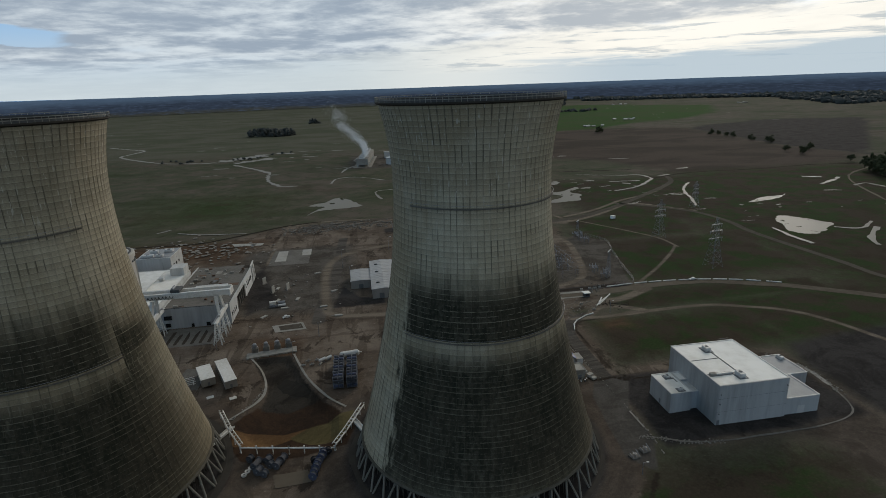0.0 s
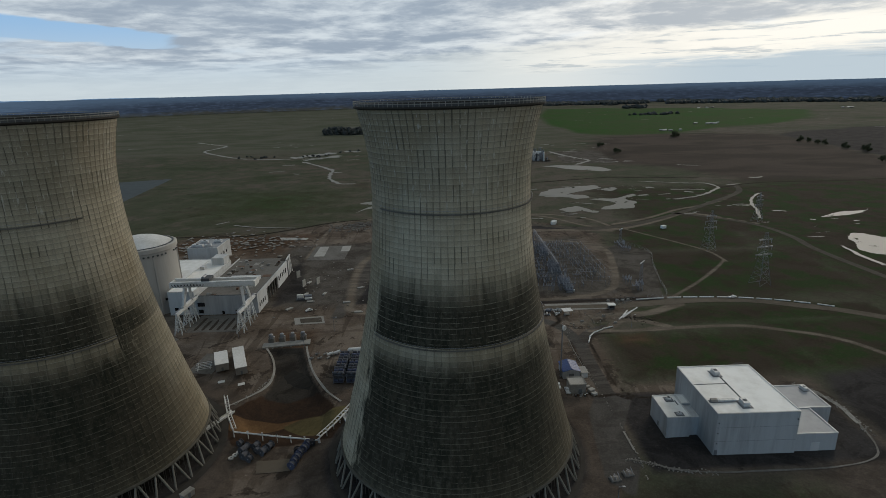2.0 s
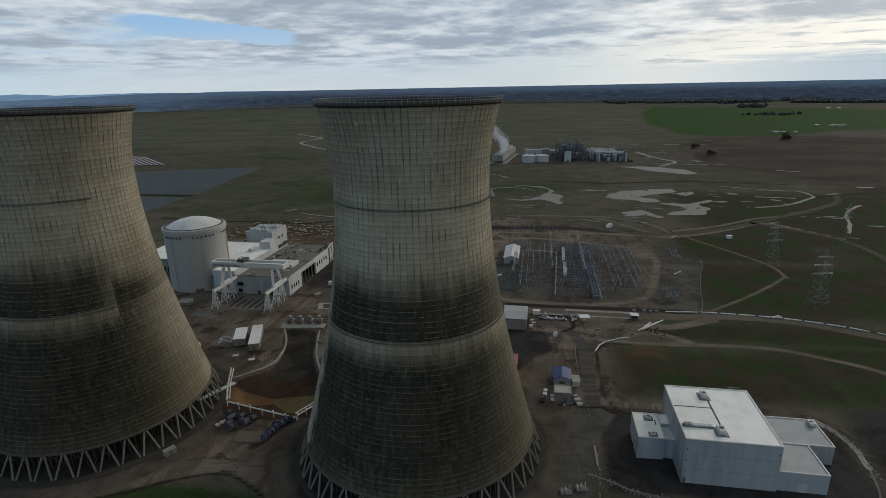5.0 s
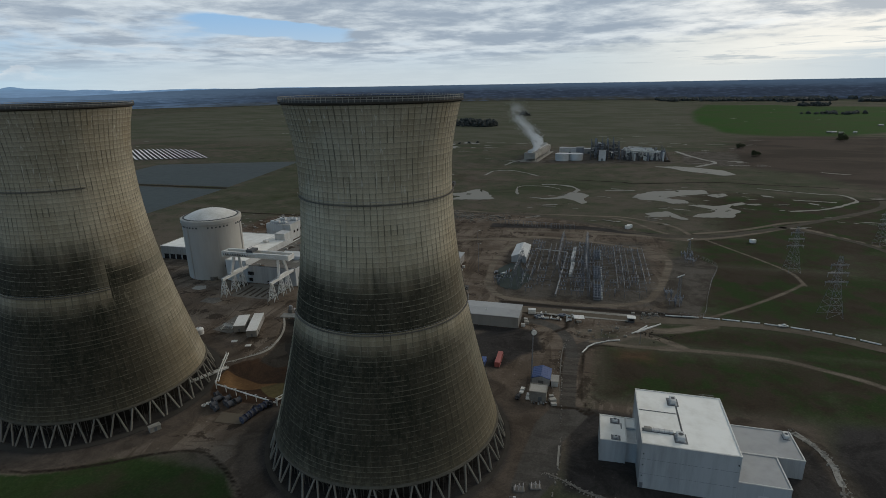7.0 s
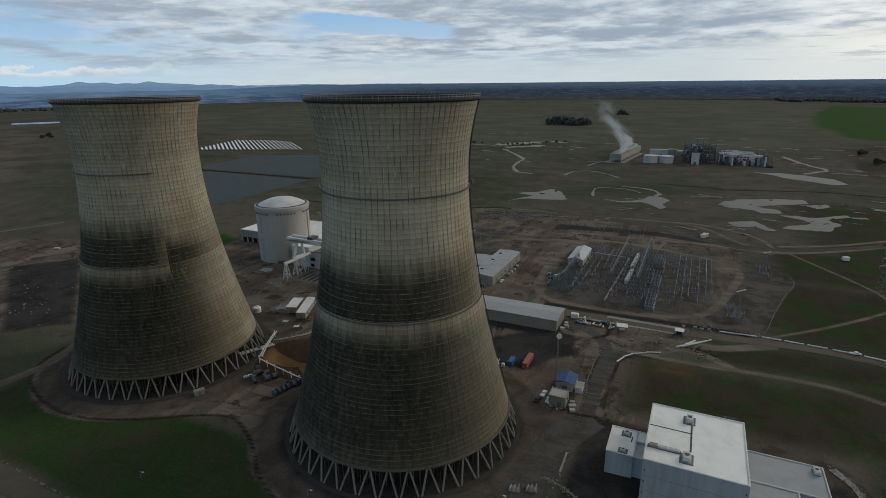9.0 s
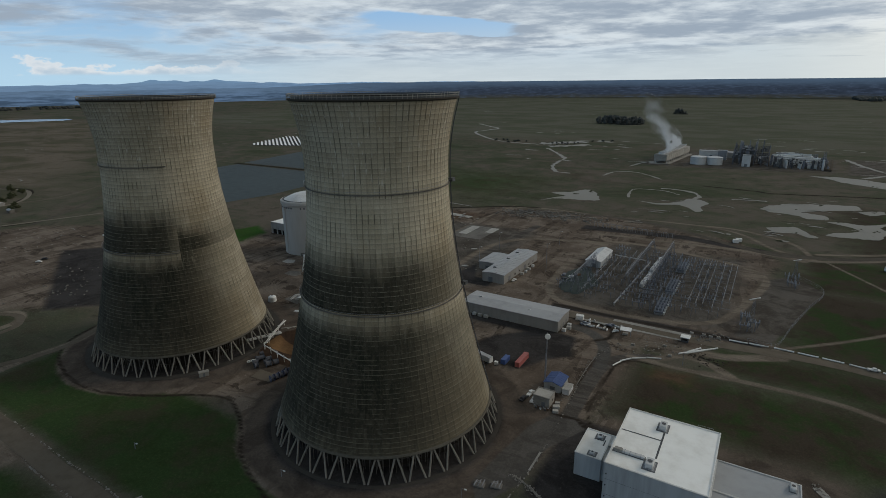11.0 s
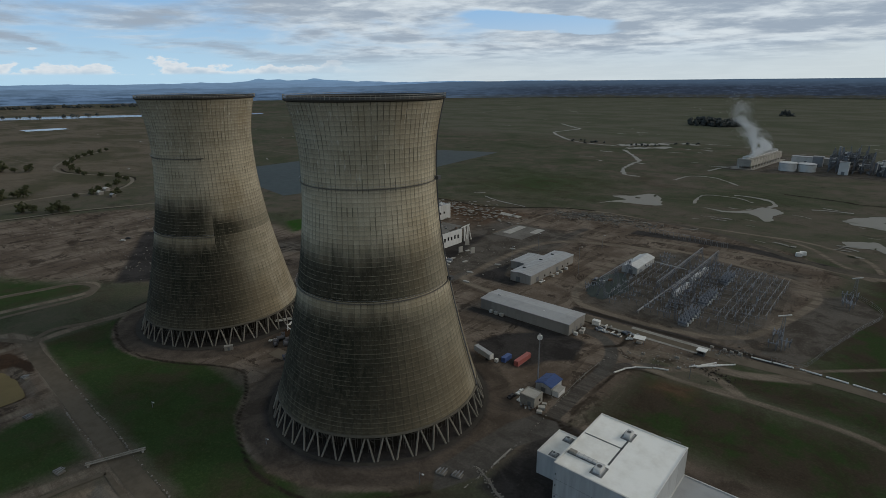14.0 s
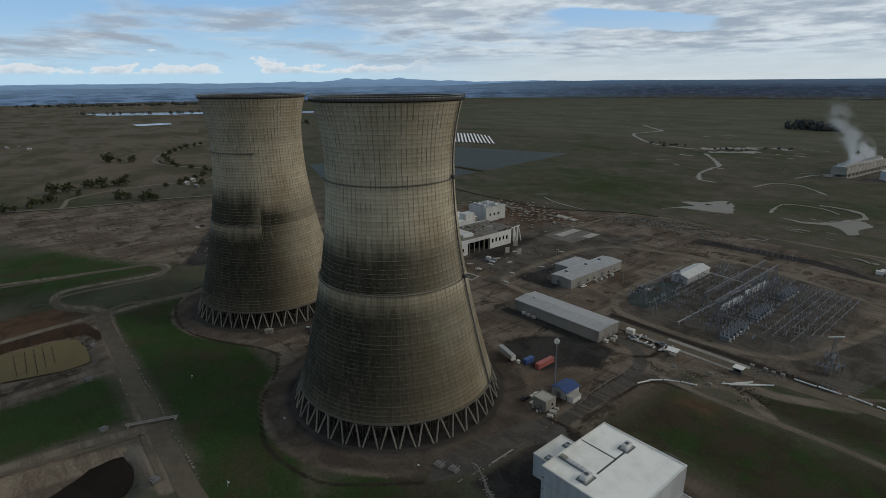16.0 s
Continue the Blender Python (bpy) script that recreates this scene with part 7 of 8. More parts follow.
# pumps at the head of the basin
plat = here("pump_platform", -54, 274.5, "pale concrete pump platform at the head of the mud basin", "platform", turn=8)
part("slab", cbox(-13, -2.6, -0.6, 13, 3.2, 0.7, 0.08), M_CONC, plat)
for k in range(6):
    part("pier", cbox(-12.6 + k * 4.9, -3.2, -2.6, -11.6 + k * 4.9, -2.4, 0.8), M_CONC, plat)
for k in range(4):
    p = here("pump_unit", -63 + k * 5.8, 277.2 + k * 0.8, "tall grey vertical pump unit on a platform", "pump", "pumps at the basin head", up=0.7)
    part("motor", lathe(fresh(), [(1.0, 2.2), (1.15, 2.4), (1.15, 4.3), (0.8, 4.7), (0.02, 4.8)], 14), M_STEEL, p)
    part("housing", cbox(-1.6, -1.4, -0.9, 1.6, 1.4, 2.2, 0.15), M_CONCD, p)
    part("discharge_pipe", bar(fresh(), (0, 1.2, 0.8), (0, 4.5, 0.8), 0.55, 10), M_STEEL, p)
    for s in (-1, 1):
        part("guard_frame", bar(fresh(), (s * 1.5, -1.3, 2.2), (s * 1.2, -1.0, 4.9), 0.12, 4), M_CONC, p)
for k in range(5):
    p = here("valve_set", -36 + k * 2.2, 256 + (k % 2) * 4.5, "pale valve and pipe set beside the basin", "valve", "valves beside the basin", turn=15 * k)
    part("valve_body", bar(fresh(), (-1.2, 0, 0.8), (1.2, 0, 0.8), 0.45, 8), M_CONC, p)
    part("riser", bar(fresh(), (0, 0, 0), (0, 0, 2.0), 0.2, 6), M_STEEL, p)
    part("hand_wheel", lathe(fresh(), [(0.45, 2.0), (0.6, 2.0), (0.6, 2.1), (0.45, 2.1)], 10, close=True), M_RUST, p)
for k in range(2):
    p = here("white_vessel", -26.5 + k * 3.2, 259 + k * 1.6, "white slanting vessel on a stand", "vessel", "white vessels", turn=30)
    part("vessel_body", bar(fresh(), (-1.8, 0, 1.2), (1.6, 0, 1.6), 0.8, 10), M_WHITE, p)
    part("stand", cbox(-1, -0.5, 0, 1, 0.5, 0.8), M_STEEL, p)
tank = here("horizontal_tank", -12.5, 261.2, "long white horizontal tank on saddles", "tank", turn=8)
bm = fresh()
bar(bm, (-4.4, 0, 2.0), (4.4, 0, 2.0), 1.6, 16)
bar(bm, (4.4, 0, 2.0), (5.1, 0, 2.0), 1.6, 16, 0.9)
bar(bm, (-5.1, 0, 2.0), (-4.4, 0, 2.0), 0.9, 16, 1.6)
part("tank_shell", bm, M_WHITE, tank)
for s in (-3, 3):
    part("saddle", cbox(s - 0.3, -1.4, 0, s + 0.3, 1.4, 1.3), M_STEEL, tank)
part("nozzle", bar(fresh(), (5.1, 0, 2.0), (6.6, 0, 2.0), 0.25, 6), M_WHITE, tank)
for i in range(2):
    rack = here("drum_rack", -17.6 + i * 6.4, 243, "steel rack stacked with dark blue drums", "rack", "drum racks")
    for k in range(5):
        for s in (-1, 1):
            part("upright", bar(fresh(), (s * 2.4, -11.5 + k * 5.7, 0), (s * 2.4, -11.5 + k * 5.7, 6.2), 0.14, 4), M_STEEL, rack)
    for h in (0.3, 2.3, 4.3):
        part("shelf", cbox(-2.5, -12, h, 2.5, 12, h + 0.15), M_STEELB, rack)
    for j, h in enumerate((0.45, 2.45, 4.45)):
        for k in range(9):
            for s in (-1.2, 1.2):
                part("drum", bar(fresh(), (s - 1.0, -11 + k * 2.7, h + 0.75), (s + 1.0, -11 + k * 2.7, h + 0.75), 0.74, 8), M_REELG if (k + j) % 3 else M_REEL, rack)


# white pipe lengths along the roads
def laid_pipe(x, y, ln, turn, r=0.38, up=0.0):
    t = here("pipe_length", x, y, "white pipe length lying on the ground", "pipe", "white pipe lengths", turn, up)
    part("pipe", bar(fresh(), (-ln / 2, 0, r), (ln / 2, 0, r), r, 8), M_WHITE, t)
    part("collar", bar(fresh(), (ln / 2 - 0.5, 0, r), (ln / 2, 0, r), r * 1.15, 8), M_WHITE, t)
    part("sleeper", cbox(-0.2, -0.7, -0.1, 0.2, 0.7, 0.05), M_TRACKD, t)


for x, y, ln, tr in ((114.6, 268.5, 6.5, 68), (117.6, 274.6, 6.5, 52), (123, 279.4, 7, 33), (129.5, 283.2, 7, 20), (143.2, 298.5, 11, 48), (146.5, 300.6, 12, 46), (150, 305, 10, 42), (146, 303, 9, 55),
                     (153.5, 308, 8, 47), (165, 324.6, 9, 3), (174.5, 325.4, 9, 2), (186, 326, 9, -2), (196.5, 325.6, 9, -3), (207, 325, 9, -4), (218, 323.8, 9, -8), (231, 321.6, 9, -12), (241, 319, 9, -16), (251, 315.8, 9, -20),
                     (261, 311.6, 9, -26), (272, 306, 9, -30)):
    laid_pipe(x, y, ln, tr)
for x, y in ((142, 323.5), (148, 324.3), (151.6, 323.6), (155.4, 324.6), (117, 293), (132, 300), (136, 290)):
    c = here("concrete_block", x, y, "pale concrete block at the roadside", "block", "blocks at the roadside")
    part("block_body", cbox(-0.9, -0.6, -0.1, 0.9, 0.6, 1.0, 0.1), M_CONC, c)
    part("lifting_eye", lathe(fresh(), [(0.1, 1.0), (0.18, 1.0), (0.18, 1.12), (0.1, 1.12)], 8, close=True), M_RUST, c)
guard = here("guard_hut", 140.2, 311.6, "small dark guard hut with a white roof", "hut")
part("walls", cbox(-1.8, -1.6, 0, 1.8, 1.6, 2.7, 0.04), M_SEAM, guard)
part("roof_slab", cbox(-2.4, -2.2, 2.7, 2.4, 2.2, 3.0, 0.05), M_WHITE, guard)
part("window", cbox(-1.2, -1.66, 1.1, 1.2, -1.6, 2.1), M_GLASS_SHADE, guard)
can = here("canopy", 110.5, 304, "white canopy roof on thin posts", "canopy", turn=8)
part("roof_sheet", cbox(-3.0, -2.6, 3.2, 3.0, 2.6, 3.4, 0.04), M_WHITE, can)
for sx in (-1, 1):
    for sy in (-1, 1):
        part("post", bar(fresh(), (sx * 2.7, sy * 2.3, 0), (sx * 2.7, sy * 2.3, 3.2), 0.1, 4), M_STEEL, can)
part("table", cbox(-1.5, -1, 0, 1.5, 1, 1.1, 0.1), M_PLAINW, can)
wb = here("white_cabinet", 82.5, 310.5, "white equipment cabinet beside the pipe yard", "cabinet", turn=5)
part("casing", cbox(-2.2, -1.5, 0.2, 2.2, 1.5, 3.0, 0.1), M_WHITE, wb)
part("skid_base", cbox(-2.3, -1.6, 0, 2.3, 1.6, 0.2), M_SEAM, wb)
rnd = random.Random(21)
for k in range(26):
    x, y = rnd.uniform(85, 108), rnd.uniform(303.5, 312.5)
    p = here("pipe_fitting", x, y, "pale pipe fitting stacked in a pipe yard", "pipe fitting", "pipe yard", turn=rnd.uniform(0, 180))
    r = rnd.uniform(0.3, 0.7)
    part("fitting", bar(fresh(), (-rnd.uniform(0.5, 2.2), 0, r), (rnd.uniform(0.5, 2.2), 0, r), r, 8), (M_UNIT, M_WHITE, M_STEELB, M_PLAINW)[k % 4], p)
    part("end_flange", bar(fresh(), (0, 0, r * 0.5), (0, 0, r * 2.1), r * 0.7, 8), M_STEEL, p)

# valve clutter by the near tower and basin heads
for x, y in ((94, 159.5), (99.5, 162), (-63, 70), (-13, 68), (-105, 78.5), (34, 76)):
    p = here("valve_chamber", x, y, "pale concrete chamber with pipework", "chamber", "valve chambers", turn=12)
    part("chamber_slab", cbox(-2, -1.4, 0, 2, 1.4, 0.5, 0.08), M_CONCD, p)
    for k in range(3):
        part("pipe", bar(fresh(), (-1.6 + k * 1.4, -1.3, 0.8), (-1.1 + k * 1.4, 1.5, 0.8 + 0.4 * k), 0.18, 6), M_STEEL, p)
    part("hand_wheel", lathe(fresh(), [(0.5, 1.4), (0.7, 1.4), (0.7, 1.5), (0.5, 1.5)], 10, close=True), M_STEEL, p)
bridge = here("pipe_bridge", -5, 84.5, "twin pale pipes crossing the plant road", "pipe bridge", turn=68, up=0.5)
for s in (-0.6, 0.6):
    part("pipe", bar(fresh(), (-10, s, 0.6), (10, s, 0.6), 0.28, 8), M_CONC, bridge)
for s in (-9, 9):
    part("pier", cbox(s - 0.4, -1.1, -1, s + 0.4, 1.1, 0.35), M_CONC, bridge)
sump = [((-9, 20), (1, 79)), ((1, 79), (36, 78))]
for i, (a, b) in enumerate(sump):
    ribbon("sump_wall", [a, ((a[0] + b[0]) / 2, (a[1] + b[1]) / 2), b], (2.0, 1.8)[i], M_TRACK, 0.2, "tan concrete bank of the sump", "kerb", wob=0.06)
for k in range(4):
    d = here("mooring_post", 18 + k * 6, 40 + k * 7, "thin pale post in the sump", "post", "sump posts")
    part("post", bar(fresh(), (0, 0, 0), (0, 0, 4.5), 0.12, 5), M_CONC, d)
    part("base_plate", cbox(-0.3, -0.3, 0, 0.3, 0.3, 0.2), M_CONC, d)

# pale stone edge round the storage building and other kerbs
def stone_edge(name, pts, count, spread_m, size, label, material=M_RUBBLE, seed=3, flat=0.6):
    rnd = random.Random(seed)
    line = spline(pts, 10)
    bm = bmesh.new()
    for _ in range(count):
        i = rnd.randrange(len(line) - 1)
        c = line[i].lerp(line[i + 1], rnd.random())
        x, y = c.x + rnd.gauss(0, spread_m), c.y + rnd.gauss(0, spread_m)
        s = size * 0.62 * rnd.uniform(0.35, 1.3)
        m = pose(x, y, level(x, y) + s * 0.25, rnd.uniform(-33, 33) * flat, rnd.uniform(-33, 33) * flat, rnd.uniform(0, 180)) @ Matrix.Diagonal((s, s * rnd.uniform(0.5, 1), s * flat, 1))
        bmesh.ops.create_cube(bm, size=1, matrix=m)
    return solo(name, bm, material, label, "rubble", "stuff")


ribbon("edging", [(103, 170), (109.7, 167), (118, 162.5), (131, 160), (150, 160), (173, 160.6), (191, 164.6), (198, 172), (202, 186)], 0.8, M_CONCD, 0.2, "pale kerb round the storage building", "kerb", wob=0.4)
ribbon("edging_east", [(202, 186), (203, 198), (201, 208), (196, 216)], 2.2, M_CONC, 0.2, "pale stone edge round the storage building", "kerb", wob=0.4)
stone_edge("edge_stones", [(202, 178), (203, 198), (201, 208), (195, 217)], 240, 0.9, 0.9, "pale broken stones along the kerb")
stone_edge("edge_stones_south", [(102, 170), (110, 167), (118, 162.5), (131, 160)], 160, 0.7, 0.7, "pale broken stones along the kerb", seed=4)
stone_edge("gate_stones", [(100.5, 214), (101.5, 240), (103, 265), (107, 285)], 60, 0.8, 0.7, "pale rubble along the service road", seed=5)
stone_edge("lane_marks", [(105.4, 158), (106.8, 174), (106.2, 198), (104.8, 228), (103.6, 256)], 60, 0.15, 0.8, "broken pale lane marks", seed=6)
ribbon("service_kerb", [(103.4, 270), (103.1, 256), (103.5, 240), (104, 226)], 0.4, M_CONCD, 0.2, "pale kerb along the service road", "kerb", wob=0.25)
ribbon("service_bar", [(106.2, 187), (106.3, 181), (106.4, 175)], 0.8, M_CONC, 0.2, "white kerb length beside the paved corner", "kerb", wob=0.1)
stone_edge("road_stones", [(-120, 93), (-72, 91.5), (-45, 90.5), (-21, 90.5), (-3, 89.5), (23, 89), (45, 88.5)], 130, 0.15, 0.9, "broken pale edge stones of the plant road", seed=17, flat=0.3)
stone_edge("road_stones_south", [(-62, 82.5), (-45, 81.5), (-21, 81.5), (-8, 80.5)], 60, 0.15, 0.9, "broken pale edge stones of the plant road", seed=18, flat=0.3)
stone_edge("bank_rubble", [(146, 318), (152, 322), (158, 331)], 90, 2.2, 1.2, "heap of rubble beside the main road", M_CONCD, 7)
stone_edge("bank_rubble_low", [(143, 300), (150, 296), (158, 292)], 110, 3.0, 1.1, "heap of rubble beside the meadow", M_SOIL, 8)
stone_edge("north_rubble", [(-75, 545), (-48, 548), (-25, 553), (21, 552)], 300, 8.0, 3.2, "scattered rubble and scrap at the north edge", M_CONCD, 9, 0.3)
stone_edge("north_scrap", [(-60, 535), (-20, 545), (30, 548)], 150, 9.0, 2.0, "scattered pale scrap at the north edge", M_RUBBLE, 10)
stone_edge("west_scrap", [(-205, 470), (-160, 495), (-110, 480)], 300, 18.0, 4.6, "scattered pale slabs on brown soil", M_RUBBLE, 11, 0.10)
stone_edge("yard_scrap", [(-60, 420), (-45, 380), (-50, 340), (-40, 300)], 46, 15.0, 2.0, "scattered pale scrap in the wide yard", M_RUBBLE, 12, 0.25)
stone_edge("gate_scrap", [(112, 285), (125, 296), (140, 300), (115, 302)], 80, 6.0, 1.0, "scattered pale scrap beside the main road", M_RUBBLE, 13)
stone_edge("lot_scrap", [(-300, 190), (-250, 190), (-230, 175)], 70, 14.0, 1.6, "scattered scrap on the gravel lot", M_CONCD, 14)
stone_edge("field_scrap", [(-420, 150), (-400, 200), (-360, 240)], 60, 22.0, 1.4, "scattered pale scrap on bare soil", M_RUBBLE, 15)
stone_edge("basin_stones", [(-53, 240), (-57, 230), (-64, 219)], 60, 0.5, 0.8, "pale stone lip of the mud basin", M_CONC, 16)
for nm, pts in (("basin_lip", [(-65, 272), (-57, 258), (-52.5, 242), (-55, 231), (-62, 222), (-67, 217)]), ("basin_lip_east", [(-42, 271), (-36, 252), (-30, 238), (-22, 225), (-14, 216)])):
    ribbon(nm, pts, 1.1, M_CONC, 0.3, "pale concrete lip of the mud basin", "kerb", wob=0.2)
for x, y, tr in ((-61, 352, 70), (-48, 352, 80), (-64, 376, 75), (-30, 335, 10), (-24, 362, 30), (-55, 338, 5), (-66, 326, 50), (-38, 404, 20), (-20, 318, 0)):
    p = here("scrap_slab", x, y, "pale broken slab lying in the yard", "slab", "scrap slabs", turn=tr)
    part("slab_body", cbox(-2.2, -1.0, 0, 2.2, 1.0, 0.7, 0.12), M_PLAINW, p)
    part("broken_edge", cbox(2.2, -0.6, 0, 3.1, 0.5, 0.5, 0.1), M_CONC, p)

for x, y, tr in ((-75, 389, 62), (-66, 369, 70), (-56.5, 373, 66)):
    p = here("standing_panel", x, y, "pale concrete panel standing upright in the yard", "panel", "standing panels", turn=tr)
    part("panel", cbox(-1.9, -0.25, 0, 1.9, 0.25, 5.2, 0.08), M_PLAINW, p)
    part("footing", cbox(-2.4, -0.9, 0, 2.4, 0.9, 0.4, 0.05), M_CONCD, p)
    part("prop", bar(fresh(), (0.6, 2.6, 0), (0.6, 0.25, 3.4), 0.14, 4), M_STEEL, p)
skid = here("equipment_skid", -60, 343, "grey and white machinery skid standing in the wide yard", "machinery", turn=8)
part("skid_frame", cbox(-5.5, -2.6, 0.2, 5.5, 2.6, 0.6, 0.05), M_SEAM, skid)
part("cabin", cbox(-4.8, 0.2, 0.6, -0.6, 2.4, 3.2, 0.12), M_WHITE, skid, "white machinery cabin")
part("tank", bar(fresh(), (0.4, 1.2, 1.8), (5.0, 1.2, 1.8), 1.1, 12), M_STEEL, skid)
part("tray", cbox(0.6, -2.4, 0.6, 5.2, -0.4, 1.5, 0.08), M_UNIT, skid)
for k in range(3):
    part("pipe", bar(fresh(), (-4.6, -2.2 + k * 0.7, 0.9 + 0.2 * k), (0.2, -2.2 + k * 0.7, 1.1), 0.16, 6), M_STEELB, skid)

# ---------------------------------------------------------------- substation
pool("crushed_stone", [(52, 363), (50, 385), (56, 402), (63, 402), (73, 377), (73, 362), (69, 348), (60, 347)], surface("teal_stone", (0.052, 0.064, 0.061), (0.036, 0.038, 0.034), size=4, spec=0.05), 0.2, "blue-grey crushed stone bed", "gravel bed", wob=0.2, drape=True)
shed = gable("relay_house", 56, 408, 67.5, 442, 4.6, 2.0, "y", M_WALL, M_UNIT, "white relay house with a pale gable roof", "shed", joints=0, ribs=10)
door(shed, 1, -17, "s", 3, 3)


def gantry_line(x, y0, y1, h, n, name="bus_gantry", m=M_STEELB, label="blue-grey lattice gantry carrying the main bus"):
    t = here(name, x, y0, label, "gantry", "lattice gantries")
    L_ = y1 - y0
    for k in range(n):
        y = L_ * k / (n - 1)
        for s in (-1, 1):
            part("leg", lattice(fresh(), (s * 3.0, y, 0), (s * 0.3, y, h), 1.3, 0.8, 7, 0.075), m, t)
    part("girder", lattice(fresh(), (0, -3, h), (0, L_ + 3, h), 1.6, 1.6, max(4, int(L_ / 4)), 0.08), m, t)
    part("top_beam", bar(fresh(), (0, -4, h + 1.1), (0, L_ + 4, h + 1.1), 0.2, 4), M_STEEL, t, "pale top beam")
    return t


gantry_line(113, 345, 432, 19.5, 6)
gantry_line(66, 352, 396, 13.5, 3)
gantry_line(93, 380, 470, 9.0, 4, label="low blue-grey lattice gantry")


def bus_pipe(x, y0, y1, h, posts, r=0.10, m=M_STEEL):
    t = here("bus_pipe", x, y0, "pale tubular busbar on insulator posts", "busbar", "parallel busbars")
    part("tube", bar(fresh(), (0, 0, h), (0, y1 - y0, h), r, 6), m, t)
    for k in range(posts):
        y = (y1 - y0) * (k + 0.5) / posts
        p = part("post", bar(fresh(), (0, y, 0), (0, y, h * 0.62), 0.16, 4), M_STEEL, t)
        part("insulator", lathe(fresh(), [(0.16, h * 0.62), (0.30, h * 0.70), (0.16, h * 0.74), (0.30, h * 0.82), (0.16, h * 0.86), (0.26, h * 0.94), (0.12, h)], 6, 0, y), M_INSUL, p)


for x, a, b in ((134.5, 354, 452), (138.8, 357, 453), (142.6, 360, 454), (148.2, 355, 453), (152.8, 371, 452), (156.4, 374, 452)):
    bus_pipe(x, a, b, 4.6, 7)


def crossing(x0, x1, y, h):
    """A low tube running across the bays on slim posts."""
    t = here("crossing_bus", x0, y, "thin grey tube crossing the switch bays on posts", "busbar", "crossing busbars")
    part("tube", bar(fresh(), (0, 0, h), (x1 - x0, 0, h), 0.07, 5), M_STEEL, t)
    for k in range(5):
        x = (x1 - x0) * (k + 0.5) / 5
        part("post", bar(fresh(), (x, 0, 0), (x, 0, h), 0.10, 4), M_STEELB, t)
        part("insulator", lathe(fresh(), [(0.10, h - 1.2), (0.24, h - 0.9), (0.12, h - 0.7), (0.24, h - 0.4), (0.10, h)], 6, x, 0), M_INSUL, t)


for k in range(17):
    crossing(98 if k % 3 else 106, 158 if k % 2 else 152, 348 + k * 6.4, 5.6 + 0.5 * (k % 3))
for k in range(8):
    crossing(68, 92, 352 + k * 9.5, 4.2)
for x, a, b in ((71, 352, 430), (75, 356, 430), (79, 380, 440), (84, 400, 455), (88, 404, 455)):
    bus_pipe(x, a, b, 3.6, 6)
wbus = here("white_bus_duct", 94.5, 341, "long white bus duct on low piers", "bus duct", turn=-2)
part("duct", cbox(-0.4, 0, 1.2, 0.4, 96, 2.0, 0.1), M_STEEL, wbus)
for k in range(14):
    part("pier", cbox(-0.5, 1 + k * 7.2, 0, 0.5, 1.8 + k * 7.2, 1.2), M_CONC, wbus)
for a, b in ((382, 410), (416, 450)):
    c = here("switch_cabinet_row", 102.5, a, "row of tall white switch cabinets", "cabinets", "white cabinet rows", turn=-2)
    n = int((b - a) / 2.4)
    for k in range(n):
        d = part("cabinet", cbox(-1.2, k * 2.4, 0, 1.2, k * 2.4 + 2.2, 2.6 + (k % 3) * 0.25, 0.06), M_UNIT, c)
        part("cabinet_door", cbox(1.2, k * 2.4 + 0.2, 0.3, 1.25, k * 2.4 + 2.0, 3.0), M_UNIT, d)
cross = here("cross_bus", 73, 428, "white horizontal bus linking two gantries", "busbar", turn=-8)
part("tube", bar(fresh(), (0, 0, 6.0), (24, 0, 6.0), 0.25, 6), M_UNIT, cross)
for x in (0.5, 12, 23.5):
    part("post", bar(fresh(), (x, 0, 0), (x, 0, 6.0), 0.2, 4), M_STEEL, cross)


def breaker():
    t = thing("circuit_breaker", 0, 0, 0, "grey three-pole circuit breaker with bushings", "breaker", "circuit breakers")
    part("tank", bar(fresh(), (-2.6, 0, 1.9), (2.6, 0, 1.9), 0.85, 10), M_STEELB, t)
    part("frame", cbox(-2.2, -0.7, 0, 2.2, 0.7, 1.1, 0.08), M_STEEL, t)
    for x in (-2.0, 0, 2.0):
        for s in (-1, 1):
            part("bushing", bar(fresh(), (x, s * 0.4, 2.5), (x + 0.1, s * 1.5, 5.6), 0.26, 7, 0.12), M_INSUL, t)
    part("control_box", cbox(2.7, -0.6, 0.4, 3.5, 0.6, 2.2, 0.05), M_UNIT, t)
    return t


first = None
for y0, y1 in ((341, 366), (379, 405), (427, 446)):
    y = y0
    while y < y1:
        m = pose(121, y, level(121, y), 0, 0, 0)
        if first is None:
            first = breaker()
            first.matrix_world = m
        else:
            copy_thing(first, m)
        y += 4.6


def disconnect():
    t = thing("disconnect_switch", 0, 0, 0, "steel stand with three insulator posts", "switch", "disconnect switches")
    for s in (-1, 1):
        part("leg", bar(fresh(), (s * 1.8, 0, 0), (s * 1.8, 0, 3.0), 0.14, 4), M_STEELB, t)
    part("beam", cbox(-2.6, -0.25, 3.0, 2.6, 0.25, 3.3), M_STEELB, t)
    for x in (-2.2, 0, 2.2):
        part("insulator", lathe(fresh(), [(0.14, 3.3), (0.26, 3.6), (0.14, 3.8), (0.26, 4.1), (0.14, 4.3), (0.26, 4.6), (0.1, 5.0)], 6, x, 0), M_INSUL, t)
    return t


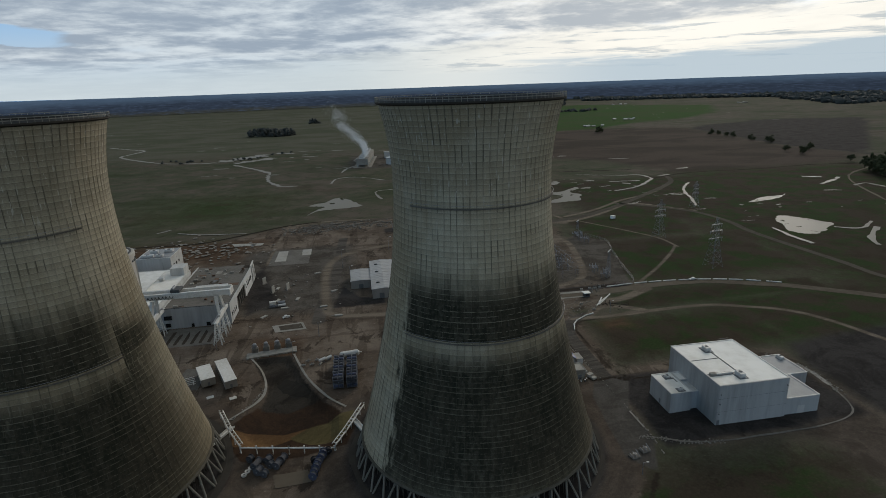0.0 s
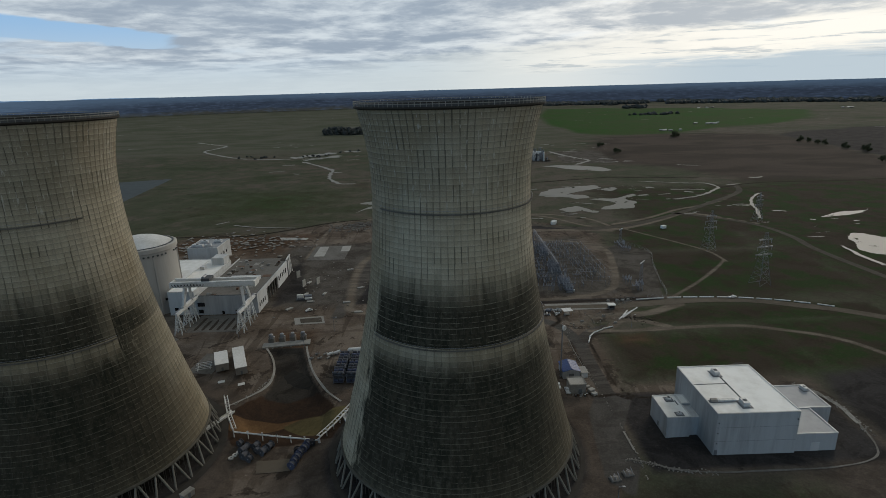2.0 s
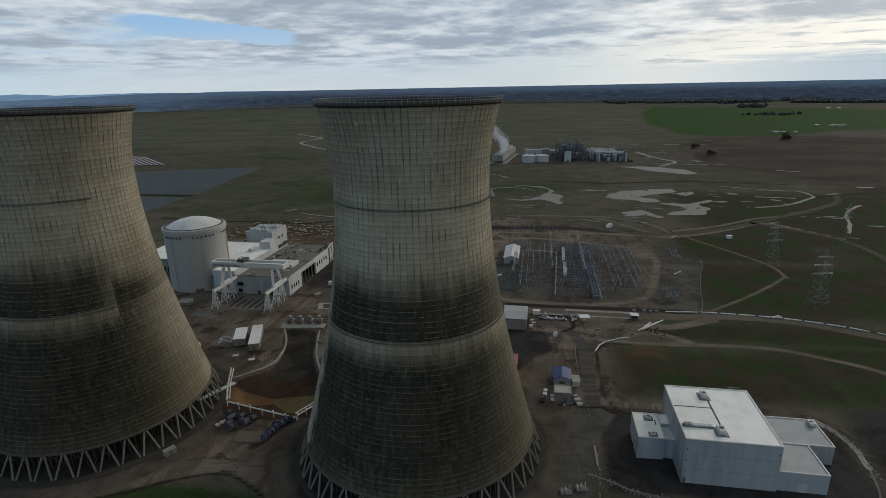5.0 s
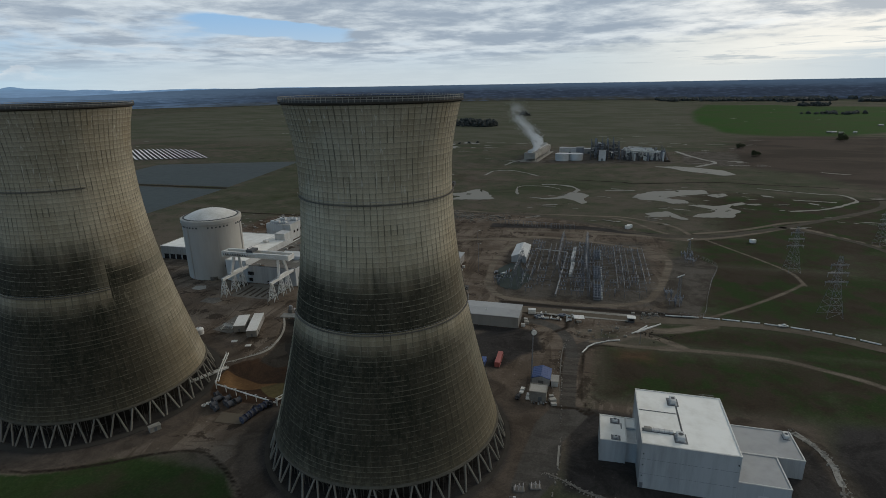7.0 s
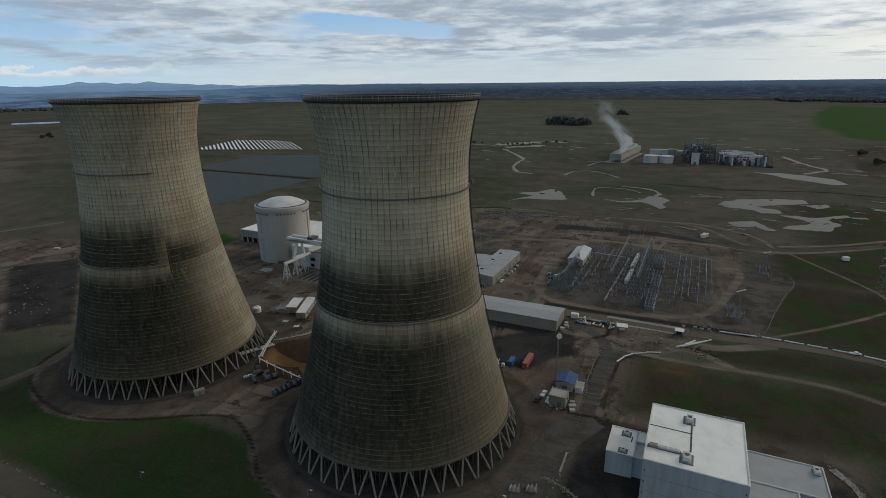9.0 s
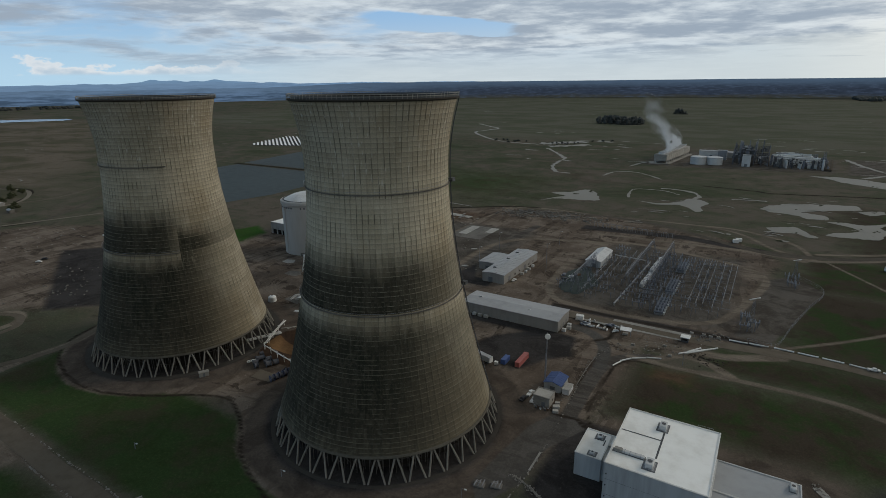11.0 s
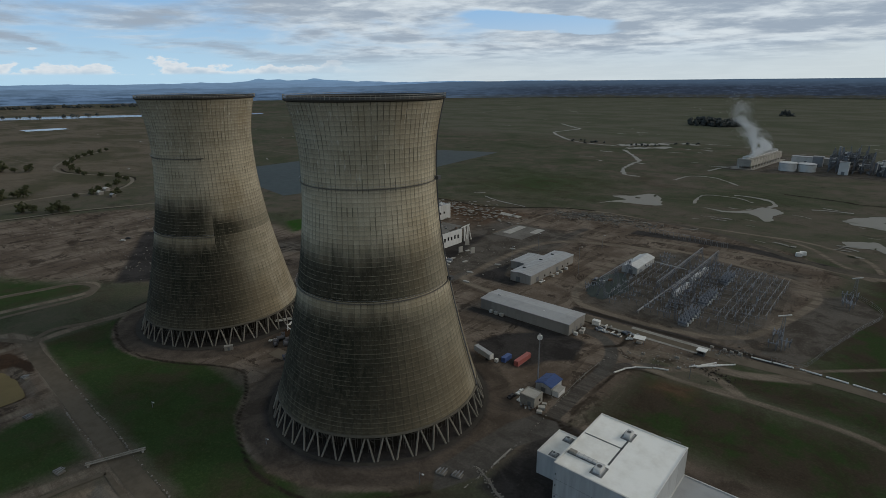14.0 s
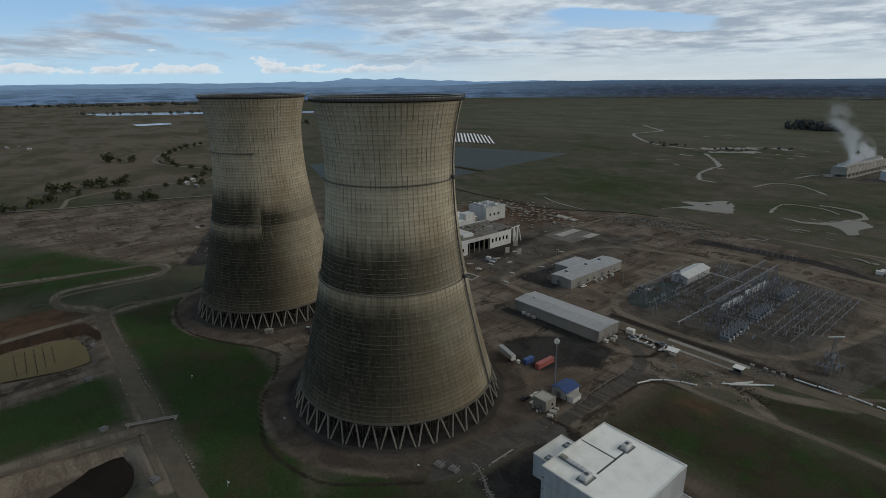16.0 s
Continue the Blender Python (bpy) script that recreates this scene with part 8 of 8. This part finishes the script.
first = None
rnd = random.Random(8)
for x in (98, 107, 110, 116.5, 125, 132, 139, 147, 70, 76, 83):
    y = 346 + rnd.uniform(0, 6)
    while y < 462:
        if not (x > 130 and rnd.random() < 0.45) and not (x < 90 and rnd.random() < 0.4):
            m = pose(x + rnd.uniform(-0.6, 0.6), y, 0, 0, 0, rnd.choice((0, 0, 90)))
            if first is None:
                first = disconnect()
                first.matrix_world = m
            else:
                copy_thing(first, m)
        y += rnd.uniform(7, 11)
for cx, cy, n in ((168, 351, 9), (191, 440, 10), (56, 365, 6)):
    for k in range(n):
        copy_thing(first, pose(cx + rnd.uniform(-4, 4), cy + rnd.uniform(-13, 13), level(cx, cy), 0, 0, rnd.choice((0, 90))))
for x, y, h in ((169.5, 341.8, 20), (192, 452, 14)):
    t = here("lattice_pole", x, y, "slim lattice pole with a pale crossarm", "lattice pole", "lattice poles")
    part("mast_frame", lattice(fresh(), (0, 0, 0), (0, 0, h), 2.6, 0.8, 9, 0.09), M_STEEL, t)
    part("crossarm", bar(fresh(), (-2.5, -3.0, h), (2.5, 3.0, h), 0.32, 4), M_UNIT, t)
for k, (x, y) in enumerate(((52, 372), (55, 378), (58, 384), (49, 380))):
    p = here("oil_drum_stack", x, y, "dark equipment pile on a stone bed", "equipment", "yard equipment", turn=30 * k)
    part("crate_body", cbox(-1.8, -1.0, 0, 1.8, 1.0, 1.4, 0.15), (M_SEAM, M_UNIT, M_RUST, M_STEELB)[k], p)
    part("pipe", bar(fresh(), (-2.4, 1.3, 0.4), (2.4, 1.3, 0.4), 0.3, 6), M_UNIT, p)


def chain_fence(pts, label):
    t = here("chain_fence", *pts[0], label, "fence")
    line = spline(pts, 6)
    o = Vector((*pts[0], level(*pts[0])))
    for i in range(0, len(line), 1):
        q = Vector((line[i].x, line[i].y, level(line[i].x, line[i].y))) - o
        part("post", bar(fresh(), q, q + Vector((0, 0, 2.4)), 0.07, 4), M_STEEL, t)
        if i:
            for h in (0.3, 1.3, 2.35):
                part("rail", bar(fresh(), prev_q + Vector((0, 0, h)), q + Vector((0, 0, h)), 0.04, 4), M_STEEL, t)
        prev_q = q
    return t


chain_fence([(169, 327), (182, 328), (190, 360), (199, 395), (208, 430), (193, 457)], "grey wire fence on slim steel posts")

# ---------------------------------------------------------------- transmission pylons
def pylon(h, base, arms):
    t = thing("transmission_pylon", 0, 0, 0, "tall grey lattice transmission pylon in the pasture", "pylon", "transmission pylons")
    part("lower_frame", lattice(fresh(), (0, 0, 0), (0, 0, h * 0.55), base, base * 0.36, 5, 0.13), M_STEEL, t)
    part("upper_frame", lattice(fresh(), (0, 0, h * 0.55), (0, 0, h), base * 0.36, base * 0.14, 7, 0.10), M_STEEL, t)
    for z, w in arms:
        a = part("crossarm", lattice(fresh(), (-w, 0, z), (w, 0, z), 0.6, 0.6, 8, 0.10), M_STEEL, t)
        for s in (-1, 1):
            part("insulator_string", bar(fresh(), (s * (w - 0.4), 0, z), (s * (w - 0.4), 0, z - 2.6), 0.14, 5), M_INSUL, a)
            part("brace", bar(fresh(), (s * w, 0, z), (0, 0, z + 2.2), 0.09, 4), M_STEEL, a)
    return t


p1 = pylon(37, 9.5, ((21.5, 6.5), (27, 6.0), (32, 5.0)))
p1.matrix_world = pose(254, 346, 0, 0, 0, 12)
copy_thing(p1, pose(258, 428, 0, 0, 0, 12) @ Matrix.Diagonal((0.92, 0.92, 0.92, 1)))
copy_thing(p1, pose(352, 520, 0, 0, 0, 20) @ Matrix.Diagonal((0.8, 0.8, 0.8, 1)))
for x, y in ((251, 503), (152, 536), (150, 531)):
    p = here("field_cabinet", x, y, "white equipment cabinet at a track", "cabinet", "field cabinets", turn=15)
    part("casing", cbox(-2.2, -1.6, 0.2, 2.2, 1.6, 3.0, 0.08), M_WHITE, p)
    part("skid_base", cbox(-2.4, -1.8, 0, 2.4, 1.8, 0.2), M_SEAM, p)
for k in range(16):
    p = here("fence_frame", 30 + k * 4.6, 527 - k * 0.6, "row of slim steel frames behind the substation", "frame", "steel frames")
    for s in (-1, 1):
        part("leg", bar(fresh(), (s * 1.6, 0, 0), (s * 1.6, 0, 4.6), 0.16, 4), M_STEEL, p)
    part("beam", bar(fresh(), (-2, 0, 4.6), (2, 0, 4.6), 0.18, 4), M_STEEL, p)

# ---------------------------------------------------------------- gas-fired plant across the pasture
ct = here("cooling_cells", 14, 1062, "long row of steaming mechanical cooling cells", "cooling cells", turn=-6)
part("casing", cbox(-10, -76, 4, 10, 76, 15, 0.3), M_CONC, ct)
for k in range(11):
    y = -69 + k * 13.8
    part("fan_cowl", lathe(fresh(), [(5.4, 15), (4.7, 16.5), (5.2, 18.6), (4.9, 18.6), (4.4, 16.5), (0.1, 15.4)], 14, 0, y), M_UNIT, ct)
    for s in (-1, 1):
        part("column", cbox(s * 9.4 - 0.5, y - 0.6, 0, s * 9.4 + 0.5, y + 0.6, 4), M_UNIT, ct)
        part("louver", cbox(s * 10.2 - 0.15, y - 5.8, 5, s * 10.2 + 0.15, y + 5.8, 13.6), M_PLAINW, ct)
part("apron", cbox(-16, -84, 0, 16, 80, 0.3), M_CONC, ct)
for x, y, r, h in ((62, 1012, 12.2, 12), (86, 1018, 12.2, 11.5)):
    t = here("storage_tank", x, y, "broad pale storage tank", "tank", "storage tanks")
    part("tank_shell", lathe(fresh(), [(r, 0), (r, h), (r - 0.4, h + 0.2), (0.02, h + 1.6)], 32), M_UNIT, t)
    part("wind_girder", lathe(fresh(), [(r, h - 1), (r + 0.4, h - 1), (r + 0.4, h - 0.6), (r, h - 0.6)], 32, close=True), M_STEEL, t)
for x, y, sx, sy, h, m, nm in ((72, 1110, 40, 14, 11, M_UNIT, "plant_hall"), (108, 1120, 30, 18, 9, M_PLAINW, "plant_hall"), (92, 1080, 14, 10, 16, M_STEEL, "plant_hall"), (132, 1014, 12, 8, 18, M_UNIT, "boiler_stack_house"),
                               (205, 1110, 30, 12, 12, M_UNIT, "plant_hall"), (226, 1075, 20, 8, 8, M_PLAINW, "plant_hall"), (180, 1090, 16, 10, 15, M_STEEL, "plant_hall"), (222, 1035, 12, 8, 6, M_UNIT, "plant_hall")):
    t = here(nm, x, y, "plain pale metal plant building", "building", "plant buildings")
    part("building_shell", cbox(-sx / 2, -sy / 2, 0, sx / 2, sy / 2, h, 0.2), m, t)
    part("roof_slab", cbox(-sx / 2 - 0.4, -sy / 2 - 0.4, h, sx / 2 + 0.4, sy / 2 + 0.4, h + 0.6), M_ROOFG, t)
    part("door", cbox(-2, -sy / 2 - 0.2, 0, 2, -sy / 2, 4.5), M_DOOR, t)
rnd = random.Random(31)
block_ = here("boiler_house", 112, 1026, "dark open steel frame of a boiler house", "steel frame")
for i in range(6):
    for j in range(6):
        part("column", bar(fresh(), (i * 10, j * 15, 0), (i * 10, j * 15, 28 + rnd.uniform(-3, 8) - (7 if i > 4 else 0)), 0.55, 4), M_STEELB, block_)
for z in (6, 12, 18, 24):
    for i in range(6):
        part("floor_beam", bar(fresh(), (i * 10, 0, z), (i * 10, 75, z), 0.5, 4), M_SEAM, block_)
        part("floor_beam", bar(fresh(), (0, i * 15, z), (50, i * 15, z), 0.5, 4), M_SEAM, block_)
for k in range(46):
    x, y, z = rnd.uniform(1, 46), rnd.uniform(0, 70), rnd.choice((0, 6, 12, 18))
    part("equipment", cbox(x, y, z + 0.5, x + rnd.uniform(2, 7), y + rnd.uniform(2, 9), z + rnd.uniform(3, 7), 0.2), (M_SEAM, M_STEELB, M_SEAM, M_STEEL, M_UNIT)[k % 5], block_)
for x, y, h in ((8, 30, 36), (30, 55, 33)):
    part("stack", bar(fresh(), (x, y, 0), (x, y, h), 2.0, 12, 1.7), M_STEEL, block_)
pr = here("pipe_racks", 166, 1022, "maze of pale pipe racks and vessels", "pipe rack")
for k in range(34):
    y, z = rnd.uniform(0, 70), rnd.choice((5, 8, 11, 14, 17))
    start_x = rnd.uniform(0, 45)
    part("pipe", bar(fresh(), (start_x, y, z), (start_x + rnd.uniform(14, 34), y, z), rnd.uniform(0.6, 1.1), 6), (M_UNIT, M_WHITE, M_WHITE)[k % 3], pr)
for k in range(110):
    x, y = rnd.uniform(0, 76), rnd.uniform(-2, 72)
    h = rnd.uniform(3, 17)
    if k % 3:
        part("vessel", lathe(fresh(), [(1.6, 0), (1.6, h), (0.02, h + 1.2)], 10, x, y), (M_UNIT, M_SEAM, M_WHITE, M_SEAM, M_STEELB)[k % 5], pr)
    else:
        part("rack_frame", lattice(fresh(), (x, y, 0), (x, y, h + 3), 3, 3, 3, 0.22), M_STEEL, pr)
emb = here("embankment", 246, 1075, "dark straight embankment at the plant's edge", "embankment", turn=-4)
part("bank", cbox(-5, -62, -0.5, 5, 62, 3.0, 1.4), M_SOIL, emb)
part("crest_track", cbox(-1.5, -61, 3.0, 1.5, 61, 3.06), M_TRACKD, emb)
ribbon("plant_kerb", [(-10, 975), (60, 985), (130, 995), (240, 1000)], 5, M_TRACK, 0.3, "pale road along the plant's front", "road")
ribbon("plant_drain", [(275, 1170), (292, 1090), (310, 1040), (318, 1010), (300, 985), (280, 960)], 7, M_WATER, 0.3, "pale drain beside the plant", "creek", wob=0.4)


def steam():
    """A drifting plume of countless tiny droplets' puffs, denser at the fan stacks."""
    rnd = random.Random(77)
    co, fa = [], []
    for k in range(90000):
        t = rnd.random() ** 1.6
        sp = 4 + 13 * t
        y0 = rnd.uniform(-70, 70) * (1 - t) ** 1.2
        cx, cy, cz = 14 - 62 * t + 6 * math.sin(t * 9), 1062 + y0 + 30 * t, 18 + 82 * t ** 0.85
        if rnd.random() < t ** 0.5 * 0.94:
            continue
        p = Vector((cx + rnd.gauss(0, sp * 0.5), cy + rnd.gauss(0, sp), cz + rnd.gauss(0, sp * 0.42)))
        if noise.noise(p * 0.06) < -0.12 or p.z < 17:
            continue
        s = rnd.uniform(0.12, 0.20)
        i = len(co)
        for d in ((1, 1, 1), (-1, -1, 1), (-1, 1, -1), (1, -1, -1)):
            co.append(p + Vector(d) * s)
        fa += [(i, i + 2, i + 1), (i, i + 1, i + 3), (i, i + 3, i + 2), (i + 1, i + 2, i + 3)]
    me = bpy.data.meshes.new("steam_plume")
    me.from_pydata(co, [], fa)
    me.materials.append(M_STEAM)
    tagged(new("steam_plume", me), "white steam plume drifting off the cooling cells", "steam", kind="stuff")


steam()

# ---------------------------------------------------------------- solar rows beside the lagoons
for k in range(24):
    n = min(40 + 20 * k, 226 - max(0, k - 19) * 12)
    t = here("solar_row", -848 + 9.1 * k, 862 + 3.43 * k, "long tilted row of solar panels painted sky-pale", "solar panels", "solar rows", turn=48.7)
    bm = fresh()
    v = [bm.verts.new(c) for c in ((-2.2, 0, 2.5), (2.2, 0, 1.0), (2.2, n, 1.0), (-2.2, n, 2.5), (-2.2, 0, 2.35), (2.2, 0, 0.85), (2.2, n, 0.85), (-2.2, n, 2.35))]
    for q in ((0, 1, 2, 3), (7, 6, 5, 4), (0, 4, 5, 1), (1, 5, 6, 2), (2, 6, 7, 3), (3, 7, 4, 0)):
        bm.faces.new([v[i] for i in q])
    part("panel_table", bm, M_SOLAR, t)
    # near-black strip filling the gap beside each panel row
    part("ground_strip", cbox(2.2, 0, 0, 6.9, n, 0.15), M_RUBBER, t)
    for j in range(4):
        part("post", bar(fresh(), (0, n * (j + 0.5) / 4, 0), (0, n * (j + 0.5) / 4, 1.7), 0.15, 4), M_STEEL, t)


# ---------------------------------------------------------------- trees, groves and woods
def clump(bm, c, r, rnd, squash=0.75):
    """A ragged tuft of foliage."""
    m = Matrix.Translation(c) @ Euler((rnd.random() * 3, rnd.random() * 3, rnd.random() * 3)).to_matrix().to_4x4() @ Matrix.Diagonal((r, r * rnd.uniform(0.7, 1), r * squash, 1))
    made = bmesh.ops.create_icosphere(bm, subdivisions=1, radius=1.0, matrix=m)
    for v in made["verts"]:
        v.co += (v.co - c) * rnd.uniform(-0.38, 0.30)


def oak(seed, h):
    rnd = random.Random(seed)
    t = thing("oak_tree", 0, 0, 0, "dark evergreen oak with an uneven crown", "tree", "oaks along the country road")
    bm = fresh()
    bar(bm, (0, 0, -0.3), (0.2, 0.1, h * 0.32), h * 0.045, 8, h * 0.032)
    tips = []
    for k in range(7):
        a = 2 * math.pi * k / 7 + rnd.uniform(-0.3, 0.3)
        tip = Vector((math.cos(a) * h * rnd.uniform(0.15, 0.36), math.sin(a) * h * rnd.uniform(0.15, 0.36), h * rnd.uniform(0.26, 0.78)))
        bar(bm, (0.2, 0.1, h * rnd.uniform(0.22, 0.32)), tip, h * 0.02, 5, h * 0.008)
        tips.append(tip)
    part("trunk", bm, M_BARK, t)
    bm = fresh()
    for k in range(84):
        tip = rnd.choice(tips + [Vector((0, 0, h * 0.75))])
        c = tip + Vector((rnd.gauss(0, h * 0.13), rnd.gauss(0, h * 0.13), rnd.gauss(0, h * 0.12)))
        c.z = max(c.z, h * 0.14)
        clump(bm, c, h * rnd.uniform(0.06, 0.13), rnd, 0.9)
    part("crown", bm, M_LEAF, t)
    return t


kinds = [oak(1, 14), oak(2, 12), oak(3, 10)]
spots = [(-919, 232, 1.5), (-890, 262, 1.3), (-905, 245, 0.9), (-634, 115, 1.1), (-633, 133, 1.2), (-640, 158, 1.5), (-643, 173, 1.1), (-637, 198, 1.2), (-648, 190, 0.8), (-553, 88, 0.9), (-572, 108, 1.0), (-562, 98, 0.8),
         (-536, 175, 0.9), (-530, 183, 0.8), (-505, 194, 1.0), (-512, 203, 0.9), (-500, 206, 0.8), (-538, 70, 0.8), (-545, 62, 0.7), (-600, 140, 0.7), (-660, 165, 0.7), (-590, 262, 0.7), (-583, 240, 0.6),
         (-620, 290, 0.8), (-640, 308, 0.7), (-612, 275, 0.7), (-668, 330, 0.8), (-700, 330, 0.7), (-735, 318, 0.7), (-770, 306, 0.8), (-800, 308, 0.7), (-850, 312, 0.9), (-872, 318, 0.7), (-905, 320, 0.8), (-930, 325, 0.7),
         (-950, 340, 0.8), (-975, 350, 0.7), (-1003, 366, 0.8), (-1030, 385, 0.9), (-1052, 402, 0.8), (-1074, 427, 0.8), (-1100, 448, 0.8), (-575, 285, 0.6), (-560, 275, 0.6), (-700, 215, 0.8),
         (860, 1231, 1.0), (868, 1215, 0.9), (857, 1171, 1.1), (862, 1155, 0.9), (857, 1091, 1.0), (850, 1072, 0.9), (852, 1023, 1.1), (858, 1040, 0.9), (773, 888, 1.2), (824, 890, 1.0),
         (774, 851, 1.2), (770, 749, 1.1), (651, 1413, 1.3), (660, 1420, 1.0), (413, 1247, 0.9), (405, 1240, 0.8), (401, 1112, 1.0), (410, 1118, 0.8), (698, 628, 2.2), (706, 640, 1.9), (712, 655, 1.8), (720, 668, 1.7), (690, 616, 1.6),
         (-1500, 900, 1.3), (-1520, 930, 1.2), (-1480, 960, 1.2)]
rnd = random.Random(4)
for i, (x, y, s) in enumerate(spots):
    m = pose(x, y, level(x, y), 0, 0, rnd.uniform(0, 360)) @ Matrix.Diagonal((s, s, s * rnd.uniform(0.85, 1.1), 1))
    if i < 3:
        kinds[i].matrix_world = m
    else:
        copy_thing(kinds[i % 3], pose(x, y, level(x, y), 0, 0, rnd.uniform(0, 360))).scale = (s, s, s)


def woods(name, areas, seed, label, tall=0.0):
    """Far woodland: uneven tufts, thick in some places and thin in others."""
    rnd = random.Random(seed)
    base = bmesh.new()
    bmesh.ops.create_icosphere(base, subdivisions=1, radius=1.0)
    bco = np.array([v.co[:] for v in base.verts])
    bfa = np.array([[v.index for v in f.verts] for f in base.faces])
    base.free()
    co, fa, n = [], [], 0
    nr = np.random.RandomState(seed)
    for pts, count, size in areas:
        P = np.array(pts, float)
        lo, hi = P.min(0), P.max(0)
        k = 0
        while k < count:
            x, y = rnd.uniform(lo[0], hi[0]), rnd.uniform(lo[1], hi[1])
            k += 1
            if seg_poly(np.array([x]), np.array([y]), pts)[0] > 25 * rnd.random() or noise.noise(Vector((x * 0.004, y * 0.004, 5))) < -0.25:
                continue
            if tall:
                h = tall * rnd.uniform(0.35, 1.0)
                for _ in range(9):
                    s = size * rnd.uniform(0.35, 0.75)
                    b = bco * (s * nr.uniform(0.7, 1.3, (len(bco), 1)))
                    q = rnd.random()
                    co.append(b + np.array([x + rnd.gauss(0, size * 0.55 * (1.15 - q)), y + rnd.gauss(0, size * 0.55), level(x, y) + 1.5 + h * q]))
                    fa.append(bfa + n)
                    n += len(bco)
                continue
            s = size * rnd.uniform(0.6, 1.25)
            b = bco * (np.array([s, s, s * 0.75]) * nr.uniform(0.7, 1.3, (len(bco), 1)))
            co.append(b + np.array([x, y, level(x, y) + s * 0.45 + tall * rnd.random() ** 1.5]))
            fa.append(bfa + n)
            n += len(bco)
    me = bpy.data.meshes.new(name)
    me.from_pydata(np.concatenate(co).tolist(), [], np.concatenate(fa).tolist())
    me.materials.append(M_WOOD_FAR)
    tagged(new(name, me), label, "woods", kind="stuff")


woods("far_grove", [([(-340, 1850), (-330, 1910), (-215, 1850), (-200, 1800)], 95, 7.5), ([(-190, 2400), (-180, 2440), (-150, 2420)], 12, 6)], 3, "dark grove of trees on the plain", 22)
woods("creek_bushes", [([(-262, 1168), (-215, 1222), (-205, 1212), (-250, 1158)], 16, 2.2), ([(-430, 1205), (-330, 1165), (-300, 1190), (-420, 1240)], 22, 2.6), ([(-205, 1262), (-185, 1300), (-150, 1290), (-180, 1255)], 6, 2.4)], 21, "dark bushes along the flooded creek", 3)
woods("field_grove", [([(1130, 3190), (1150, 3260), (1260, 3400), (1300, 3330), (1200, 3180)], 70, 9), ([(1190, 3780), (1200, 4080), (1300, 4080), (1290, 3780)], 70, 9)], 14, "dark grove beside the green field", 18)
woods("far_woodland", [([(620, 4300), (1474, 3889), (2183, 3524), (2598, 3242), (2700, 3400), (2250, 3750), (1500, 4100), (700, 4480)], 2600, 16), ([(1250, 3950), (1500, 3880), (2183, 3524), (2598, 3242), (2400, 2700), (2131, 2138), (3200, 2500), (4000, 2300), (3300, 3150), (2600, 3800), (1700, 4260), (1100, 4420)], 5200, 17),
                       ([(560, 4450), (600, 4080), (1250, 3960), (1100, 4400)], 500, 15), ([(900, 2500), (1000, 2560), (1150, 2500), (1000, 2440)], 60, 9)], 6, "dark woodland along the far edge of the plain")
woods("far_hedges", [([(-4200, 300), (-4100, 700), (-3500, 2200), (-3300, 2100), (-3800, 700)], 900, 13), ([(-2950, 440), (-2700, 900), (-2560, 1000), (-2660, 780), (-2820, 440)], 60, 8)], 9, "dark tree lines along the far plain")


def farmstead(x, y, seed, n, label):
    rnd = random.Random(seed)
    for k in range(n):
        px, py = x + rnd.uniform(-45, 45), y + rnd.uniform(-25, 25)
        s = rnd.uniform(0.45, 0.9)
        gable("farm_building", px - 8 * s, py - 5 * s, px + 8 * s, py + 5 * s, 3.2, 1.4, "x", M_CONCD if k % 2 else M_METALW, M_METALR if k % 2 else M_WHITE, label, "farm building", joints=0)


farmstead(740, 1600, 1, 4, "distant farm building with a pale metal roof")
farmstead(950, 1845, 2, 5, "distant farm building with a pale metal roof")
farmstead(-563, 266, 3, 3, "pale farm building in a fenced plot")
farmstead(-1300, 125, 4, 4, "distant pale farm building on the plain")
farmstead(1500, 3000, 5, 5, "distant farm building with a pale metal roof")
farmstead(2000, 2650, 6, 6, "distant pale house before the woods")
